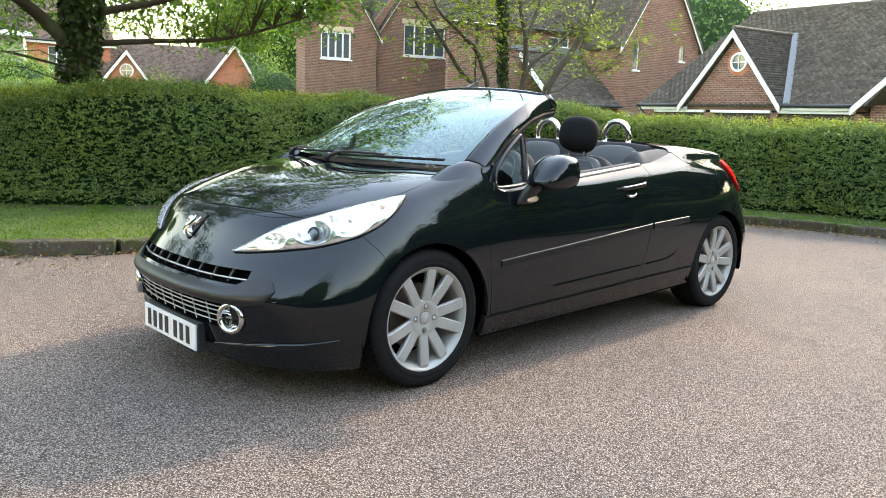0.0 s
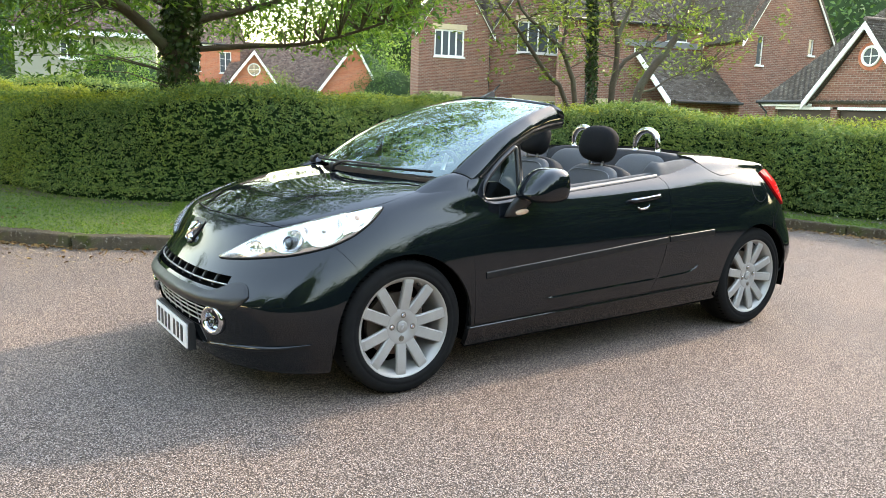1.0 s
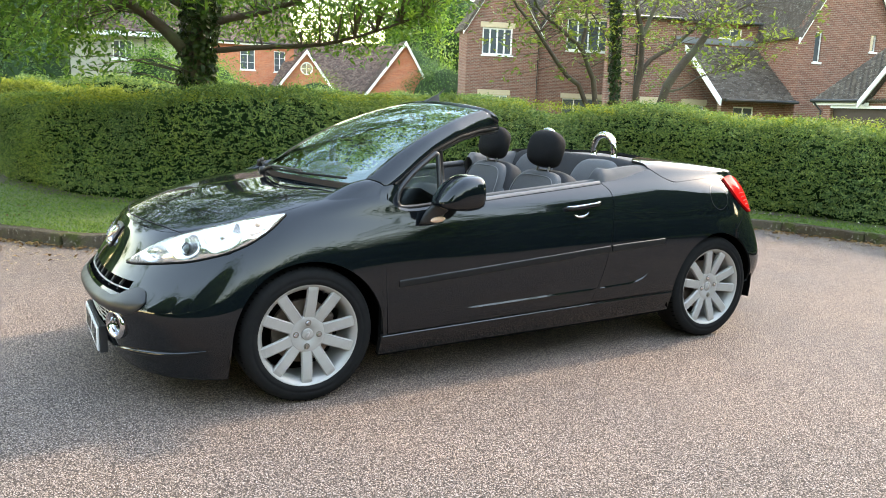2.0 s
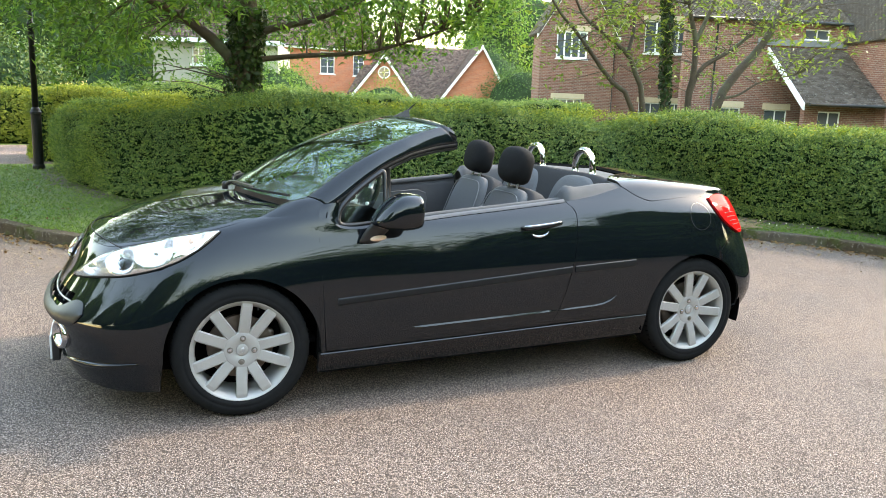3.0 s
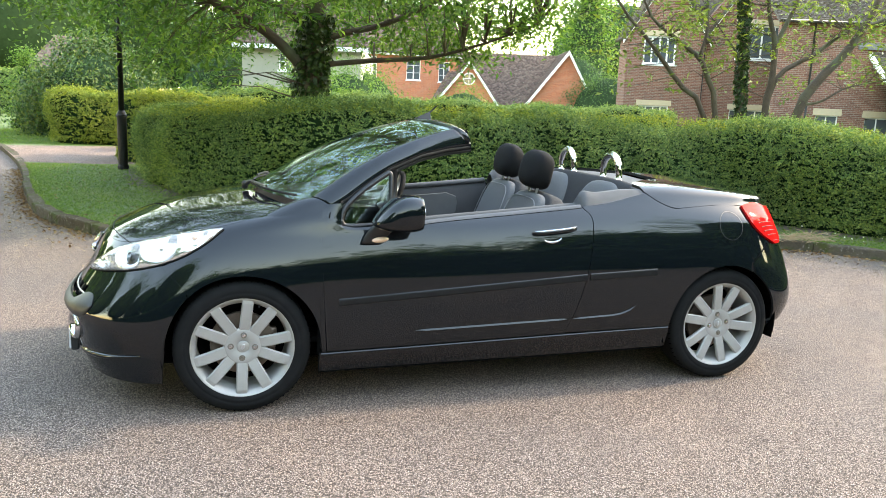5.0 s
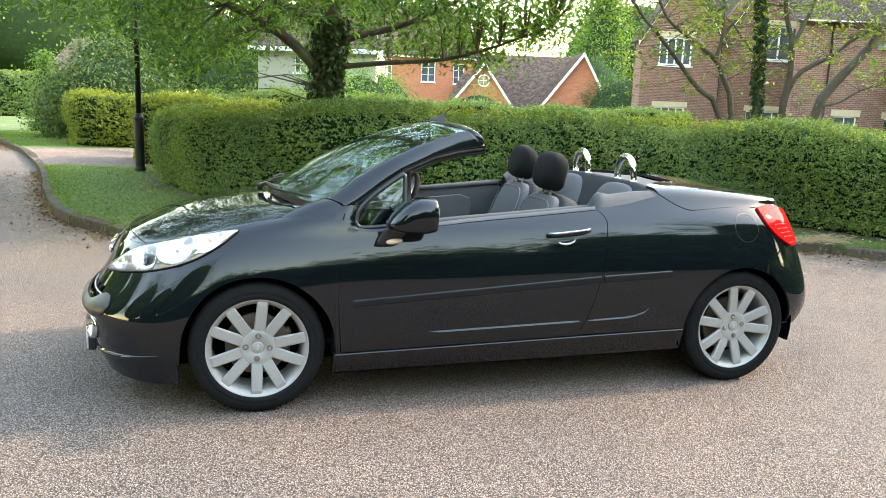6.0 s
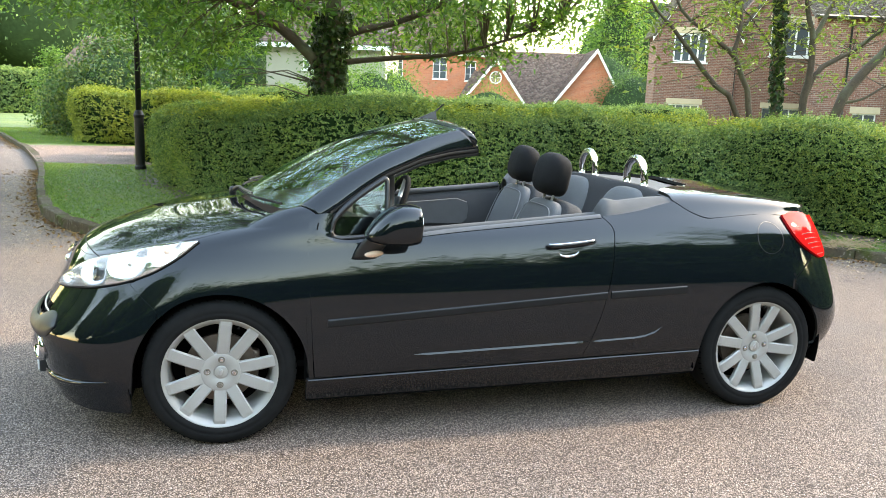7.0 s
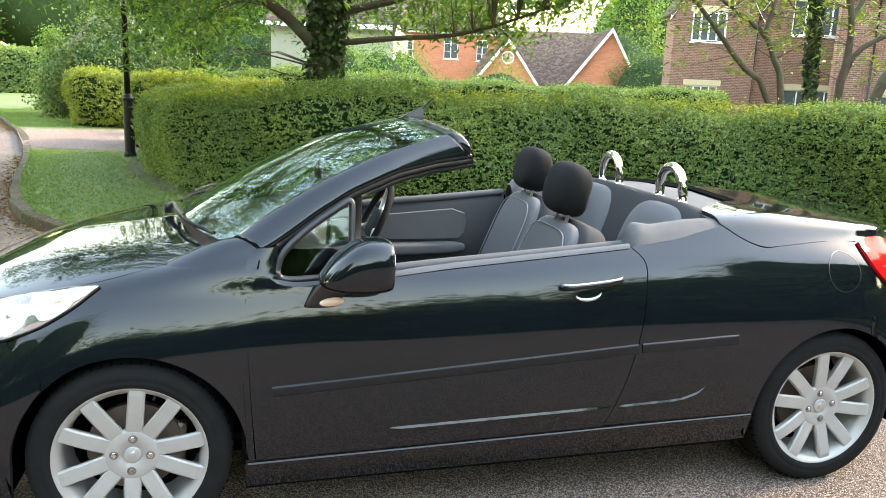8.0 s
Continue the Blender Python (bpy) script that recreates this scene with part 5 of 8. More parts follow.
# rails of the body, from the sill (0) over the waist (3) and shoulder (4) to the middle of bonnet and deck (7):
# nose and tail position with the length of the corner there, half width along x, height along x
KX = (-0.80, -0.45, 0.0, 0.4, 0.9, 1.7, 2.2, 2.54, 2.9, 3.25)
RAILS = [
    dict(nose=(-0.755, 0.55), tail=(3.19, 0.52), w=(0.80, 0.80, 0.80, 0.795, 0.795, 0.795, 0.795, 0.80, 0.78, 0.78), z=(0.155, 0.15, 0.155, 0.165, 0.172, 0.182, 0.192, 0.21, 0.24, 0.26)),
    dict(nose=(-0.795, 0.60), tail=(3.235, 0.50), w=(0.83, 0.83, 0.838, 0.828, 0.83, 0.83, 0.832, 0.838, 0.825, 0.82), z=(0.33, 0.31, 0.285, 0.268, 0.283, 0.306, 0.322, 0.325, 0.34, 0.36)),
    dict(nose=(-0.805, 0.62), tail=(3.245, 0.50), w=(0.83, 0.835, 0.848, 0.838, 0.842, 0.844, 0.847, 0.85, 0.84, 0.82), z=(0.45, 0.45, 0.45, 0.45, 0.46, 0.47, 0.48, 0.48, 0.48, 0.48)),
    dict(nose=(-0.715, 0.62), tail=(3.20, 0.55), w=(0.80, 0.81, 0.832, 0.829, 0.834, 0.837, 0.839, 0.84, 0.81, 0.77), z=(0.60, 0.615, 0.655, 0.66, 0.665, 0.68, 0.69, 0.69, 0.69, 0.68)),
    dict(nose=(-0.645, 0.62), tail=(3.12, 0.55), w=(0.74, 0.75, 0.785, 0.793, 0.798, 0.800, 0.798, 0.798, 0.774, 0.73), z=(0.73, 0.74, 0.795, 0.815, 0.825, 0.85, 0.86, 0.865, 0.86, 0.84)),
    dict(nose=(-0.575, 0.62), tail=(3.10, 0.50), w=(0.66, 0.67, 0.705, 0.746, 0.752, 0.735, 0.735, 0.715, 0.68, 0.64), z=(0.775, 0.795, 0.874, 0.934, 0.890, 0.945, 0.965, 0.965, 0.945, 0.925)),
    dict(nose=(-0.42, 0.58), tail=(3.09, 0.45), w=(0.46, 0.47, 0.52, 0.56, 0.62, 0.64, 0.650, 0.660, 0.640, 0.600), z=(0.80, 0.845, 0.915, 0.955, 0.97, 1.02, 1.046, 1.022, 0.986, 0.950)),
    dict(nose=(-0.25, 0.50), tail=(3.09, 0.40), w=(0.0,) * 10, z=(0.80, 0.865, 0.93, 0.972, 1.0, 1.05, 1.078, 1.062, 1.02, 0.975)),
]
for r in RAILS:
    r["W"], r["Z"] = curve(KX, r["w"]), curve(KX, r["z"])
BEND = 2.5


def across(rows, v):
    """Smooth blend over the rails at height share v (rows: arrays stacked on axis 0)."""
    v = np.clip(v, 0, len(rows) - 1.0)
    i = np.minimum(v.astype(int), len(rows) - 2)
    t = v - i
    R = np.stack([2 * rows[0] - rows[1], *rows, 2 * rows[-1] - rows[-2]])
    M = (R[2:] - R[:-2]) / 2
    p, q = rows[6] - rows[5], rows[7] - rows[6]
    M[6] = np.where(p * q > 0, 2 * p * q / np.where(np.abs(p + q) < 1e-9, 1.0, p + q), 0.0)
    take = lambda S, k: np.take_along_axis(S, (i + k)[None], 0)[0]
    b, c, m, n = take(R, 1), take(R, 2), take(M, 0), take(M, 1)
    return (2 * t ** 3 - 3 * t ** 2 + 1) * b + (t ** 3 - 2 * t ** 2 + t) * m + (3 * t ** 2 - 2 * t ** 3) * c + (t ** 3 - t ** 2) * n


def body(u, v):
    """Points of the half body: u 0 to 1 round the nose, 1 to 2 along the side, 2 to 3 round the tail; v the height share."""
    u, v = np.broadcast_arrays(np.asarray(u, float), np.asarray(v, float))
    X, Y, Z = [], [], []
    for r in RAILS:
        (a, L), (b, M) = r["nose"], r["tail"]
        t0, t1 = np.clip(u, 0, 1) * np.pi / 2, np.clip(3 - u, 0, 1) * np.pi / 2
        x = np.where(u < 1, a + L * (1 - np.abs(np.cos(t0)) ** (2 / BEND)), np.where(u > 2, b - M * (1 - np.abs(np.cos(t1)) ** (2 / BEND)), a + L + (b - M - a - L) * (u - 1)))
        pull = np.where(u < 1, np.abs(np.sin(t0)), np.where(u > 2, np.abs(np.sin(t1)), 1.0)) ** (2 / BEND)
        X.append(x)
        Y.append(r["W"](x) * pull)
        Z.append(r["Z"](x))
    P = np.stack([across(np.stack(q), v) for q in (X, Y, Z)], -1)
    P[..., 1] = np.maximum(P[..., 1], 0)
    return P


nose = body


def u_at(x, v):
    """The station u at which the skin at height share v reaches x."""
    x, v = np.broadcast_arrays(np.asarray(x, float), np.asarray(v, float))
    lo, hi = np.zeros(x.shape), np.full(x.shape, 3.0)
    for _ in range(22):
        m = (lo + hi) / 2
        less = body(m, v)[..., 0] < x
        lo, hi = np.where(less, m, lo), np.where(less, hi, m)
    return (lo + hi) / 2


def section(x, v):
    """Points of the body side at x and height share v."""
    return body(u_at(x, v), v)


TAB_X, TAB_V = np.linspace(-0.78, 3.2, 399), np.linspace(0, 5.3, 107)
TAB_Z = section(np.repeat(TAB_X[:, None], 107, 1), np.repeat(TAB_V[None], 399, 0))[..., 2]


def share_at(x, z):
    """The height share v at which the side has height z at x."""
    x, z = np.broadcast_arrays(np.asarray(x, float), np.asarray(z, float))
    shape, x, z = x.shape, x.ravel(), z.ravel()
    g = np.clip((x - TAB_X[0]) / (TAB_X[1] - TAB_X[0]), 0, 397.999)
    i = g.astype(int)
    rows = TAB_Z[i] + (TAB_Z[i + 1] - TAB_Z[i]) * (g - i)[:, None]
    k = np.clip(np.sum(rows < z[:, None], 1), 1, 106)
    n = np.arange(len(x))
    lo, hi = rows[n, k - 1], rows[n, k]
    return (TAB_V[k - 1] + (TAB_V[k] - TAB_V[k - 1]) * np.clip((z - lo) / np.maximum(hi - lo, 1e-6), 0, 1)).reshape(shape)


def sheet(bm, P, side=1, flange=0.014, skip=None, lift=0.0, edge="lrbt"):
    """Adds a grid of points as a skin with its edges turned in; side -1 mirrors it across the car."""
    P = np.array(P, float)
    nu, nv = P.shape[:2]
    du, dv = np.gradient(P, axis=0), np.gradient(P, axis=1)
    N = np.cross(du, dv)
    N /= np.maximum(np.linalg.norm(N, axis=2, keepdims=True), 1e-9)
    mid = P.reshape(-1, 3).mean(0)
    c = np.array([1.25, 0.0, 0.45])
    flip = np.sum((N * (P - c)).reshape(-1, 3)) < 0
    if flip:
        N = -N
    P = P + N * lift
    S = np.array([1, side, 1])
    V = [[bm.verts.new(P[i, j] * S) for j in range(nv)] for i in range(nu)]
    turn = flip != (side < 0)

    def face(q, slot=0):
        q = list(dict.fromkeys(q))
        if len(q) > 2:
            try:
                bm.faces.new(q[::-1] if turn else q).material_index = slot
            except ValueError:
                pass
    for i in range(nu - 1):
        for j in range(nv - 1):
            if not (skip is not None and skip[i, j]):
                face((V[i][j], V[i + 1][j], V[i + 1][j + 1], V[i][j + 1]))
    if flange:
        lines = {"b": ([(i, 0) for i in range(nu)]), "r": [(nu - 1, j) for j in range(nv)], "t": [(i, nv - 1) for i in range(nu)][::-1], "l": [(0, j) for j in range(nv)][::-1]}
        for k in edge:
            ids = lines[k]
            low = [bm.verts.new((P[i, j] - N[i, j] * flange) * S) for i, j in ids]
            high = [bm.verts.new((P[i, j] - N[i, j] * 0.0012) * S) for i, j in ids]
            for a, b, d, e in zip(high, high[1:], low, low[1:]):
                face((a, d, e, b), 1)
    return V


# turned-in edges are black: shade of the shut gaps, painted on
GAP_SHADE = RUBBER


def skin(name, grids, material, parent, label="", flange=0.014, edge="lrbt", sides=(-1, 1), lift=0.0):
    """A panel built of one or more grids, on one or both sides of the car."""
    bm = bmesh.new()
    for g in grids:
        for s in sides:
            sheet(bm, g, s, flange, None, lift, edge)
    bmesh.ops.remove_doubles(bm, verts=bm.verts, dist=0.0004)
    o = part(name, bm, (material, GAP_SHADE), parent, label, True)
    return o


GAP = 0.0022
STRIP_PROFILE = ((0.0, 0.10, 0.50, 0.80, 0.90, 0.96, 1.0), (0.0012, 0.0045, 0.0052, 0.0056, 0.0050, 0.0028, 0.0004))
CREASE_PROFILE = ((0.0, 0.12, 1.0), (0.003, 0.0062, 0.0012))
ARCH = ((0.005, 0.302, 0.343), (2.54, 0.306, 0.338))     # middle x, z and radius of the wheel openings


def arch_foot(x, floor):
    """Lower edge of the side at x: the sill line or the wheel opening above it."""
    z = np.array(floor(x), float)
    for cx, cz, r in ARCH:
        d = np.clip(1 - ((x - cx) / r) ** 2, 0, None)
        z = np.maximum(z, np.where(np.abs(x - cx) < r, cz + r * np.sqrt(d), 0))
    return z


def even_arch(x0, x1, cx, r, n):
    """Columns between x0 and x1 that crowd towards the ends of a wheel opening."""
    xs = [x0, x1] + list(np.linspace(x0, x1, n))
    for e in np.linspace(0, np.pi, 48):
        xs.append(cx - r * math.cos(e) * 0.99995)
    xs += [cx - r - 0.004, cx + r + 0.004]
    return np.array(sorted(v for v in set(np.round(xs, 5)) if x0 <= v <= x1))


BONNET_V = curve((-0.62, -0.49, -0.30, -0.08, 0.06, 0.2, 0.36), (4.42, 4.18, 4.72, 4.86, 5.08, 5.24, 5.60))


def side_grid(xs, foot, top_v, n=34, x_shift=None):
    """Grid of the side between a lower height foot(x) and an upper share top_v(x)."""
    lo = share_at(xs, foot)
    f = np.linspace(0, 1, n)
    v = lo[:, None] + (top_v[:, None] - lo[:, None]) * f[None]
    X = np.repeat(xs[:, None], n, 1)
    if x_shift is not None:
        X = X + x_shift(X, f[None])
    return section(X, v)


car = empty("car", pose(0, 0, 0), "black convertible car with its roof down, parked on tarmac", "car")


def car_body():
    # fender: from the bumper seam to the door
    xs = even_arch(-0.33, 0.372 - GAP, ARCH[0][0], ARCH[0][2], 26)
    foot = arch_foot(xs + np.clip(-xs / 0.33, 0, 1) * 0.094, lambda x: np.full(np.shape(x), 0.272))
    top = BONNET_V(xs) - 0.012
    lean = lambda x, f: np.clip(-x / 0.33, 0, 1) * np.interp(f, (0, 0.10, 0.35, 0.525, 0.84, 1.0), (0.094, 0.091, 0.030, -0.012, -0.030, -0.030)) + np.clip((x - 0.2) / 0.17, 0, 1) * np.interp(f, (0, 0.4, 0.75, 1), (0.005, -0.013, -0.023, -0.012))
    g = side_grid(xs, foot, top, 40, lean)
    for s in (-1, 1):
        skin("fender", [g], PAINT, car, sides=(s,))
    # door
    f = np.linspace(0, 1, 44)
    front = curve((0, 0.4, 0.75, 1.0), (0.377, 0.359, 0.349, 0.360))(f)
    rear = curve((0, 0.16, 0.45, 0.68, 0.86, 1.0), (1.588, 1.636, 1.703, 1.726, 1.728, 1.690))
    belt = curve((0.35, 0.40, 0.45, 0.52, 0.70, 0.90, 1.30, 1.73), (0.915, 0.890, 0.852, 0.842, 0.856, 0.878, 0.912, 0.950))
    for s in (-1, 1):
        q = np.linspace(0, 1, 80)
        xr = rear(f)
        X = (front + GAP)[None] + (xr - front - 2 * GAP)[None] * q[:, None]
        lo = share_at(X[:, 0], np.interp(X[:, 0], (0.37, 1.7), (0.276, 0.312)))
        hi = np.minimum(share_at(X[:, -1], belt(X[:, -1])), 5.05)
        v = lo[:, None] + (hi - lo)[:, None] * f[None]
        door = skin("door", [section(X, v)], PAINT, car, sides=(s,))
        door_parts(door, s, belt)
        # black sheets added behind the door gaps, to stand for their shade
        for x0, x1 in ((0.335, 0.395), (1.56, 1.75)):
            bm = bmesh.new()
            xx, vv = np.meshgrid(np.linspace(x0, x1, 8), np.linspace(0.9, 4.7, 24), indexing="ij")
            sheet(bm, section(xx, vv), s, 0.0, None, -0.016)
            part("gap_shade_backing", bm, SHADE_BLACK, car)
    # sill
    xs = np.linspace(0.345, 2.205, 60)
    v = np.linspace(0.0, 1.0, 8)
    top = share_at(xs, np.interp(xs, (0.37, 1.7, 2.2), (0.269, 0.305, 0.317)))
    g = section(np.repeat(xs[:, None], 8, 1), top[:, None] * (0.07 + 0.93 * v)[None])
    under = section(np.repeat(xs[:, None], 5, 1), top[:, None] * np.linspace(0, 0.065, 5)[None])
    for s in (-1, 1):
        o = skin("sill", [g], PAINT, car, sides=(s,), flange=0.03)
        # lowest strip of the sill in near-black, as painted shade
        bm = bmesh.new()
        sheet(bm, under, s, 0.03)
        part("sill_underside", bm, (SHADE_BLACK, SHADE_BLACK), o)
        rim = lambda x: np.interp(x, (0.37, 1.7, 2.2), (0.269, 0.305, 0.317))
        strip("sill_edge", section, 0.352, 2.20, lambda x: share_at(x, rim(x) - 0.009), lambda x: share_at(x, rim(x) - 0.001), 0.002, PAINT, o, 60, 6, 0, (s,), prof=((0.0, 0.4, 1.0), (0.002, 0.0045, 0.0)))
    # rear quarter, behind the door and over the wheel
    xs = even_arch(0.0, 1.0, 9, 1, 40)
    x1 = 2.86
    q = even_arch(1.60, x1, ARCH[1][0], ARCH[1][2], 50)
    rows = 44
    f = np.linspace(0, 1, rows)
    ends_at = q + np.clip((q - 2.70) / 0.16, 0, 1) * -0.165
    foot = arch_foot(ends_at, lambda x: np.interp(x, (1.6, 2.2, 2.9), (0.312, 0.322, 0.30)))
    lo = share_at(ends_at, foot)
    topv = curve((1.6, 1.75, 1.9, 2.02, 2.07, 2.13, 2.22, 2.30, 2.48, 2.62, 2.67, 2.73, 2.80, 2.86), (5.03, 5.10, 5.26, 5.46, 5.54, 5.14, 4.74, 4.75, 4.86, 4.90, 4.74, 4.06, 3.64, 3.46))
    v = lo[:, None] + (topv(q)[:, None] - lo[:, None]) * f[None]
    shift = np.clip(1 - (q - 1.60) / 0.36, 0, 1)[:, None] * (rear(f)[None] + GAP - 1.60)
    end = np.clip((q - 2.70) / 0.16, 0, 1)[:, None] * np.interp(f, (0, 0.16, 0.34, 0.88, 1), (-0.165, -0.165, -0.155, -0.048, -0.012))[None]
    g = section(q[:, None] + shift + end, v)
    for s in (-1, 1):
        o = skin("rear_quarter", [g], PAINT, car, sides=(s,))
        lo = lambda x: share_at(x, np.interp(x, (1.705, 2.10), (0.583, 0.601)))
        hi = lambda x: share_at(x, np.interp(x, (1.705, 2.10), (0.619, 0.638)))
        strip("rubbing_strip", section, 1.712, 2.096, lo, hi, 0.006, STRIP_BLACK, o, 24, 14, 0.002, (s,), prof=STRIP_PROFILE)
        zc = lambda x: np.interp(x, (1.62, 1.85, 1.90, 1.95, 1.99), (0.388, 0.398, 0.405, 0.422, 0.450))
        strip("quarter_crease", section, 1.634, 1.985, lambda x: share_at(x, zc(x) - 0.008), lambda x: share_at(x, zc(x) + 0.002), 0.0008, PAINT, o, 30, 8, 0.004, (s,), taper=True, prof=CREASE_PROFILE)
        # fuel flap
        if s < 0:
            bm = bmesh.new()
            for k in range(40):
                a0, a1 = 2 * np.pi * k / 40, 2 * np.pi * (k + 1) / 40
                ring = []
                for a, r in ((a0, 0.0715), (a1, 0.0715), (a1, 0.0738), (a0, 0.0738)):
                    x, z = 2.555 + r * math.cos(a), 0.853 + r * math.sin(a)
                    p = section(np.array([x]), share_at(np.array([x]), np.array([z])))[0]
                    ring.append(bm.verts.new((p[0], -p[1] - 0.0015, p[2])))
                bm.faces.new(ring)
            part("fuel_flap_seam", bm, SATIN, o)
    # bonnet
    rows = np.linspace(0, 1, 40)
    back = curve((0, 0.15, 0.5, 1.0), (0.240, 0.245, 0.182, 0.088))(rows)
    t = np.linspace(0, 1, 90)
    u5 = t * float(u_at(np.array(back[0]), np.array(5.2)))
    vlo = BONNET_V(body(u5, np.full(90, 4.9))[:, 0]) + 0.012
    V = vlo[:, None] + (7 - vlo[:, None]) * rows[None]
    U = t[:, None] * u_at(back, V[-1])[None]
    bm = bmesh.new()
    for s in (-1, 1):
        sheet(bm, body(U, V), s, 0.014, None, 0, "rb")
    bmesh.ops.remove_doubles(bm, verts=bm.verts, dist=0.0004)
    hood = part("bonnet", bm, (PAINT, GAP_SHADE), car, smooth=True)
    # shut line across the nose, above the badge
    uu, vw = np.meshgrid(np.linspace(0, 1.2, 160), np.linspace(4.0, 7.0, 160), indexing="ij")
    top = body(uu, vw).reshape(-1, 3)
    line = []
    for y in np.linspace(-0.575, 0.575, 60):
        x = float(np.interp(abs(y), (0, 0.137, 0.25, 0.393, 0.50, 0.56, 0.575), (-0.612, -0.600, -0.586, -0.551, -0.512, -0.482, -0.472)))
        d = np.hypot(top[:, 0] - x, top[:, 1] - abs(y))
        near = np.argsort(d)[:4]
        w = 1 / (d[near] + 1e-4)
        line.append((x, y, float(np.sum(top[near, 2] * w) / w.sum()) + 0.0006))
    for k in range(2):
        line = [line[0]] + [tuple((np.array(a) + 2 * np.array(b) + np.array(c)) / 4) for a, b, c in zip(line, line[1:], line[2:])] + [line[-1]]
    bm = bmesh.new()
    tube(bm, line, 0.0024, 6)
    part("bonnet_seam", bm, RUBBER, hood)
    # scuttle under the wipers
    bm = bmesh.new()
    for s in (-1, 1):
        vs_ = np.linspace(5.75, 7, 24)
        bx = np.interp(vs_, V[-1], back)
        X = np.stack([bx - 0.02, bx + 0.05, bx + 0.12], 0)
        g = section(X, np.repeat(vs_[None], 3, 0))
        g[..., 2] -= np.array([0.022, 0.026, 0.012])[:, None]
        sheet(bm, g, s, 0.0)
    bmesh.ops.remove_doubles(bm, verts=bm.verts, dist=0.002)
    part("scuttle_panel", bm, PLASTIC, car, smooth=True)


def follow(fn, a, b, n, v, out=0.0, side=-1):
    """Points along the skin at height share v, moved outwards."""
    p = np.linspace(a, b, n)
    vv = v(p) if callable(v) else np.full(n, v)
    P = fn(p, vv)
    e = 1e-3
    N = np.cross(fn(p + e, vv) - P, fn(p, vv + 1e-2) - P)
    N /= np.linalg.norm(N, axis=1, keepdims=True)
    c = P - np.array([1.25, 0, 0.45])
    N *= np.sign(np.sum(N * c, 1))[:, None]
    Q = P + N * out
    Q[:, 1] *= side
    N[:, 1] *= side
    return Q, N


def strip(name, fn, a, b, v0, v1, out, material, parent, n=60, m=6, bulge=0.0, sides=(-1, 1), label="", taper=False, prof=None):
    """A raised strip that lies on the skin between two height shares."""
    p = np.linspace(a, b, n)
    lo = v0(p) if callable(v0) else np.full(n, v0)
    hi = v1(p) if callable(v1) else np.full(n, v1)
    if taper:
        k = np.minimum(1, np.minimum(np.arange(n), np.arange(n)[::-1]) / 3.0)
        c = (lo + hi) / 2
        lo, hi = c + (lo - c) * np.maximum(k, 0.15), c + (hi - c) * np.maximum(k, 0.15)
    f = np.linspace(0, 1, m)
    G = fn(np.repeat(p[:, None], m, 1), lo[:, None] + (hi - lo)[:, None] * f[None])
    du, dv = np.gradient(G, axis=0), np.gradient(G, axis=1)
    N = np.cross(du, dv)
    N /= np.linalg.norm(N, axis=2, keepdims=True)
    if np.sum(N * (G - np.array([1.25, 0, 0.45]))) < 0:
        N = -N
    rise = out + bulge * np.sin(np.pi * f)
    if prof:
        rise = np.interp(f, *prof)
    G = G + N * (np.broadcast_to(rise[None], (n, m)) * (k if taper else np.ones(n))[:, None])[..., None]
    obs = []
    for s in sides:
        bm = bmesh.new()
        sheet(bm, G, s, max(out, 0.004) + 0.004)
        obs.append(part(name, bm, (material, material if prof else GAP_SHADE), parent, label, True))
    return obs


def soft_block(bm, size, m, power=4.0, shape=None):
    """A cushion: a rounded block of the given half sizes."""
    r = bmesh.ops.create_uvsphere(bm, u_segments=28, v_segments=18, radius=1.0)
    e = 2.0 / power
    for v in r["verts"]:
        c = Vector([math.copysign(abs(q) ** e, q) for q in v.co])
        k = max(abs(c.x), abs(c.y), abs(c.z), 1e-6)
        if shape:
            c = shape(c)
        v.co = m @ Vector((c.x * size[0], c.y * size[1], c.z * size[2]))


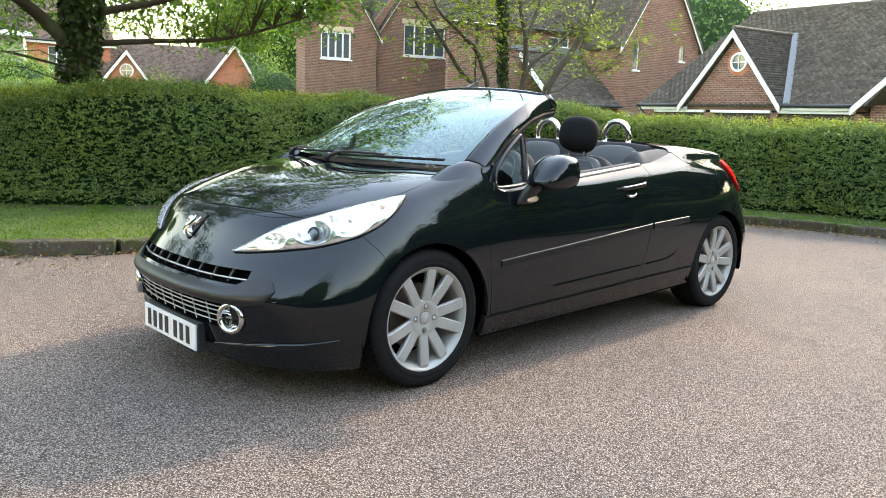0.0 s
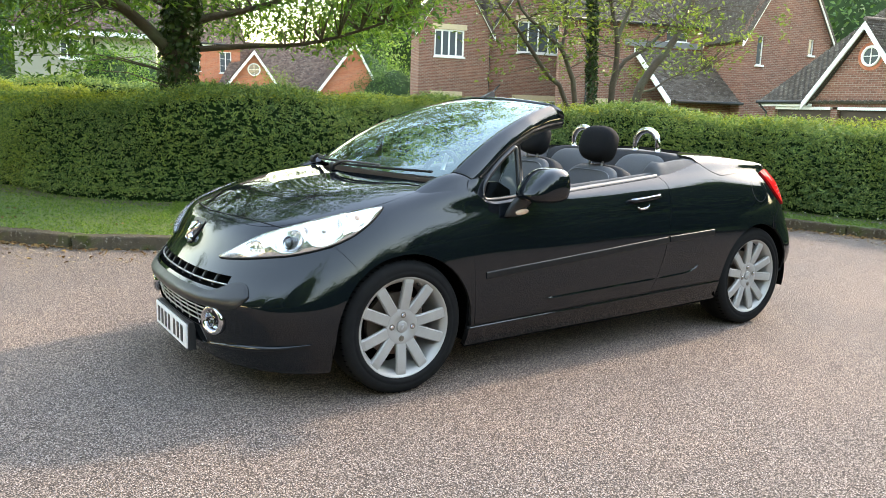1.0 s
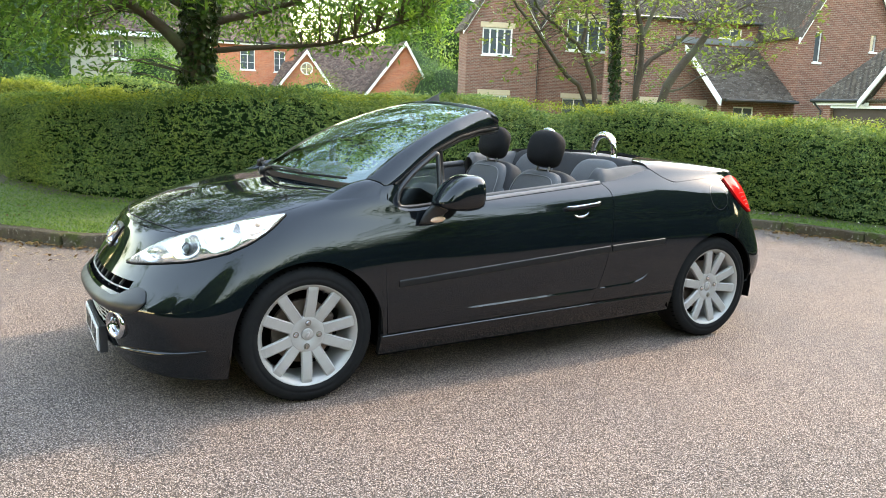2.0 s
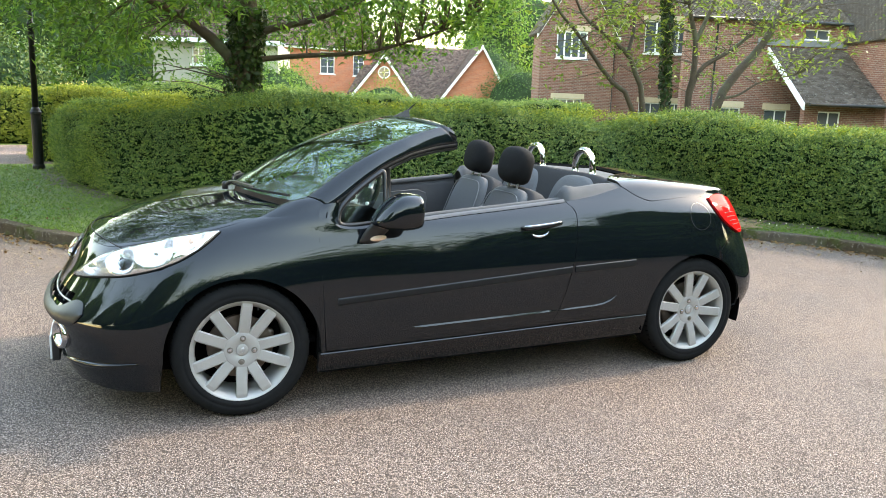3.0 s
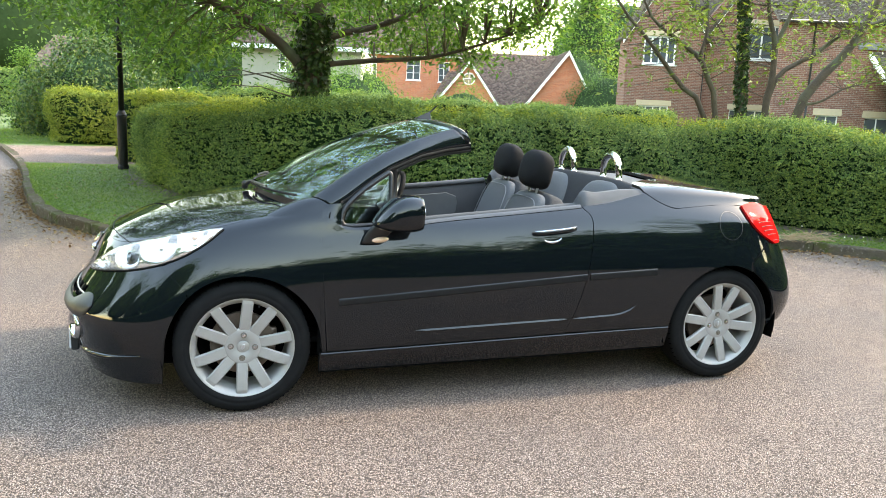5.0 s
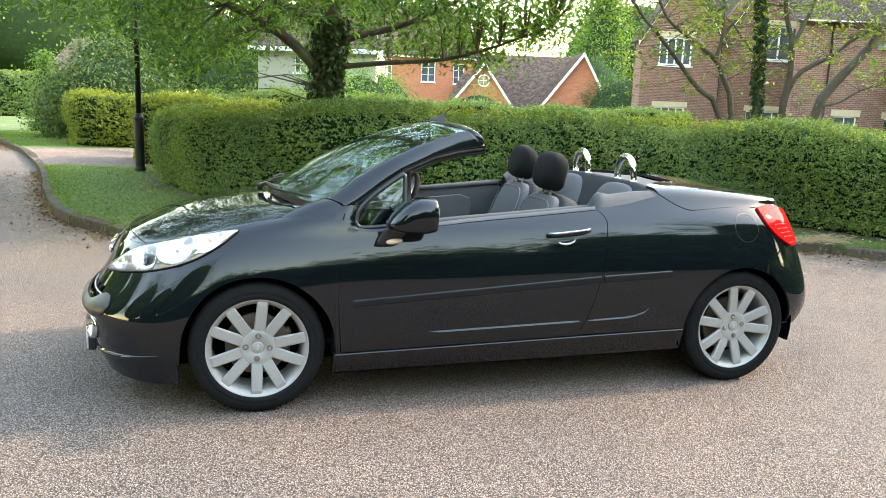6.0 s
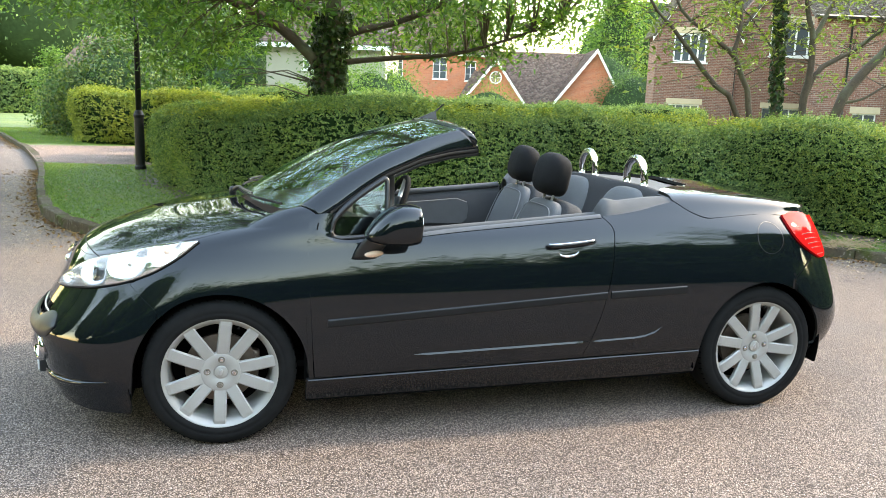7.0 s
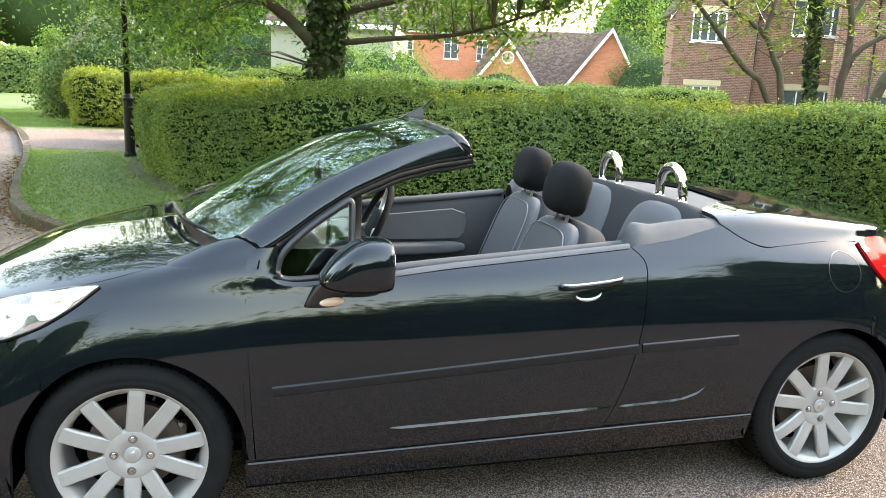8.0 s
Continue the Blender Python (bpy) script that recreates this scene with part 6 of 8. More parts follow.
def door_parts(door, s, belt):
    # rubbing strip with a bright upper edge
    lo = lambda x: share_at(x, np.interp(x, (0.426, 1.705), (0.494, 0.583)))
    hi = lambda x: share_at(x, np.interp(x, (0.426, 1.705), (0.529, 0.619)))
    strip("rubbing_strip", section, 0.430, 1.694, lo, hi, 0.006, STRIP_BLACK, door, 50, 14, 0.002, (s,), prof=STRIP_PROFILE)
    # sculpted crease low on the door
    z0 = lambda x: np.interp(x, (0.86, 1.626), (0.366, 0.390))
    wide = lambda x: 0.010 + 0 * x
    strip("door_crease", section, 0.80, 1.618, lambda x: share_at(x, z0(x) - wide(x)), lambda x: share_at(x, z0(x) + 0.001), 0.0008, PAINT, door, 50, 8, 0.004, (s,), taper=True, prof=CREASE_PROFILE)
    # belt moulding and inner top of the door
    strip("belt_moulding", section, 0.70, 1.684, lambda x: share_at(x, belt(x) - 0.006), lambda x: share_at(x, belt(x) + 0.010), 0.003, BELT, door, 50, 6, 0.003, (s,))
    # handle: painted bar, with an added bright strip as its highlight, over a bright cup
    c = section(np.array([1.52]), share_at(np.array([1.52]), np.array([0.823])))[0]
    bm = bmesh.new()
    pts = [(1.400, 0.004, 0.826), (1.43, 0.022, 0.829), (1.51, 0.028, 0.837), (1.59, 0.024, 0.845), (1.622, 0.002, 0.848)]
    line = spline([(x, s * (c[1] + o + 0.004), z) for x, o, z in pts], 18)
    tube(bm, line, [0.006] + [0.0125] * 16 + [0.008], 10)
    part("handle", bm, PAINT, door, smooth=True)
    bm = bmesh.new()
    line = spline([(x, s * (c[1] + o + 0.010), z + 0.008) for x, o, z in pts], 18)
    tube(bm, line, [0.002] + [0.0048] * 16 + [0.003], 8)
    part("handle_highlight", bm, CHROME, door, "bright strip that stands for the highlight on the door handle", smooth=True)
    bm = bmesh.new()
    cup = []
    for t in np.linspace(0.05, math.pi - 0.05, 15):
        x, z = 1.502 - 0.047 * math.cos(t), 0.800 - 0.021 * math.sin(t) - 0.004 * math.cos(t)
        cup.append((x, s * (section(np.array([x]), share_at(np.array([x]), np.array([z])))[0][1] + 0.001), z))
    tube(bm, cup, [0.0015 + 0.0055 * math.sin(math.pi * k / 14) for k in range(15)], 8)
    part("handle_cup", bm, CHROME, door, "chrome cup behind the handle", smooth=True)
    # quarter window with its frame
    loop = [np.array(p) for p in ((0.448, 0.752, 0.882), (0.462, 0.752, 0.862), (0.50, 0.750, 0.856), (0.60, 0.744, 0.860), (0.672, 0.738, 0.868), (0.686, 0.734, 0.885), (0.694, 0.700, 1.03), (0.692, 0.684, 1.098), (0.655, 0.692, 1.085), (0.545, 0.720, 1.012), (0.468, 0.742, 0.940))]
    bm = bmesh.new()
    bm.faces.new([bm.verts.new((p[0], s * p[1], p[2])) for p in loop])
    part("quarter_window", bm, SIDE_GLASS, door).visible_shadow = False
    bm = bmesh.new()
    tube(bm, [(p[0], s * (p[1] + 0.002), p[2]) for p in spline([*loop, loop[0]], 70)], 0.012, 8)
    part("window_seal", bm, SATIN, door, smooth=True)
    bm = bmesh.new()
    tube(bm, [(p[0], s * (p[1] + 0.008), p[2] - 0.010) for p in spline(loop[0:5], 24)], 0.0032, 8)
    part("window_trim", bm, SILVER, door, smooth=True)
    bm = bmesh.new()
    tube(bm, [(0.703, s * 0.738, 0.86), (0.712, s * 0.674, 1.112)], 0.016, 8)
    part("window_divider", bm, SATIN, door, smooth=True)
    # panel that carries the quarter window: a raised front corner and a strip under the glass
    front_line = spline([(0.352, 0.772, 0.890), (0.356, 0.763, 0.915), (0.362, 0.752, 0.936), (0.370, 0.744, 0.950), (0.378, 0.738, 0.957)], 9)
    rear_line = spline([(0.462, 0.773, 0.843), (0.449, 0.765, 0.866), (0.446, 0.759, 0.895), (0.450, 0.752, 0.932), (0.456, 0.746, 0.964)], 9)
    G = np.stack([np.stack([np.array(p) + (np.array(q) - np.array(p)) * t + np.array([0, 0.006 * math.sin(math.pi * t) + 0.003, 0]) for p, q in zip(front_line, rear_line)]) for t in np.linspace(0, 1, 7)])
    bm = bmesh.new()
    sheet(bm, G, s, 0.01)
    part("window_corner", bm, PAINT, door, smooth=True)
    low = spline([(0.45, 0.772, 0.843), (0.52, 0.767, 0.837), (0.62, 0.761, 0.846), (0.70, 0.756, 0.855)], 14)
    top = spline([(0.455, 0.758, 0.866), (0.52, 0.754, 0.854), (0.62, 0.748, 0.861), (0.70, 0.742, 0.871)], 14)
    G = np.stack([np.stack([np.array(p) + (np.array(q) - np.array(p)) * t + np.array([0, 0.004, 0]) for t in (0, 0.33, 0.67, 1)]) for p, q in zip(low, top)])
    bm = bmesh.new()
    sheet(bm, G, s, 0.01)
    part("window_panel", bm, PAINT, door, smooth=True)
    # inner trim
    xs = np.linspace(0.42, 1.68, 24)
    G = np.stack([np.stack([np.array([x, w, z]) for w, z in ((0.735, belt(x) - 0.004), (0.700, belt(x) - 0.002), (0.675, belt(x) - 0.045), (0.66, 0.70), (0.65, 0.62), (0.67, 0.58), (0.68, 0.32))]) for x in xs])
    bm = bmesh.new()
    sheet(bm, G, s, 0.0)
    for f in bm.faces:
        f.normal_flip()
    part("door_lining", bm, TRIM_DARK, door, smooth=True)
    # cloth insert with rounded rear corners, under a pale ledge
    rim = [(0.76, 0.700), (0.76, belt(0.76) - 0.058)] + [(x, float(belt(x)) - 0.058 - 0.030 * max(0.0, (x - 1.40) / 0.06) ** 3) for x in np.linspace(0.84, 1.46, 10)] + [(1.470, 0.80), (1.462, 0.735), (1.430, 0.706)]
    bm = bmesh.new()
    lo, hi = [[bm.verts.new((1.1 + (x - 1.1) * k, s * y, 0.78 + (z - 0.78) * k)) for x, z in rim] for y, k in ((0.664, 1.0), (0.640, 0.985))]
    bm.faces.new(hi)
    for i in range(len(rim)):
        j = (i + 1) % len(rim)
        bm.faces.new((lo[i], lo[j], hi[j], hi[i]))
    bmesh.ops.recalc_face_normals(bm, faces=bm.faces)
    part("lining_insert", bm, TRIM_GREY, door, "grey cloth insert of the door lining")
    # ledge in the lighter trim grey: sunlight on it put into the colour
    bm = bmesh.new()
    tube(bm, [(x, s * 0.694, float(belt(x)) + 0.002) for x in np.linspace(0.74, 1.67, 16)], 0.017, 10)
    part("lining_ledge", bm, TRIM_GREY, door, "grey ledge on top of the door lining, its sunlit tone put into the colour", smooth=True)
    bm = bmesh.new()
    soft_block(bm, (0.36, 0.045, 0.030), pose(1.10, s * 0.630, 0.655, 0, -1.5, 0), 4.0)
    rest = part("armrest", bm, TRIM_GREY, door, smooth=True)
    # near-black block in place of the slot's shaded hollow
    bm = bmesh.new()
    soft_block(bm, (0.075, 0.004, 0.010), pose(0.875, s * 0.637, 0.712), 4.0)
    part("door_pull", bm, SHADE_BLACK, rest, "dark slot of the inner door pull", smooth=True)
    mirror(door, s)


def mirror(door, s):
    """Door mirror: a rounded shell on a foot, with an indicator in the foot."""
    m = empty("mirror", pose(0.70, s * 0.90, 0.935), "black door mirror with a clear indicator", "")
    m.parent = door
    bm = bmesh.new()
    bmesh.ops.create_uvsphere(bm, u_segments=36, v_segments=22, radius=1.0)
    for v in bm.verts:
        x, y, z = v.co
        x = math.copysign(abs(x) ** 0.72, x)
        y = math.copysign(abs(y) ** 0.60, y)
        z = math.copysign(abs(z) ** (0.82 if z > 0 else 0.62), z)
        if x < 0.3:
            x -= 0.34 * (0.3 - x) * -z
        v.co = Vector((min(x, 0.62) * 0.122 * (1.0 if x > 0 else 1.0) + 0.012, s * (y * 0.098 + 0.0), z * 0.083 * (1 - 0.16 * (x < 0) * abs(x)) + 0.006 * x))
    part("mirror_shell", bm, PAINT, m, smooth=True)
    bm = bmesh.new()
    bmesh.ops.create_uvsphere(bm, u_segments=24, v_segments=12, radius=1.0, matrix=Matrix.Translation((0.090, 0, 0.004)) @ Matrix.Diagonal((0.006, 0.082, 0.066, 1)))
    part("mirror_glass", bm, CHROME, m, smooth=True)
    bm = bmesh.new()
    pts = [(-0.12, s * -0.075, -0.150), (-0.095, s * -0.068, -0.105), (-0.055, s * -0.055, -0.06), (-0.005, s * -0.035, -0.035)]
    line = spline(pts, 10)
    rings = []
    for k, p in enumerate(line):
        t = k / 9
        a, b = 0.050 + 0.018 * t, 0.016 + 0.022 * t
        rings.append([bm.verts.new((p[0] + a * math.cos(2 * math.pi * j / 16), p[1] + b * math.sin(2 * math.pi * j / 16), p[2])) for j in range(16)])
    for r0, r1 in zip(rings, rings[1:]):
        for j in range(16):
            bm.faces.new((r0[j], r0[(j + 1) % 16], r1[(j + 1) % 16], r1[j]))
    bm.faces.new(rings[0][::-1])
    bm.faces.new(rings[-1])
    bmesh.ops.recalc_face_normals(bm, faces=bm.faces)
    part("mirror_foot", bm, SATIN, m, smooth=True)
    bm = bmesh.new()
    bmesh.ops.create_uvsphere(bm, u_segments=20, v_segments=12, radius=1.0, matrix=pose(-0.085, s * -0.048, -0.128, 0, -6, 0) @ Matrix.Diagonal((0.040, 0.012, 0.014, 1)))
    part("indicator_lens", bm, AMBER, m, "clear pinkish indicator lens", smooth=True)


def car_front():
    """Bumper with its openings, grilles, lamps and plate."""
    # columns and rows run along the edges of the openings
    P_cut, V_cut = (0.31, 0.36), (0.82, 1.62, 2.26, 2.60)
    near = np.array(sorted(set(np.round([*np.linspace(0, 0.45, 34), *P_cut], 4))))
    far = np.linspace(0, 1, 50)[1:]
    vs = np.array(sorted(set(np.round([*np.linspace(0, 4.6, 90), *V_cut], 4))))
    ve = np.full(len(vs), 0.0) + vs
    zc = section(np.full(len(vs), -0.34), vs)[:, 2]
    seam = np.interp(zc, (0.15, 0.30, 0.53, 0.57, 0.632, 0.674, 0.75, 0.9), (-0.352, -0.338, -0.245, -0.236, -0.297, -0.339, -0.36, -0.36))
    cx, cz, cr = ARCH[0]
    seam = np.where((zc < 0.553) & (zc > 0.302), cx - np.sqrt(np.clip(cr ** 2 - (zc - cz) ** 2, 0.0, None)), seam) - GAP
    ue = u_at(seam, vs)
    U = np.concatenate([np.repeat(near[:, None], len(vs), 1), 0.45 + (ue - 0.45)[None] * far[:, None]])
    top = BONNET_V(body(U[:, -1], np.full(len(U), 4.9))[:, 0]) - 0.012
    V = np.minimum(np.repeat(vs[None], len(U), 0), top[:, None])
    V[:, -1] = top
    P = body(U, V)
    # the bar between the intakes stands out, the foot is drawn in
    vv, pp = np.repeat(vs[None], len(U), 0), U
    bar = np.exp(-((vv - 1.95) / 0.24) ** 2) * np.clip((0.60 - pp) / 0.2, 0, 1)
    P[..., 0] -= 0.014 * bar
    under = np.clip((0.35 - vv) / 0.35, 0, 1)
    P[..., 0] += 0.02 * under * np.clip(1 - pp, 0, 1)
    pm = U[:, 0]
    mp, mv = (pm[:-1] + pm[1:]) / 2, (vs[:-1] + vs[1:]) / 2
    hole = ((mp[:, None] < 0.31) & (mv[None] > 0.82) & (mv[None] < 1.62)) | ((mp[:, None] < 0.36) & (mv[None] > 2.26) & (mv[None] < 2.60))
    bm = bmesh.new()
    for s in (-1, 1):
        sheet(bm, P, s, 0.014, hole, 0, "btr")
    bmesh.ops.remove_doubles(bm, verts=bm.verts, dist=0.0004)
    b = part("front_bumper", bm, (PAINT, GAP_SHADE), car, smooth=True)
    for s in (-1, 1):
        z = np.linspace(0.575, 0.690, 16)
        x = np.interp(z, (0.57, 0.632, 0.674, 0.75), (-0.236, -0.297, -0.339, -0.36))
        L = section(x, share_at(x, z)) * np.array([1, s, 1]) + np.array([0, s * 0.0006, 0])
        xx, zz = np.meshgrid(np.linspace(-0.40, -0.215, 14), np.linspace(0.565, 0.70, 10), indexing="ij")
        bm = bmesh.new()
        sheet(bm, section(xx, share_at(xx, zz)), s, 0.0, None, -0.003)
        part("seam_backing", bm, PAINT, b, smooth=True)
    # linings of the openings
    for name, v0, v1, pe in (("upper_intake", 2.24, 2.62, 0.375), ("lower_intake", 0.80, 1.64, 0.325)):
        bm = bmesh.new()
        for s in (-1, 1):
            q = np.linspace(0, pe, 24)
            w = np.linspace(v0, v1, 8)
            G = nose(np.repeat(q[:, None], 8, 1), np.repeat(w[None], 24, 0))
            deep = 0.05 * np.minimum(1, np.minimum(np.arange(8), np.arange(8)[::-1]) / 1.0)
            G[..., 0] += deep[None] * np.minimum(1, (24 - np.arange(24)) / 2.0)[:, None] + 0.006
            sheet(bm, G, s, 0.0)
        bmesh.ops.remove_doubles(bm, verts=bm.verts, dist=0.001)
        part(name, bm, SHADE_BLACK, b, smooth=True)
    # bright bars of the lower grille, with uprights
    for v in (0.95, 1.12, 1.29, 1.46):
        bm = bmesh.new()
        L, N = follow(nose, 0.0, 0.305, 30, v, -0.010, 1)
        full = np.concatenate([(L * (1, -1, 1))[::-1], L[1:]])
        tube(bm, full, 0.0026, 6)
        part("grille_bar", bm, SILVER, b, smooth=True)
    for y in np.linspace(-0.40, 0.40, 9):
        bm = bmesh.new()
        line = []
        for v in np.linspace(0.84, 1.60, 7):
            pts = nose(np.linspace(0, 0.45, 60), np.full(60, v))
            i = int(np.argmin(np.abs(pts[:, 1] - abs(y))))
            line.append((pts[i, 0] + 0.012, y, pts[i, 2]))
        tube(bm, line, 0.0022, 6)
        part("grille_upright", bm, SILVER, b, smooth=True)
    # upper slot: one bright bar and short uprights
    bm = bmesh.new()
    L, N = follow(nose, 0.0, 0.355, 30, 2.40, -0.006, 1)
    tube(bm, np.concatenate([(L * (1, -1, 1))[::-1], L[1:]]), 0.0042, 6)
    part("grille_bar", bm, SILVER, b, smooth=True)
    for y in np.linspace(-0.40, 0.40, 9):
        bm = bmesh.new()
        line = []
        for v in (2.28, 2.38, 2.48, 2.58):
            pts = nose(np.linspace(0, 0.5, 60), np.full(60, v))
            i = int(np.argmin(np.abs(pts[:, 1] - abs(y))))
            line.append((pts[i, 0] + 0.016, y, pts[i, 2]))
        tube(bm, line, 0.007, 6)
        part("grille_upright", bm, SATIN, b, smooth=True)
    # satin bar between the intakes, with its upturned ends
    p = np.linspace(0, 0.50, 50)
    lo_, hi_ = curve((0, 0.20, 0.36, 0.44, 0.48, 0.50), (1.68, 1.68, 1.70, 1.80, 1.95, 2.15))(p), curve((0, 0.20, 0.31, 0.37, 0.42, 0.47, 0.50), (2.20, 2.20, 2.22, 2.42, 2.50, 2.42, 2.20))(p)
    f = np.linspace(0, 1, 12)
    vv = lo_[:, None] + (hi_ - lo_)[:, None] * f[None]
    G = body(np.repeat(p[:, None], 12, 1), vv)
    G[..., 0] -= (0.015 * np.exp(-((vv - 1.95) / 0.3) ** 2) * np.clip((0.60 - p) / 0.2, 0, 1)[:, None] + 0.004 + 0.008 * np.sin(np.pi * f)[None])
    bm = bmesh.new()
    for s in (-1, 1):
        sheet(bm, G, s, 0.012, None, 0, "btr")
    bmesh.ops.remove_doubles(bm, verts=bm.verts, dist=0.0004)
    part("bumper_bar", bm, (SATIN, SATIN), b, "satin black bumper bar", smooth=True)
    # lip under the fog lamps
    for s in (-1, 1):
        bm = bmesh.new()
        L, N = follow(nose, 0.20, 0.79, 36, curve((0.1, 0.4, 0.63, 0.8), (0.28, 0.53, 0.68, 0.86)), 0.001, s)
        tube(bm, L, [0.003 + 0.011 * math.sin(math.pi * k / 35) for k in range(36)], 10)
        part("bumper_lip", bm, PAINT, b, smooth=True)
        fog_lamp(b, s)
    # number plate, its characters as plain bars
    plate = empty("number_plate", pose(-0.800, 0, 0.232, 90, 0, -90), "white front number plate with dark bars", "")
    plate.parent = b
    part("plate_board", boxed((-0.26, -0.0555, 0), (0.26, 0.0555, 0.008), 0.002), PLATE_WHITE, plate)
    x = -0.226
    for k in range(7):
        part("plate_bar", boxed((x + 0.005, -0.038, 0.0085), (x + 0.039, 0.038, 0.0100)), INK, plate)
        x += 0.061 if k != 3 else 0.089
    part("plate_holder", boxed((-0.268, -0.0635, -0.035), (0.268, 0.0635, -0.001), 0.004), PLASTIC, plate)
    # badge: plain bright bars on a dark shield
    badge = empty("badge", pose(-0.681, 0, 0.672, -30, 0, -90) @ Matrix.Scale(1.18, 4), "plain bright chrome badge on a dark shield", "")
    badge.parent = b
    bm = bmesh.new()
    rim = [(-0.072, 0.050), (-0.030, 0.056), (0.030, 0.056), (0.072, 0.050), (0.050, 0.0), (0.022, -0.045), (0.0, -0.058), (-0.022, -0.045), (-0.050, 0.0)]
    lo, hi = [[bm.verts.new((x * k, y, z * k)) for x, z in rim] for y, k in ((0.02, 1.0), (-0.004, 0.96))]
    bm.faces.new(hi)
    for i in range(9):
        bm.faces.new((lo[i], lo[(i + 1) % 9], hi[(i + 1) % 9], hi[i]))
    bmesh.ops.recalc_face_normals(bm, faces=bm.faces)
    part("shield", bm, SATIN, badge)
    for pts, r in ((((-0.020, -0.042), (-0.008, -0.005), (0.012, 0.038)), 0.019), (((-0.012, 0.012), (-0.034, 0.022), (-0.042, 0.008)), 0.012), (((0.006, 0.006), (0.030, 0.010), (0.044, 0.034)), 0.011), (((-0.010, -0.030), (0.014, -0.028), (0.022, -0.044)), 0.014)):
        bm = bmesh.new()
        tube(bm, spline([(x, -0.006, z) for x, z in pts], 10), [r * (0.55 + 0.45 * math.sin(math.pi * k / 9)) for k in range(10)], 8)
        part("badge_bar", bm, CHROME, badge, smooth=True)
    for s in (-1, 1):
        headlight(s)


def fog_lamp(b, s):
    m = Matrix.Translation((-0.742, s * 0.455, 0.352)) @ Euler((0, radians(-90), 0)).to_matrix().to_4x4() @ pose(0, 0, 0, -s * 24, 0, 0)
    f = empty("fog_lamp", m, "round fog lamp in a chrome ring", "")
    f.parent = b
    bm = bmesh.new()
    lathe(bm, [(0.066, -0.03), (0.066, 0.010), (0.060, 0.020), (0.050, 0.020), (0.043, 0.006), (0.040, -0.02)], 40)
    part("ring", bm, CHROME, f, smooth=True)
    bm = bmesh.new()
    lathe(bm, [(0.042, -0.024), (0.030, -0.032), (0.0, -0.036)], 32)
    part("reflector", bm, LAMP_WHITE, f, smooth=True)
    bm = bmesh.new()
    lathe(bm, [(0.040, -0.004), (0.03, 0.002), (0.0, 0.006)], 32)
    part("lens", bm, LENS_CLEAR, f, smooth=True).visible_shadow = False
    bm = bmesh.new()
    lathe(bm, [(0.012, -0.034), (0.012, -0.020), (0.0, -0.014)], 20)
    part("bulb_cover", bm, SILVER, f, smooth=True)


def head_point(a, b):
    """Skin under a headlight: a from the front tip (0) to the rear tip (1), b from its lower to its upper edge."""
    x = -0.680 + 0.602 * a
    lo = curve((0, 0.10, 0.22, 0.33, 0.45, 0.59, 0.76, 0.90, 1.0), (2.98, 3.08, 3.18, 3.25, 3.35, 3.48, 3.75, 4.15, 4.64))(a)
    hi = curve((0, 0.09, 0.22, 0.37, 0.55, 0.73, 0.89, 1.0), (3.02, 3.38, 3.83, 4.18, 4.52, 4.70, 4.73, 4.66))(a)
    v = lo + (hi - lo) * b
    # along the nose the skin is met at the given x
    return section(x, v)




LAMP_UNITS = ((0.15, 0.46, 0.055, "side_lamp"), (0.345, 0.40, 0.085, "projector"), (0.565, 0.50, 0.120, "reflector_bowl"), (0.80, 0.58, 0.095, "indicator_bowl"))


def lamp_grid(A, B):
    """Headlight skin with its outward normals."""
    G = head_point(A, B)
    du, dv = np.gradient(G, axis=0), np.gradient(G, axis=1)
    N = np.cross(du, dv)
    N /= np.maximum(np.linalg.norm(N, axis=2, keepdims=True), 1e-9)
    return G, N if np.sum(N * (G - np.array([1.25, 0, 0.45]))) > 0 else -N


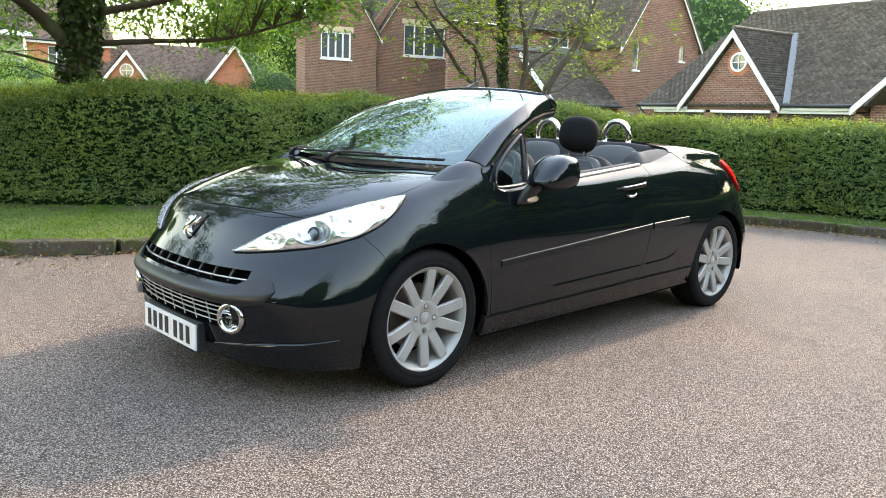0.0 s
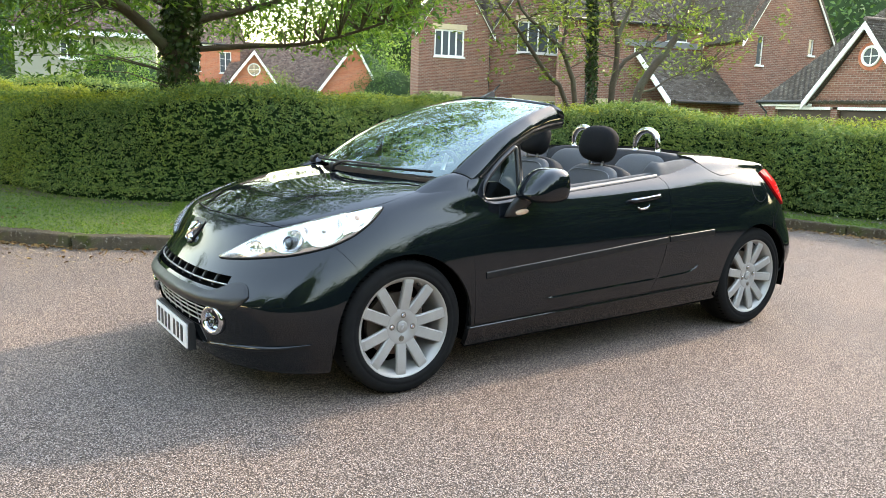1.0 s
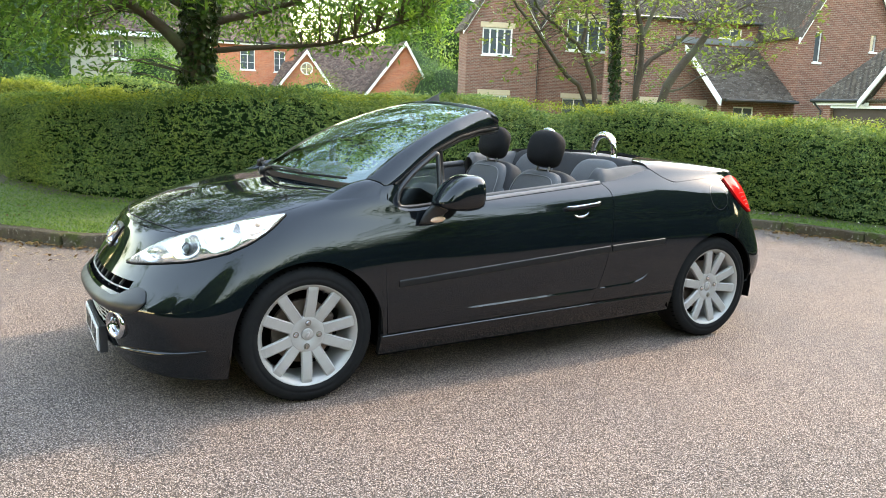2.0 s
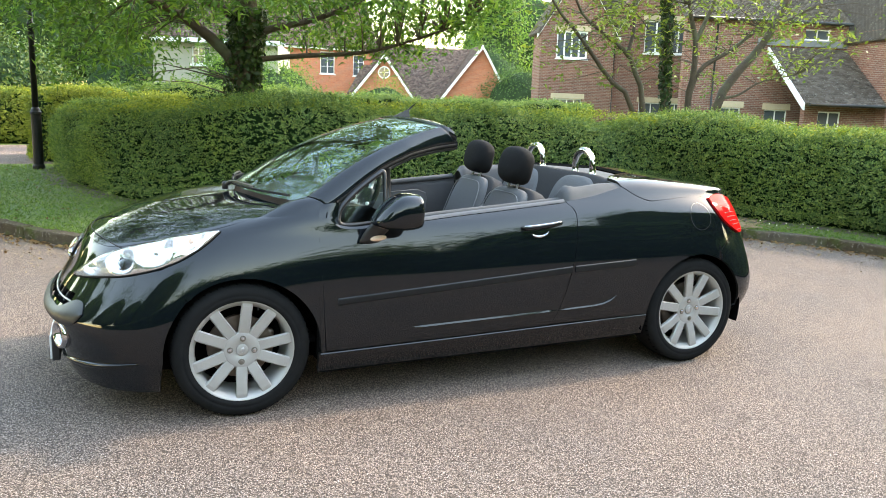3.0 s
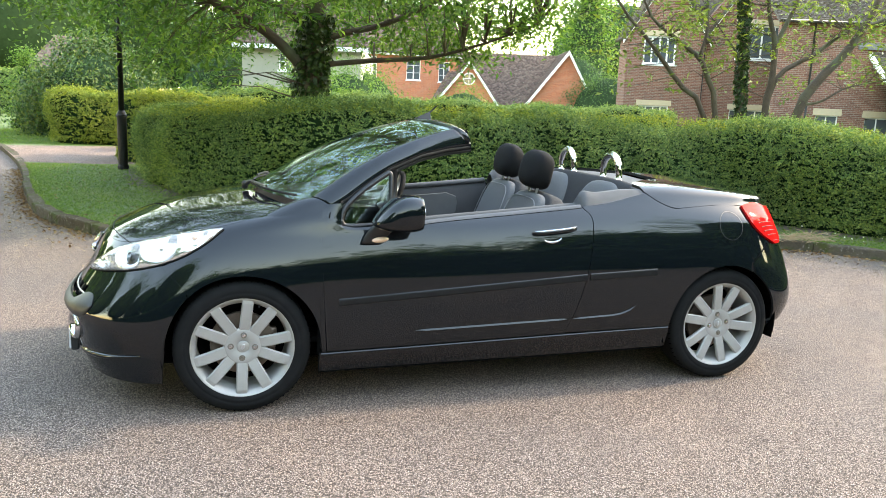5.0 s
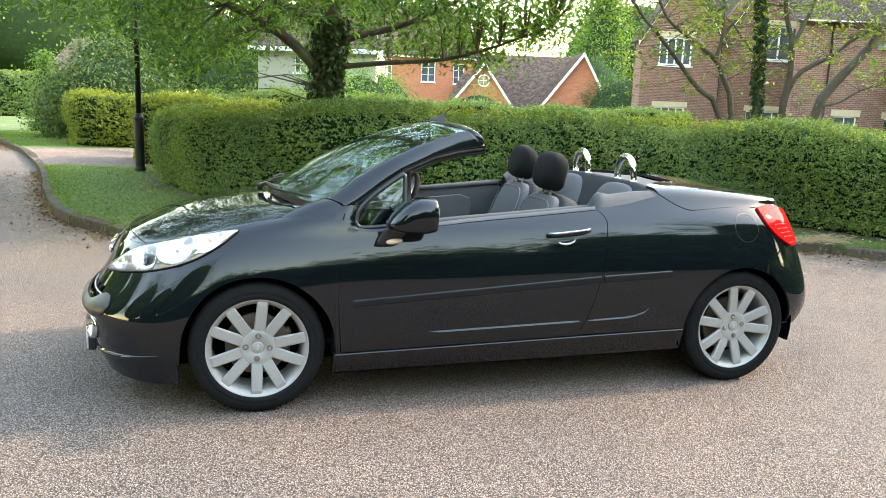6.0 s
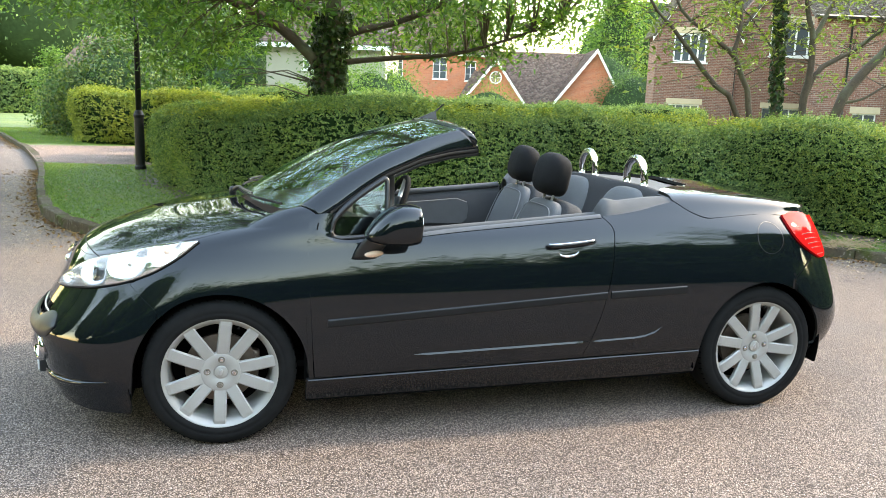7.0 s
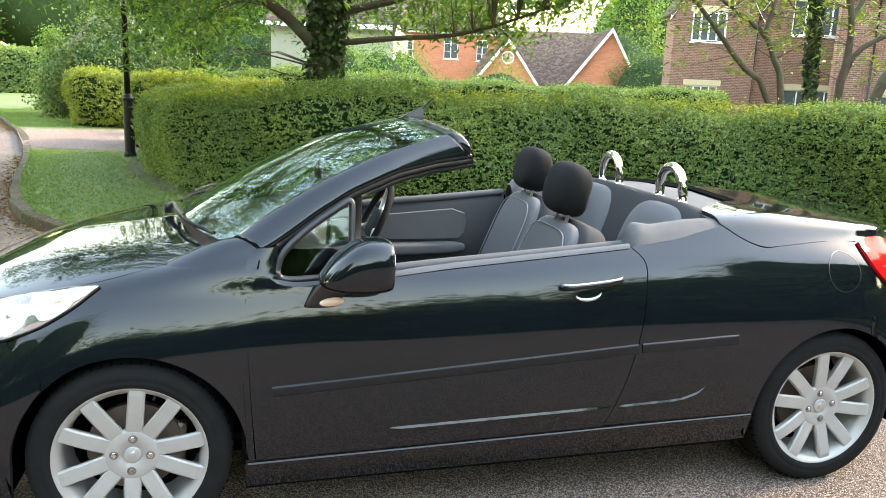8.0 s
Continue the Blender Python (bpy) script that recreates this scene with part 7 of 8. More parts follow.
def headlight(s):
    h = empty("headlight", pose(0, 0, 0), "long clear headlight with bright reflectors", "")
    h.parent = car
    n, m = 110, 34
    A, B = np.meshgrid(np.linspace(0, 1, n) ** 0.8, np.linspace(0, 1, m), indexing="ij")
    G, N = lamp_grid(A, B)
    crown = np.sin(np.pi * B) ** 0.6 * np.sin(np.pi * A) ** 0.5
    # plated shell, pressed into a bowl for each lamp with sharp ridges between
    wide = head_point(A[:, 0], np.ones(n)) - head_point(A[:, 0], np.zeros(n))
    tall = np.linalg.norm(wide, axis=1)[:, None]
    long = 0.75
    deep = np.zeros_like(A)
    for a, b, r, name in LAMP_UNITS:
        q = np.hypot((A - a) * long, (B - b) * tall) / (r * 0.75)
        deep = np.maximum(deep, np.clip(1 - q ** 2, 0, 1))
    bm = bmesh.new()
    sheet(bm, G + N * (0.003 + 0.030 * crown * (1 - 0.9 * deep))[..., None], s, 0.006)
    part("lamp_shell", bm, (LAMP_WHITE, GAP_SHADE), h, smooth=True)
    for a, b, r, name in LAMP_UNITS:
        i, j = int(np.argmin(np.abs(A[:, 0] - a))), int(np.argmin(np.abs(B[0] - b)))
        p, d = G[i, j], N[i, j] + np.array([-0.75, 0, -0.1])
        d /= np.linalg.norm(d)
        p = p + N[i, j] * 0.006
        mm = Matrix.Translation((p[0], s * p[1], p[2])) @ Vector((d[0], s * d[1], d[2])).to_track_quat("Z", "Y").to_matrix().to_4x4()
        bm = bmesh.new()
        if name == "projector":
            lathe(bm, [(0.025, -0.02), (0.025, 0.006), (0.028, 0.010), (0.028, 0.013), (0.023, 0.014), (0.021, 0.006)], 32)
            part("projector_ring", bm, SATIN, h, smooth=True).matrix_basis = mm
            bm = bmesh.new()
            lathe(bm, [(0.0215, 0.002), (0.019, 0.011), (0.012, 0.017), (0.0, 0.019)], 28)
            part("projector_lens", bm, PANE, h, smooth=True).matrix_basis = mm
        else:
            k = r * 0.13
            lathe(bm, [(k, -0.02), (k, 0.003), (k * 0.8, 0.008), (0.0, 0.011)], 24)
            part("bulb_cap", bm, REFLECTOR if name != "indicator_bowl" else AMBER, h, smooth=True).matrix_basis = mm
    bm = bmesh.new()
    sheet(bm, G + N * (0.007 + 0.034 * crown)[..., None], s, 0.012)
    part("clear_cover", bm, (LENS_CLEAR, GAP_SHADE), h, smooth=True).visible_shadow = False
    # dark gasket along the lower edge
    bm = bmesh.new()
    L = (G + N * 0.004)[:, 0] * np.array([1, s, 1])
    tube(bm, L, 0.0035, 6)
    part("gasket", bm, RUBBER, h, smooth=True)


def car_rear():
    # rear bumper and tail
    vs = np.linspace(0, 4.72, 60)
    zc = section(np.full(60, 2.85), vs)[:, 2]
    cx, cz, cr = ARCH[1]
    seam = np.where(zc < 0.30, 2.872, np.interp(zc, (0.55, 0.63, 0.66, 0.75, 0.80, 0.95), (2.775, 2.695, 2.703, 2.812, 2.85, 2.88)))
    seam = np.where((zc > 0.306) & (zc < 0.604), cx + np.sqrt(np.clip(cr ** 2 - (zc - cz) ** 2, 0, None)), seam) + GAP
    u0 = u_at(seam, vs)
    q = np.linspace(0, 1, 60)
    P = body(u0[None] + (3 - u0)[None] * q[:, None], np.repeat(vs[None], 60, 0))
    bm = bmesh.new()
    for s in (-1, 1):
        sheet(bm, P, s, 0.012, None, 0, "btl")
    bmesh.ops.remove_doubles(bm, verts=bm.verts, dist=0.0004)
    part("rear_bumper", bm, (PAINT, GAP_SHADE), car, smooth=True)
    # boot lid: side arms run forward beside the deck
    rows = np.linspace(0, 1, 34)
    xs = np.linspace(2.07, 2.96, 50)
    v0 = curve((2.06, 2.13, 2.225, 2.30, 2.48, 2.62, 2.72, 2.81, 3.0), (5.75, 5.20, 4.78, 4.77, 4.88, 4.92, 4.89, 4.79, 4.735))(xs)
    X = xs[:, None] + (0.30 * np.clip((rows - 0.42) / 0.25, 0, 1) ** 1.5)[None] * (1 - (xs - 2.07) / 0.89)[:, None]
    g = section(X, v0[:, None] + (7 - v0[:, None]) * rows[None])
    xt = X[-1]
    q = np.linspace(0, 1, 30)
    end = 3.085 - 0.03 * (1 - rows) ** 1.5
    X2 = xt[None] + (end - xt)[None] * q[:, None]
    g2 = section(X2, np.repeat((v0[-1] + (7 - v0[-1]) * rows)[None], 30, 0))
    bm = bmesh.new()
    for s in (-1, 1):
        sheet(bm, g, s, 0.016, None, 0, "lb")
        sheet(bm, g2, s, 0.010, None, 0, "br")
    bmesh.ops.remove_doubles(bm, verts=bm.verts, dist=0.0004)
    part("boot_lid", bm, (PAINT, GAP_SHADE), car, smooth=True)
    # spoiler lip and tail face between the lamps
    bm = bmesh.new()
    box(bm, (2.6, -0.48, 0.60), (2.93, 0.48, 0.88), 0.03)
    part("tail_panel", bm, PAINT, car)
    for s in (-1, 1):
        xx, vv = np.meshgrid(np.linspace(2.58, 3.07, 22), np.linspace(3.3, 5.3, 24), indexing="ij")
        bm = bmesh.new()
        sheet(bm, section(xx, vv), s, 0.0, None, -0.003)
        part("lamp_backing", bm, PAINT, car, smooth=True)
        tail_lamp(s)


def tail_lamp(s):
    """Red rear lamp that wraps round the corner."""
    t = empty("tail_lamp", pose(0, 0, 0), "red wrap-round tail lamp", "")
    t.parent = car
    n, m = 24, 20
    a, b = np.linspace(0, 1, n), np.linspace(0, 1, m)
    A, B = np.meshgrid(a, b, indexing="ij")
    x0 = 2.888 - 0.222 * (1 - (1 - B) ** 2.4)
    x1 = 2.945 + 0.055 * np.sin(np.pi * np.clip(B, 0, 1)) ** 0.8
    z0, z1 = 0.742, 0.948
    X = x0 + (x1 - x0) * A
    Zt = z0 + (z1 - z0 + 0.018 * np.sin(np.pi * np.minimum(A * 1.3, 1)) - 0.018 * A) * B
    V = np.stack([share_at(X[i], Zt[i]) for i in range(n)])
    G = section(X, V)
    bm = bmesh.new()
    sheet(bm, G, s, 0.026, None, 0.012)
    part("lens", bm, (RED_LENS, RED_LENS), t, smooth=True)
    for f in np.linspace(0.15, 0.75, 6):
        bm = bmesh.new()
        L = G[4:-2, int(f * (m - 1))].copy()
        L[:, 1] = (L[:, 1] + 0.0135) * s
        tube(bm, L, 0.0030, 5)
        part("lens_rib", bm, RED_DARK, t, smooth=True)


car_body()
car_front()
car_rear()


# ---- windscreen, pillars and header ----
def screen_point(a, b):
    """Windscreen: a from -1 to 1 across, b from 0 at its foot to 1 at the header."""
    x0, y0, z0 = 0.105 + 0.190 * a ** 2, 0.676 * a, 0.966 - 0.006 * a ** 2
    x1, y1, z1 = 0.985 + 0.075 * a ** 2, 0.515 * a, 1.346 - 0.030 * a ** 2
    arc = 4 * b * (1 - b)
    return np.stack([x0 + (x1 - x0) * b - 0.016 * arc, y0 + (y1 - y0) * b + 0.014 * a * arc, z0 + (z1 - z0) * b + 0.048 * arc], -1)


def car_screen():
    A, B = np.meshgrid(np.linspace(-1, 1, 40), np.linspace(0, 1, 30), indexing="ij")
    w = empty("windscreen", pose(0, 0, 0), "raked windscreen that mirrors trees and sky", "")
    w.parent = car
    bm = bmesh.new()
    sheet(bm, screen_point(A, B), 1, 0.0)
    part("glass", bm, SCREEN_GLASS, w, smooth=True).visible_shadow = False
    # dark edge of the glass
    for name, a0, a1, b0, b1 in (("glass_border", -1, 1, 0.0, 0.05), ("glass_border", -1, 1, 0.955, 1.0), ("glass_border", -1, -0.955, 0.0, 1.0), ("glass_border", 0.955, 1, 0.0, 1.0)):
        P, Q = np.meshgrid(np.linspace(a0, a1, 30), np.linspace(b0, b1, 20), indexing="ij")
        bm = bmesh.new()
        sheet(bm, screen_point(P, Q), 1, 0.0, None, -0.003)
        part(name, bm, INK, w, smooth=True)
    # pillars: a hollow-looking painted rail from the fender to the header, with a seal below
    for s in (-1, 1):
        b = np.linspace(0.035, 1.0, 40)
        E = screen_point(np.full(40, 1.0), b)
        low = np.stack([np.interp(b, (0.0, 0.035, 0.15, 0.35, 0.5, 0.7, 0.85, 1.0), k) for k in ((0.37, 0.40, 0.457, 0.60, 0.70, 0.86, 1.0, 1.145), (0.742, 0.742, 0.732, 0.692, 0.665, 0.617, 0.57, 0.530), (0.935, 0.948, 0.977, 1.075, 1.132, 1.193, 1.222, 1.240))], 1)
        low = np.array(spline(low[::3], 40))
        out = low - E
        prof = ((0.0, 0.002), (0.15, 0.010), (0.4, 0.017), (0.7, 0.016), (0.9, 0.009), (1.0, 0.0), (0.95, -0.014), (0.7, -0.028), (0.25, -0.025))
        up = np.array([-0.35, 0.30, 0.88])
        rings = [[E[k] + out[k] * u + up * h for u, h in prof] for k in range(40)]
        bm = bmesh.new()
        V = [[bm.verts.new((p[0], s * p[1], p[2])) for p in r] for r in rings]
        for r0, r1 in zip(V, V[1:]):
            for j in range(len(prof)):
                bm.faces.new((r0[j], r0[(j + 1) % len(prof)], r1[(j + 1) % len(prof)], r1[j]))
        bm.faces.new(V[0])
        bm.faces.new(V[-1])
        bmesh.ops.recalc_face_normals(bm, faces=bm.faces)
        pil = part("a_pillar", bm, PAINT, car, smooth=True)
        # the wing rises to the foot of the pillar
        m, q = 16, 14
        foot = np.array([E[0] + out[0] * u + up * h for u, h in prof[:6]])
        skirt = section(np.linspace(0.395, 0.372, 5), np.linspace(4.75, 3.95, 5))
        S = np.array(spline(np.concatenate([foot[:1] + [(0.0, -0.03, -0.03)], foot, skirt]), q)) - np.array([0.004, 0, 0])
        vj = np.linspace(5.62, 3.95, q)
        K0 = section(S[:, 0], vj)
        G = []
        for tau in np.linspace(0, 1, m):
            x = S[:, 0] + (0.04 - S[:, 0]) * tau
            top_v = np.minimum(vj, 3.95 + (float(BONNET_V(x.mean())) - 0.02 - 3.95) * np.linspace(1, 0, q) + (1 - tau) * 0.4)
            g = section(x, vj + (top_v - vj) * tau)
            hold = (1 - tau) ** 2 * (1 + 2 * tau)
            g = g + (S - K0) * hold * np.array([0, 1, 1]) - np.array([0, 0.004, 0.004]) * min(1, tau * 3) * (1 - hold) * 1.5
            g[:, 0] = x
            G.append(g)
        bm = bmesh.new()
        sheet(bm, np.array(G), s, 0.0)
        part("wing_top", bm, PAINT, car, smooth=True)
        bm = bmesh.new()
        tube(bm, [(p[0] + 0.002, s * p[1], p[2] + 0.0005) for p in S[1:10]], 0.0028, 6)
        part("pillar_seam", bm, SHADE_BLACK, pil)
        bm = bmesh.new()
        tube(bm, [(low[k][0], s * (low[k][1] - 0.012), low[k][2] - 0.014) for k in range(4, 40)], 0.012, 8)
        part("door_seal", bm, RUBBER, pil, smooth=True)
        bm = bmesh.new()
        tube(bm, [(low[k][0] + 0.006, s * (low[k][1] - 0.026), low[k][2] - 0.030) for k in range(20, 40)], 0.011, 8)
        part("window_channel", bm, SATIN, pil, smooth=True)
        bm = bmesh.new()
        tube(bm, [((E[k] + out[k] * 0.5)[0], s * (E[k] + out[k] * 0.5)[1] - s * 0.02, (E[k] + out[k] * 0.5)[2] - 0.026) for k in range(8, 40)], 0.026, 8)
        part("inner_cover", bm, TRIM_DARK, pil, smooth=True)
    # header across the top
    a = np.linspace(-1.0, 1.0, 48)
    E = screen_point(a, np.full(48, 1.0))
    prof = ((-0.006, 0.004), (0.02, 0.011), (0.06, 0.012), (0.095, 0.004), (0.112, -0.010), (0.108, -0.030), (0.07, -0.045), (0.0, -0.030))
    bm = bmesh.new()
    V = []
    for k in range(48):
        fall = 0.030 * abs(a[k]) ** 6
        V.append([bm.verts.new((E[k][0] + u * (1 - 0.35 * abs(a[k]) ** 8), E[k][1] * (1 + 0.055 * max(u, 0) / 0.1 * abs(a[k]) ** 4), E[k][2] + h - 0.20 * u ** 1 * 0.35 - fall * u / 0.1)) for u, h in prof])
    for r0, r1 in zip(V, V[1:]):
        for j in range(len(prof)):
            bm.faces.new((r0[j], r0[(j + 1) % len(prof)], r1[(j + 1) % len(prof)], r1[j]))
    bm.faces.new(V[0])
    bm.faces.new(V[-1])
    bmesh.ops.recalc_face_normals(bm, faces=bm.faces)
    head = part("header_rail", bm, PAINT, car, smooth=True)
    bm = bmesh.new()
    tube(bm, [(E[k][0] + 0.108, E[k][1] * 1.03, E[k][2] - 0.028) for k in range(4, 44)], 0.012, 8)
    part("header_seal", bm, RUBBER, head, smooth=True)
    # stubby aerial foot on the header
    bm = bmesh.new()
    ring = [[bm.verts.new((x, y, z)) for x, y, z in ((x0, -w, z), (x1, -w * 0.8, z), (x1, w * 0.8, z), (x0, w, z))] for x0, x1, w, z in ((-0.055, 0.040, 0.017, -0.006), (-0.045, 0.040, 0.016, 0.006), (-0.006, 0.036, 0.010, 0.026), (0.016, 0.034, 0.006, 0.040))]
    for r0, r1 in zip(ring, ring[1:]):
        for j in range(4):
            bm.faces.new((r0[j], r0[(j + 1) % 4], r1[(j + 1) % 4], r1[j]))
    bm.faces.new(ring[-1])
    o = part("aerial_foot", bm, SATIN, head)
    o.matrix_basis = pose(1.035, 0.0, 1.350, 0, 3, 0)
    bm = bmesh.new()
    tube(bm, [(0.015, 0, 0.025), (0.075, 0, 0.085)], [0.006, 0.003], 8)
    part("aerial_rod", bm, SATIN, o, smooth=True)
    # inner mirror
    bm = bmesh.new()
    box(bm, (-0.02, -0.11, -0.032), (0.012, 0.11, 0.032), 0.014)
    o = part("inner_mirror", bm, SATIN, car)
    o.matrix_basis = pose(0.93, 0.0, 1.255, 0, -14, 0)
    # wipers lie along the foot of the glass
    for y0, y1, x0 in ((0.60, 0.05, 0.0), (0.02, -0.60, 0.0)):
        wi = empty("wiper", pose(0, 0, 0), "black windscreen wiper", "")
        wi.parent = car
        ys = np.linspace(y0, y1, 12)
        L = screen_point(ys / 0.66, np.linspace(0.012, 0.030, 12)) + np.array([-0.030, 0, 0.006])
        bm = bmesh.new()
        tube(bm, L, 0.0062, 6)
        part("blade", bm, RUBBER, wi, smooth=True)
        bm = bmesh.new()
        pv = np.array([L[0][0] - 0.035, y0 + 0.015, L[0][2] - 0.014])
        tube(bm, spline([pv, L[1] + (-0.008, 0, 0.014), L[3] + (-0.002, 0, 0.016), L[6] + (0, 0, 0.012)], 14), [0.011] * 4 + [0.0062] * 10, 8)
        part("arm", bm, SATIN, wi, smooth=True)
        bm = bmesh.new()
        lathe(bm, [(0.017, -0.02), (0.017, 0.014), (0.010, 0.022), (0.0, 0.023)], 16, Matrix.Translation(pv))
        part("pivot_cap", bm, SATIN, wi, smooth=True)


# ---- wheels ----
def make_wheel():
    """A wheel at the origin whose outer face looks along -y."""
    w = empty("wheel", pose(0, 0, 0), "silver ten-spoke alloy wheel with a low black tyre", "")
    R = 0.308
    turn = pose(0, 0, 0, 90)                 # z of the lathe to -y
    bm = bmesh.new()
    prof = [(0.222, -0.085), (0.250, -0.100), (0.282, -0.098), (0.300, -0.088), (0.307, -0.070), (0.308, -0.03), (0.308, 0.03), (0.307, 0.070), (0.301, 0.086), (0.290, 0.096), (0.275, 0.1015), (0.262, 0.1025), (0.258, 0.1005), (0.254, 0.1030), (0.240, 0.1015), (0.232, 0.094), (0.224, 0.085)]
    lathe(bm, prof, 96, turn, False)
    ty = part("tyre", bm, TYRE, w, smooth=True)
    # tread: shoulder blocks and grooves
    bm = bmesh.new()
    for k in range(66):
        a = 2 * math.pi * k / 66
        m = Euler((0, a, 0)).to_matrix().to_4x4()
        box(bm, (-0.0030, -0.080, 0.2985), (0.0030, -0.058, 0.30700), 0, m @ pose(0, 0, 0, 0, 0, 14))
    part("tread_sipe", bm, SHADE_BLACK, ty)
    # rim barrel and outer lip
    bm = bmesh.new()
    lathe(bm, [(0.205, -0.085), (0.200, 0.02), (0.204, 0.060), (0.212, 0.078), (0.224, 0.088), (0.229, 0.0935), (0.2335, 0.0935), (0.235, 0.088), (0.228, 0.080), (0.222, 0.0)], 96, turn, False)
    rim = part("rim", bm, ALLOY, w, smooth=True)
    bm = bmesh.new()
    lathe(bm, [(0.060, -0.02), (0.145, -0.02), (0.145, 0.005), (0.060, 0.005)], 48, turn)
    part("brake_disc", bm, STEEL, w)
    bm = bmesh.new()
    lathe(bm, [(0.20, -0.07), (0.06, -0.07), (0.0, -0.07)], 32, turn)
    part("back_plate", bm, SHADE_BLACK, w)
    bm = bmesh.new()
    for sgn in (1,):
        box(bm, (0.075, 0.005, -0.075), (0.155, 0.05, 0.075), 0.015)
    part("caliper", bm, STEEL, w)
    # spokes: tapered, softly domed bars
    sb = bmesh.new()
    n = 9
    rings = []
    for k in range(n):
        r = 0.050 + (0.226 - 0.050) * k / (n - 1)
        half = 0.0268 - 0.0010 * k / (n - 1)
        if k == 0:
            half = 0.016
        if k == n - 1:
            half = 0.0275
        y = -0.066 - 0.022 * math.sin(math.pi * 0.5 * k / (n - 1)) + (0.004 if k == n - 1 else 0)
        rings.append([sb.verts.new(p) for p in ((-half * 0.84, y + 0.026, r), (-half, y + 0.006, r), (-half * 0.80, y, r), (half * 0.80, y, r), (half, y + 0.006, r), (half * 0.84, y + 0.026, r))])
    for r0, r1 in zip(rings, rings[1:]):
        for j in range(6):
            sb.faces.new((r0[j], r0[(j + 1) % 6], r1[(j + 1) % 6], r1[j]))
    sb.faces.new(rings[0])
    sb.faces.new(rings[-1])
    bmesh.ops.recalc_face_normals(sb, faces=sb.faces)
    first = part("spoke", sb, ALLOY, w)
    for k in range(10):
        o = first if k == 0 else new("spoke", first.data)
        o.parent = w
        o.matrix_basis = pose(0, 0, 0, 0, 180 + 36 * k + (2.2 if k % 2 else -2.2), 0)
    # hub face, bolts in their wells, centre badge
    bm = bmesh.new()
    lathe(bm, [(0.080, 0.035), (0.087, 0.060), (0.085, 0.0690), (0.076, 0.0725), (0.034, 0.0695), (0.030, 0.066), (0.0, 0.066)], 48, turn)
    part("hub", bm, ALLOY, w, smooth=True)
    for k in range(4):
        a = math.pi / 2 * k
        o = empty("wheel_bolt", pose(0.054 * math.sin(a), -0.0705, 0.054 * math.cos(a)), "", "")
        o.parent = w
        bm = bmesh.new()
        lathe(bm, [(0.0110, 0.0), (0.0142, 0.0012), (0.0138, 0.0022), (0.0110, 0.0012), (0.0, 0.0012)], 20, turn)
        part("bolt_well", bm, ALLOY_DARK, o, smooth=True)
        bm = bmesh.new()
        lathe(bm, [(0.0098, 0.0), (0.0098, 0.004), (0.0080, 0.006), (0.0, 0.006)], 6, turn)
        part("bolt_head", bm, CHROME if k != 2 else ALLOY_DARK, o)
    bm = bmesh.new()
    lathe(bm, [(0.027, 0.064), (0.027, 0.0705), (0.024, 0.072), (0.0, 0.073)], 32, turn)
    part("centre_cap", bm, ALLOY, w, smooth=True)
    bm = bmesh.new()
    bmesh.ops.create_uvsphere(bm, u_segments=16, v_segments=10, radius=1.0, matrix=pose(0, -0.0725, 0, 0, 20, 0) @ Matrix.Diagonal((0.008, 0.003, 0.014, 1)))
    part("cap_badge", bm, SILVER, w, smooth=True)
    # valve
    bm = bmesh.new()
    tube(bm, [(0.06, -0.070, 0.196), (0.058, -0.082, 0.188)], 0.004, 8)
    part("valve", bm, RUBBER, w)
    return w


def car_wheels():
    w = make_wheel()
    w.parent = car
    spots = [(0.0, -0.722, 4.0, 0), (2.54, -0.722, -9.0, 0), (0.0, 0.722, 17.0, 180), (2.54, 0.722, 60.0, 180)]
    for k, (x, y, roll, rz) in enumerate(spots):
        m = pose(x, y, 0.308, 0, 0, rz) @ pose(0, 0, 0, 0, roll, 0)
        if k == 0:
            w.matrix_basis = m
        else:
            copy_thing(w, m)
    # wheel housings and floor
    # arch linings carry their shade as a near-black colour
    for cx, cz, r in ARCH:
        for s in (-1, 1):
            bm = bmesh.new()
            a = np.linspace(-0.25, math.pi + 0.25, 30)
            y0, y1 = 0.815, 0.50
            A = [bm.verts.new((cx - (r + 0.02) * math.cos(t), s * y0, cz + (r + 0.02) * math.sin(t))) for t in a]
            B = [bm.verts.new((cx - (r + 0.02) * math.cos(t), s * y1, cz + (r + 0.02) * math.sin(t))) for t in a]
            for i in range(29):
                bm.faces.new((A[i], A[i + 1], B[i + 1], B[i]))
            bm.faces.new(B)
            part("wheel_housing", bm, SHADE_BLACK, car, smooth=False)
    # black boxes added to close the underside, so no daylight leaks in
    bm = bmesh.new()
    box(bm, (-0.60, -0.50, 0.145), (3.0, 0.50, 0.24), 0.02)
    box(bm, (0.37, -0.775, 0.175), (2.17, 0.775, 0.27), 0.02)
    part("floor_pan", bm, SHADE_BLACK, car)
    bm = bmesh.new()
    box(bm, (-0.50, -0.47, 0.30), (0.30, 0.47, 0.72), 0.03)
    part("engine_bay", bm, SHADE_BLACK, car)


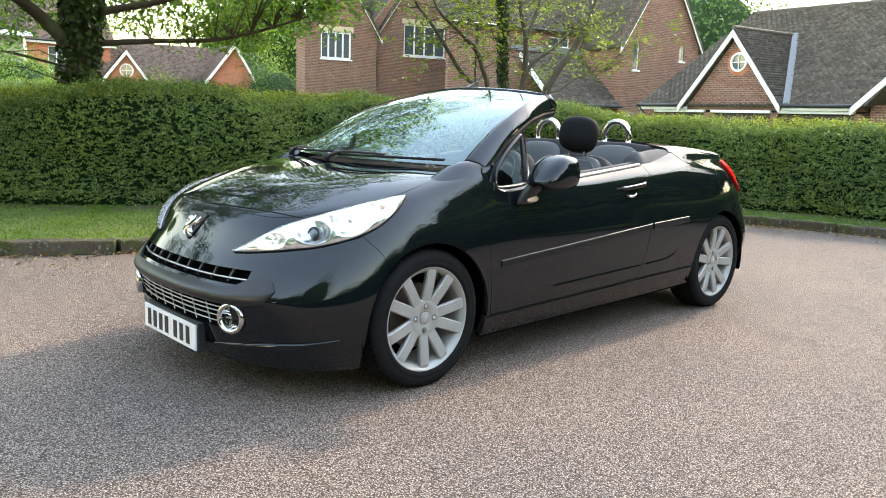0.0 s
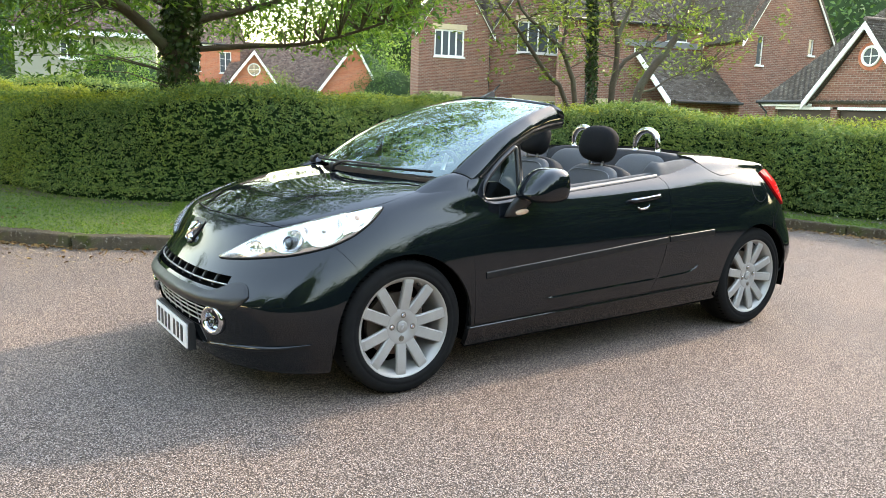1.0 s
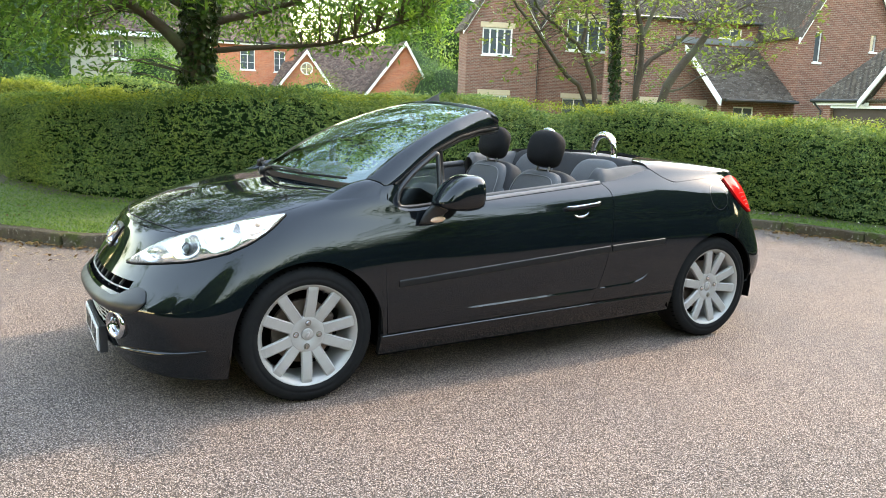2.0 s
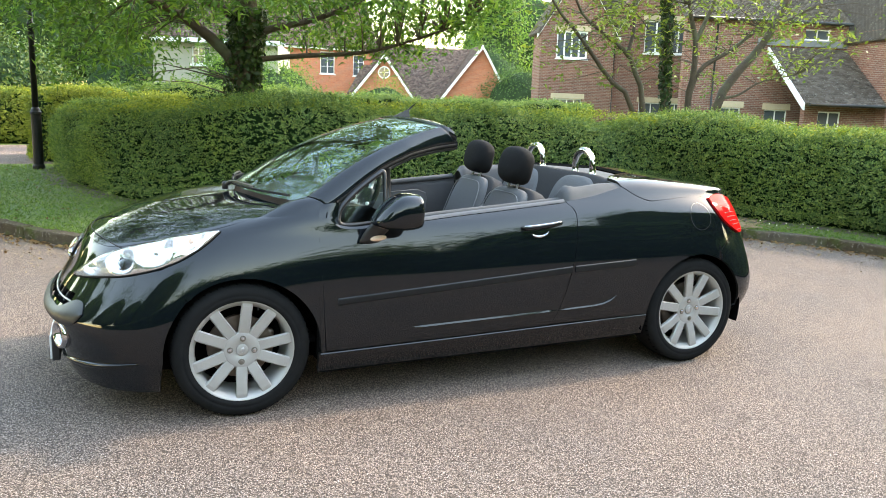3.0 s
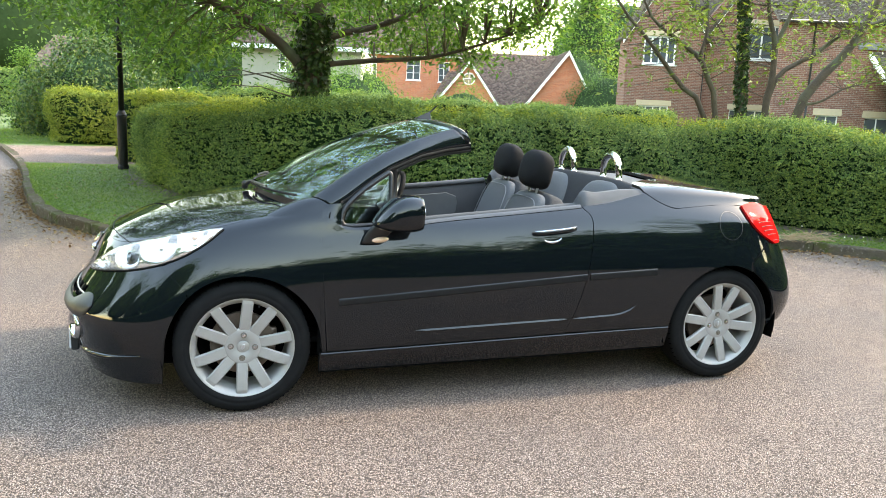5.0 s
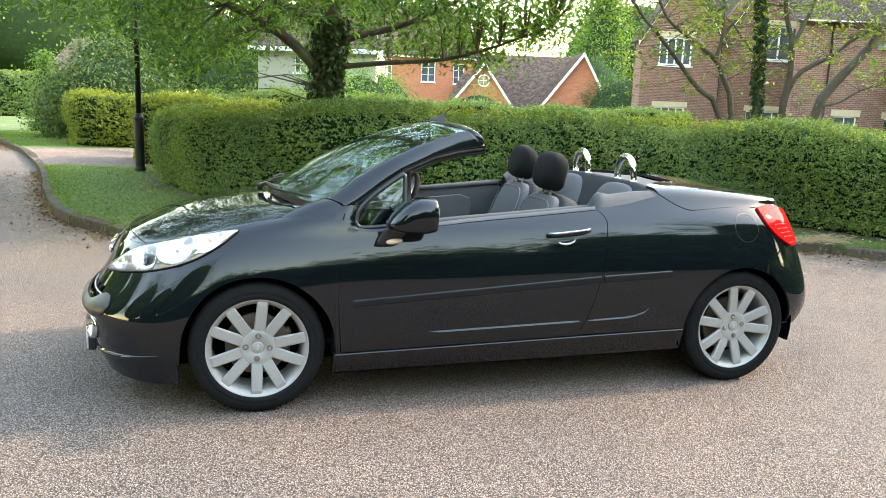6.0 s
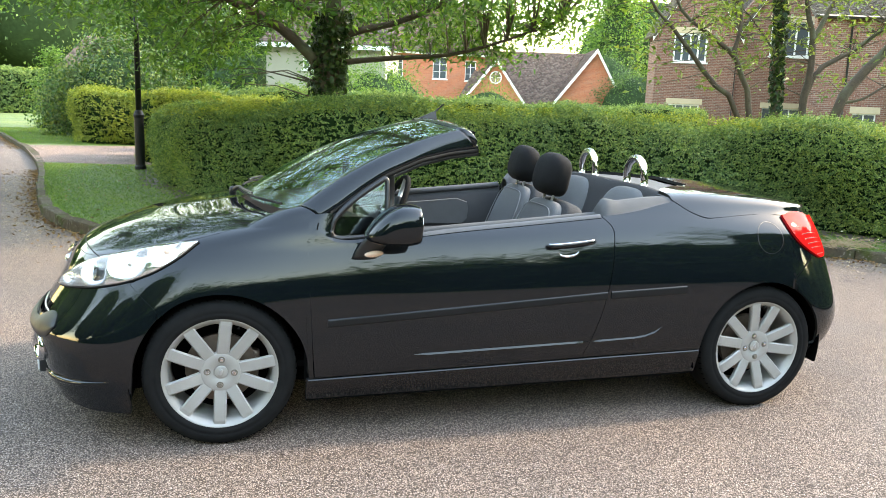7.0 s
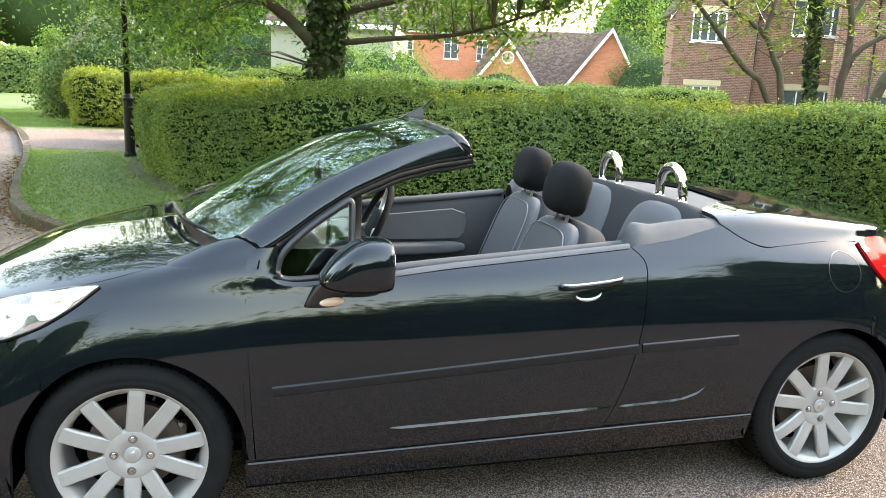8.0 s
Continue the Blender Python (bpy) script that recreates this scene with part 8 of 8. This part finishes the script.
# ---- cabin ----
def front_seat(y, x):
    st = empty("front_seat", pose(x, y, 0.215), "front seat in grey and charcoal cloth with a black headrest", "")
    st.parent = car
    lean = 22
    bm = bmesh.new()
    soft_block(bm, (0.25, 0.245, 0.075), pose(-0.30, 0, 0.20, 0, -6, 0), 4)
    part("cushion", bm, CLOTH, st, smooth=True)
    bm = bmesh.new()
    soft_block(bm, (0.072, 0.258, 0.345), pose(0.022, 0, 0.440, 0, lean, 0), 5.0, lambda c: Vector((c.x, c.y * (1.0 - 0.07 * max(0, c.z) ** 2), c.z)))
    back = part("backrest", bm, CLOTH, st, smooth=True)
    for s in (-1, 1):
        bm = bmesh.new()
        soft_block(bm, (0.085, 0.055, 0.25), pose(-0.015, s * 0.195, 0.38, 0, lean, s * 8), 3)
        part("side_bolster", bm, CLOTH_GREY, st, smooth=True)
        bm = bmesh.new()
        tube(bm, [(0.060, s * 0.052, 0.72), (0.083, s * 0.052, 0.80)], 0.0065, 8)
        part("headrest_post", bm, SILVER, st, smooth=True)
    bm = bmesh.new()
    soft_block(bm, (0.062, 0.222, 0.318), pose(-0.022, 0, 0.462, 0, lean, 0), 5.0, lambda c: Vector((c.x, c.y * (1 - 0.07 * max(0, c.z) ** 2), c.z)))
    part("back_panel", bm, CLOTH_GREY, st, "grey cloth centre of the backrest", smooth=True)
    bm = bmesh.new()
    soft_block(bm, (0.072, 0.128, 0.105), pose(0.088, 0, 0.892, 0, lean - 6, 0), 2.9, lambda c: Vector((c.x + 0.55 * max(0, c.x) * max(0, -c.z) ** 1.5, c.y * (1 - 0.12 * max(0, -c.z)) * (1 - 0.045 * math.exp(-((c.x - 0.35) / 0.14) ** 2)), c.z - 0.10 * max(0, c.x) * max(0, c.z))))
    part("headrest", bm, CLOTH_BLACK, st, smooth=True)
    turn = pose(-0.022, 0, 0.462, 0, lean, 0)
    for k in (0.93,):
        line = []
        for t in np.linspace(-0.9, math.pi + 0.9, 40):
            c, q = math.cos(t), math.sin(t)
            line.append(turn @ Vector((-0.0605, math.copysign(abs(c) ** 0.4, c) * 0.213 * k, math.copysign(abs(q) ** 0.4, q) * 0.30 * k)))
        bm = bmesh.new()
        tube(bm, line, 0.0026, 5)
        part("seam_piping", bm, PIPING, st)
    return st


def cabin():
    # floor and tunnel
    bm = bmesh.new()
    box(bm, (0.30, -0.66, 0.272), (2.0, 0.66, 0.30))
    box(bm, (0.55, -0.13, 0.30), (1.75, 0.13, 0.48), 0.04)
    part("cabin_floor", bm, CLOTH_BLACK, car)
    front_seat(-0.36, 1.50)
    front_seat(0.36, 1.62)
    # dashboard: a soft-edged shelf under the glass
    a = np.linspace(-0.96, 0.96, 30)
    prof = ((0.02, -0.015), (0.20, 0.012), (0.36, 0.012), (0.44, -0.03), (0.46, -0.12), (0.44, -0.35))
    bm = bmesh.new()
    G = np.stack([np.stack([np.array([screen_point(np.array([q]), np.array([0.0]))[0][0] + u, q * (0.655 - 0.02 * u), 0.918 + h]) for u, h in prof]) for q in a])
    sheet(bm, G, 1, 0.0)
    part("dashboard", bm, TRIM_DARK, car, smooth=True)
    bm = bmesh.new()
    soft_block(bm, (0.10, 0.17, 0.05), pose(0.55, 0.36, 0.935), 3)
    part("instrument_hood", bm, TRIM_DARK, car, smooth=True)
    # steering wheel on the far side
    sw = empty("steering_wheel", pose(0.925, 0.36, 0.845, 0, -64, 0), "dark leather steering wheel", "")
    sw.parent = car
    bm = bmesh.new()
    ring = [(0.185 * math.cos(t), 0.185 * math.sin(t), 0) for t in np.linspace(0, 2 * math.pi, 49)]
    tube(bm, ring, 0.016, 10, False)
    part("wheel_rim", bm, CLOTH_BLACK, sw, smooth=True)
    bm = bmesh.new()
    soft_block(bm, (0.075, 0.085, 0.03), pose(0, 0, -0.02), 3)
    part("airbag_pad", bm, TRIM_DARK, sw, smooth=True)
    for t in (0.0, 1.9, 4.4):
        bm = bmesh.new()
        tube(bm, [(0.06 * math.cos(t), 0.06 * math.sin(t), -0.015), (0.18 * math.cos(t), 0.18 * math.sin(t), 0)], 0.014, 8)
        part("wheel_spoke", bm, SILVER, sw, smooth=True)
    # rear seats
    for s in (-1, 1):
        bm = bmesh.new()
        soft_block(bm, (0.075, 0.225, 0.25), pose(1.99, s * 0.31, 0.80, 0, 20, 0), 3.4)
        part("rear_backrest", bm, CLOTH_GREY, car, "grey cloth rear seat back", smooth=True)
        bm = bmesh.new()
        soft_block(bm, (0.20, 0.24, 0.07), pose(1.82, s * 0.31, 0.52), 3.4)
        part("rear_cushion", bm, CLOTH, car, smooth=True)
    bm = bmesh.new()
    soft_block(bm, (0.09, 0.66, 0.27), pose(2.045, 0, 0.79, 0, 20, 0), 6)
    part("seat_bulkhead", bm, CLOTH, car, smooth=True)
    # side linings beside the rear seats, rising behind the door
    for s in (-1, 1):
        xs = np.linspace(1.700, 2.09, 20)
        topz = np.interp(xs, (1.70, 1.725, 1.80, 1.95, 2.09), (0.985, 1.022, 1.010, 1.026, 1.030))
        edge_v = np.interp(xs, (1.6, 1.75, 1.9, 2.02, 2.07, 2.12), (5.0, 5.07, 5.22, 5.42, 5.50, 5.54))
        by, bz = section(xs, edge_v)[:, 1], section(xs, edge_v)[:, 2]
        G = np.stack([np.stack([(x, y - 0.002, z - 0.002), (x, y - 0.020, max(z + 0.010, t - 0.030)), (x, y - 0.045, t), (x, y - 0.085, t + 0.002), (x, y - 0.12, t - 0.03), (x, y - 0.16, 0.60)]) for x, y, z, t in zip(xs, by, bz, topz)])
        bm = bmesh.new()
        V = sheet(bm, G, s, 0.0)
        bm.faces.new(V[0])
        bm.faces.new(V[-1])
        part("side_lining", bm, TRIM_GREY, car, "dark grey side lining", smooth=True)
        # hoop
        bm = bmesh.new()
        c = s * 0.285
        line = [(2.093, c - 0.092, 1.035), (2.093, c - 0.092, 1.09)] + [(2.090, c - 0.092 * math.cos(t), 1.105 + 0.085 * math.sin(t)) for t in np.linspace(0, math.pi, 18)] + [(2.093, c + 0.092, 1.09), (2.093, c + 0.092, 1.035)]
        tube(bm, line, 0.0195, 14)
        h = part("roll_hoop", bm, CHROME, car, "polished chrome roll hoop behind the rear seat", smooth=True)
        bm = bmesh.new()
        box(bm, (2.055, c - 0.135, 1.025), (2.135, c + 0.135, 1.040), 0.007)
        part("hoop_foot", bm, PLASTIC, h)
        for e in (-1, 1):
            bm = bmesh.new()
            lathe(bm, [(0.029, 0.0), (0.028, 0.010), (0.024, 0.016), (0.018, 0.018)], 20, pose(2.093, c + e * 0.092, 1.038))
            part("hoop_collar", bm, PLASTIC, h, smooth=True)
    # deck behind the hoops and the dark gap before the boot lid
    rows = np.linspace(0, 1, 16)
    xs = np.linspace(2.06, 2.47, 12)
    G = section(np.repeat(xs[:, None], 16, 1), 6.0 + 0 * rows[None] + rows[None] * 1.0)
    G[..., 2] -= 0.018 + 0.02 * np.clip((xs - 2.33) / 0.1, 0, 1)[:, None]
    bm = bmesh.new()
    for s in (-1, 1):
        sheet(bm, G, s, 0.0)
    bmesh.ops.remove_doubles(bm, verts=bm.verts, dist=0.001)
    part("deck_panel", bm, TRIM_GREY, car, smooth=True)
    for s in (-1, 1):
        bm = bmesh.new()
        G2 = section(np.repeat(np.linspace(2.02, 2.40, 12)[:, None], 6, 1), np.linspace(5.3, 6.2, 6)[None].repeat(12, 0))
        G2[..., 2] -= 0.055
        sheet(bm, G2, s, 0.0)
        part("deck_side", bm, TRIM_DARK, car, smooth=True)


car_screen()
car_wheels()
cabin()
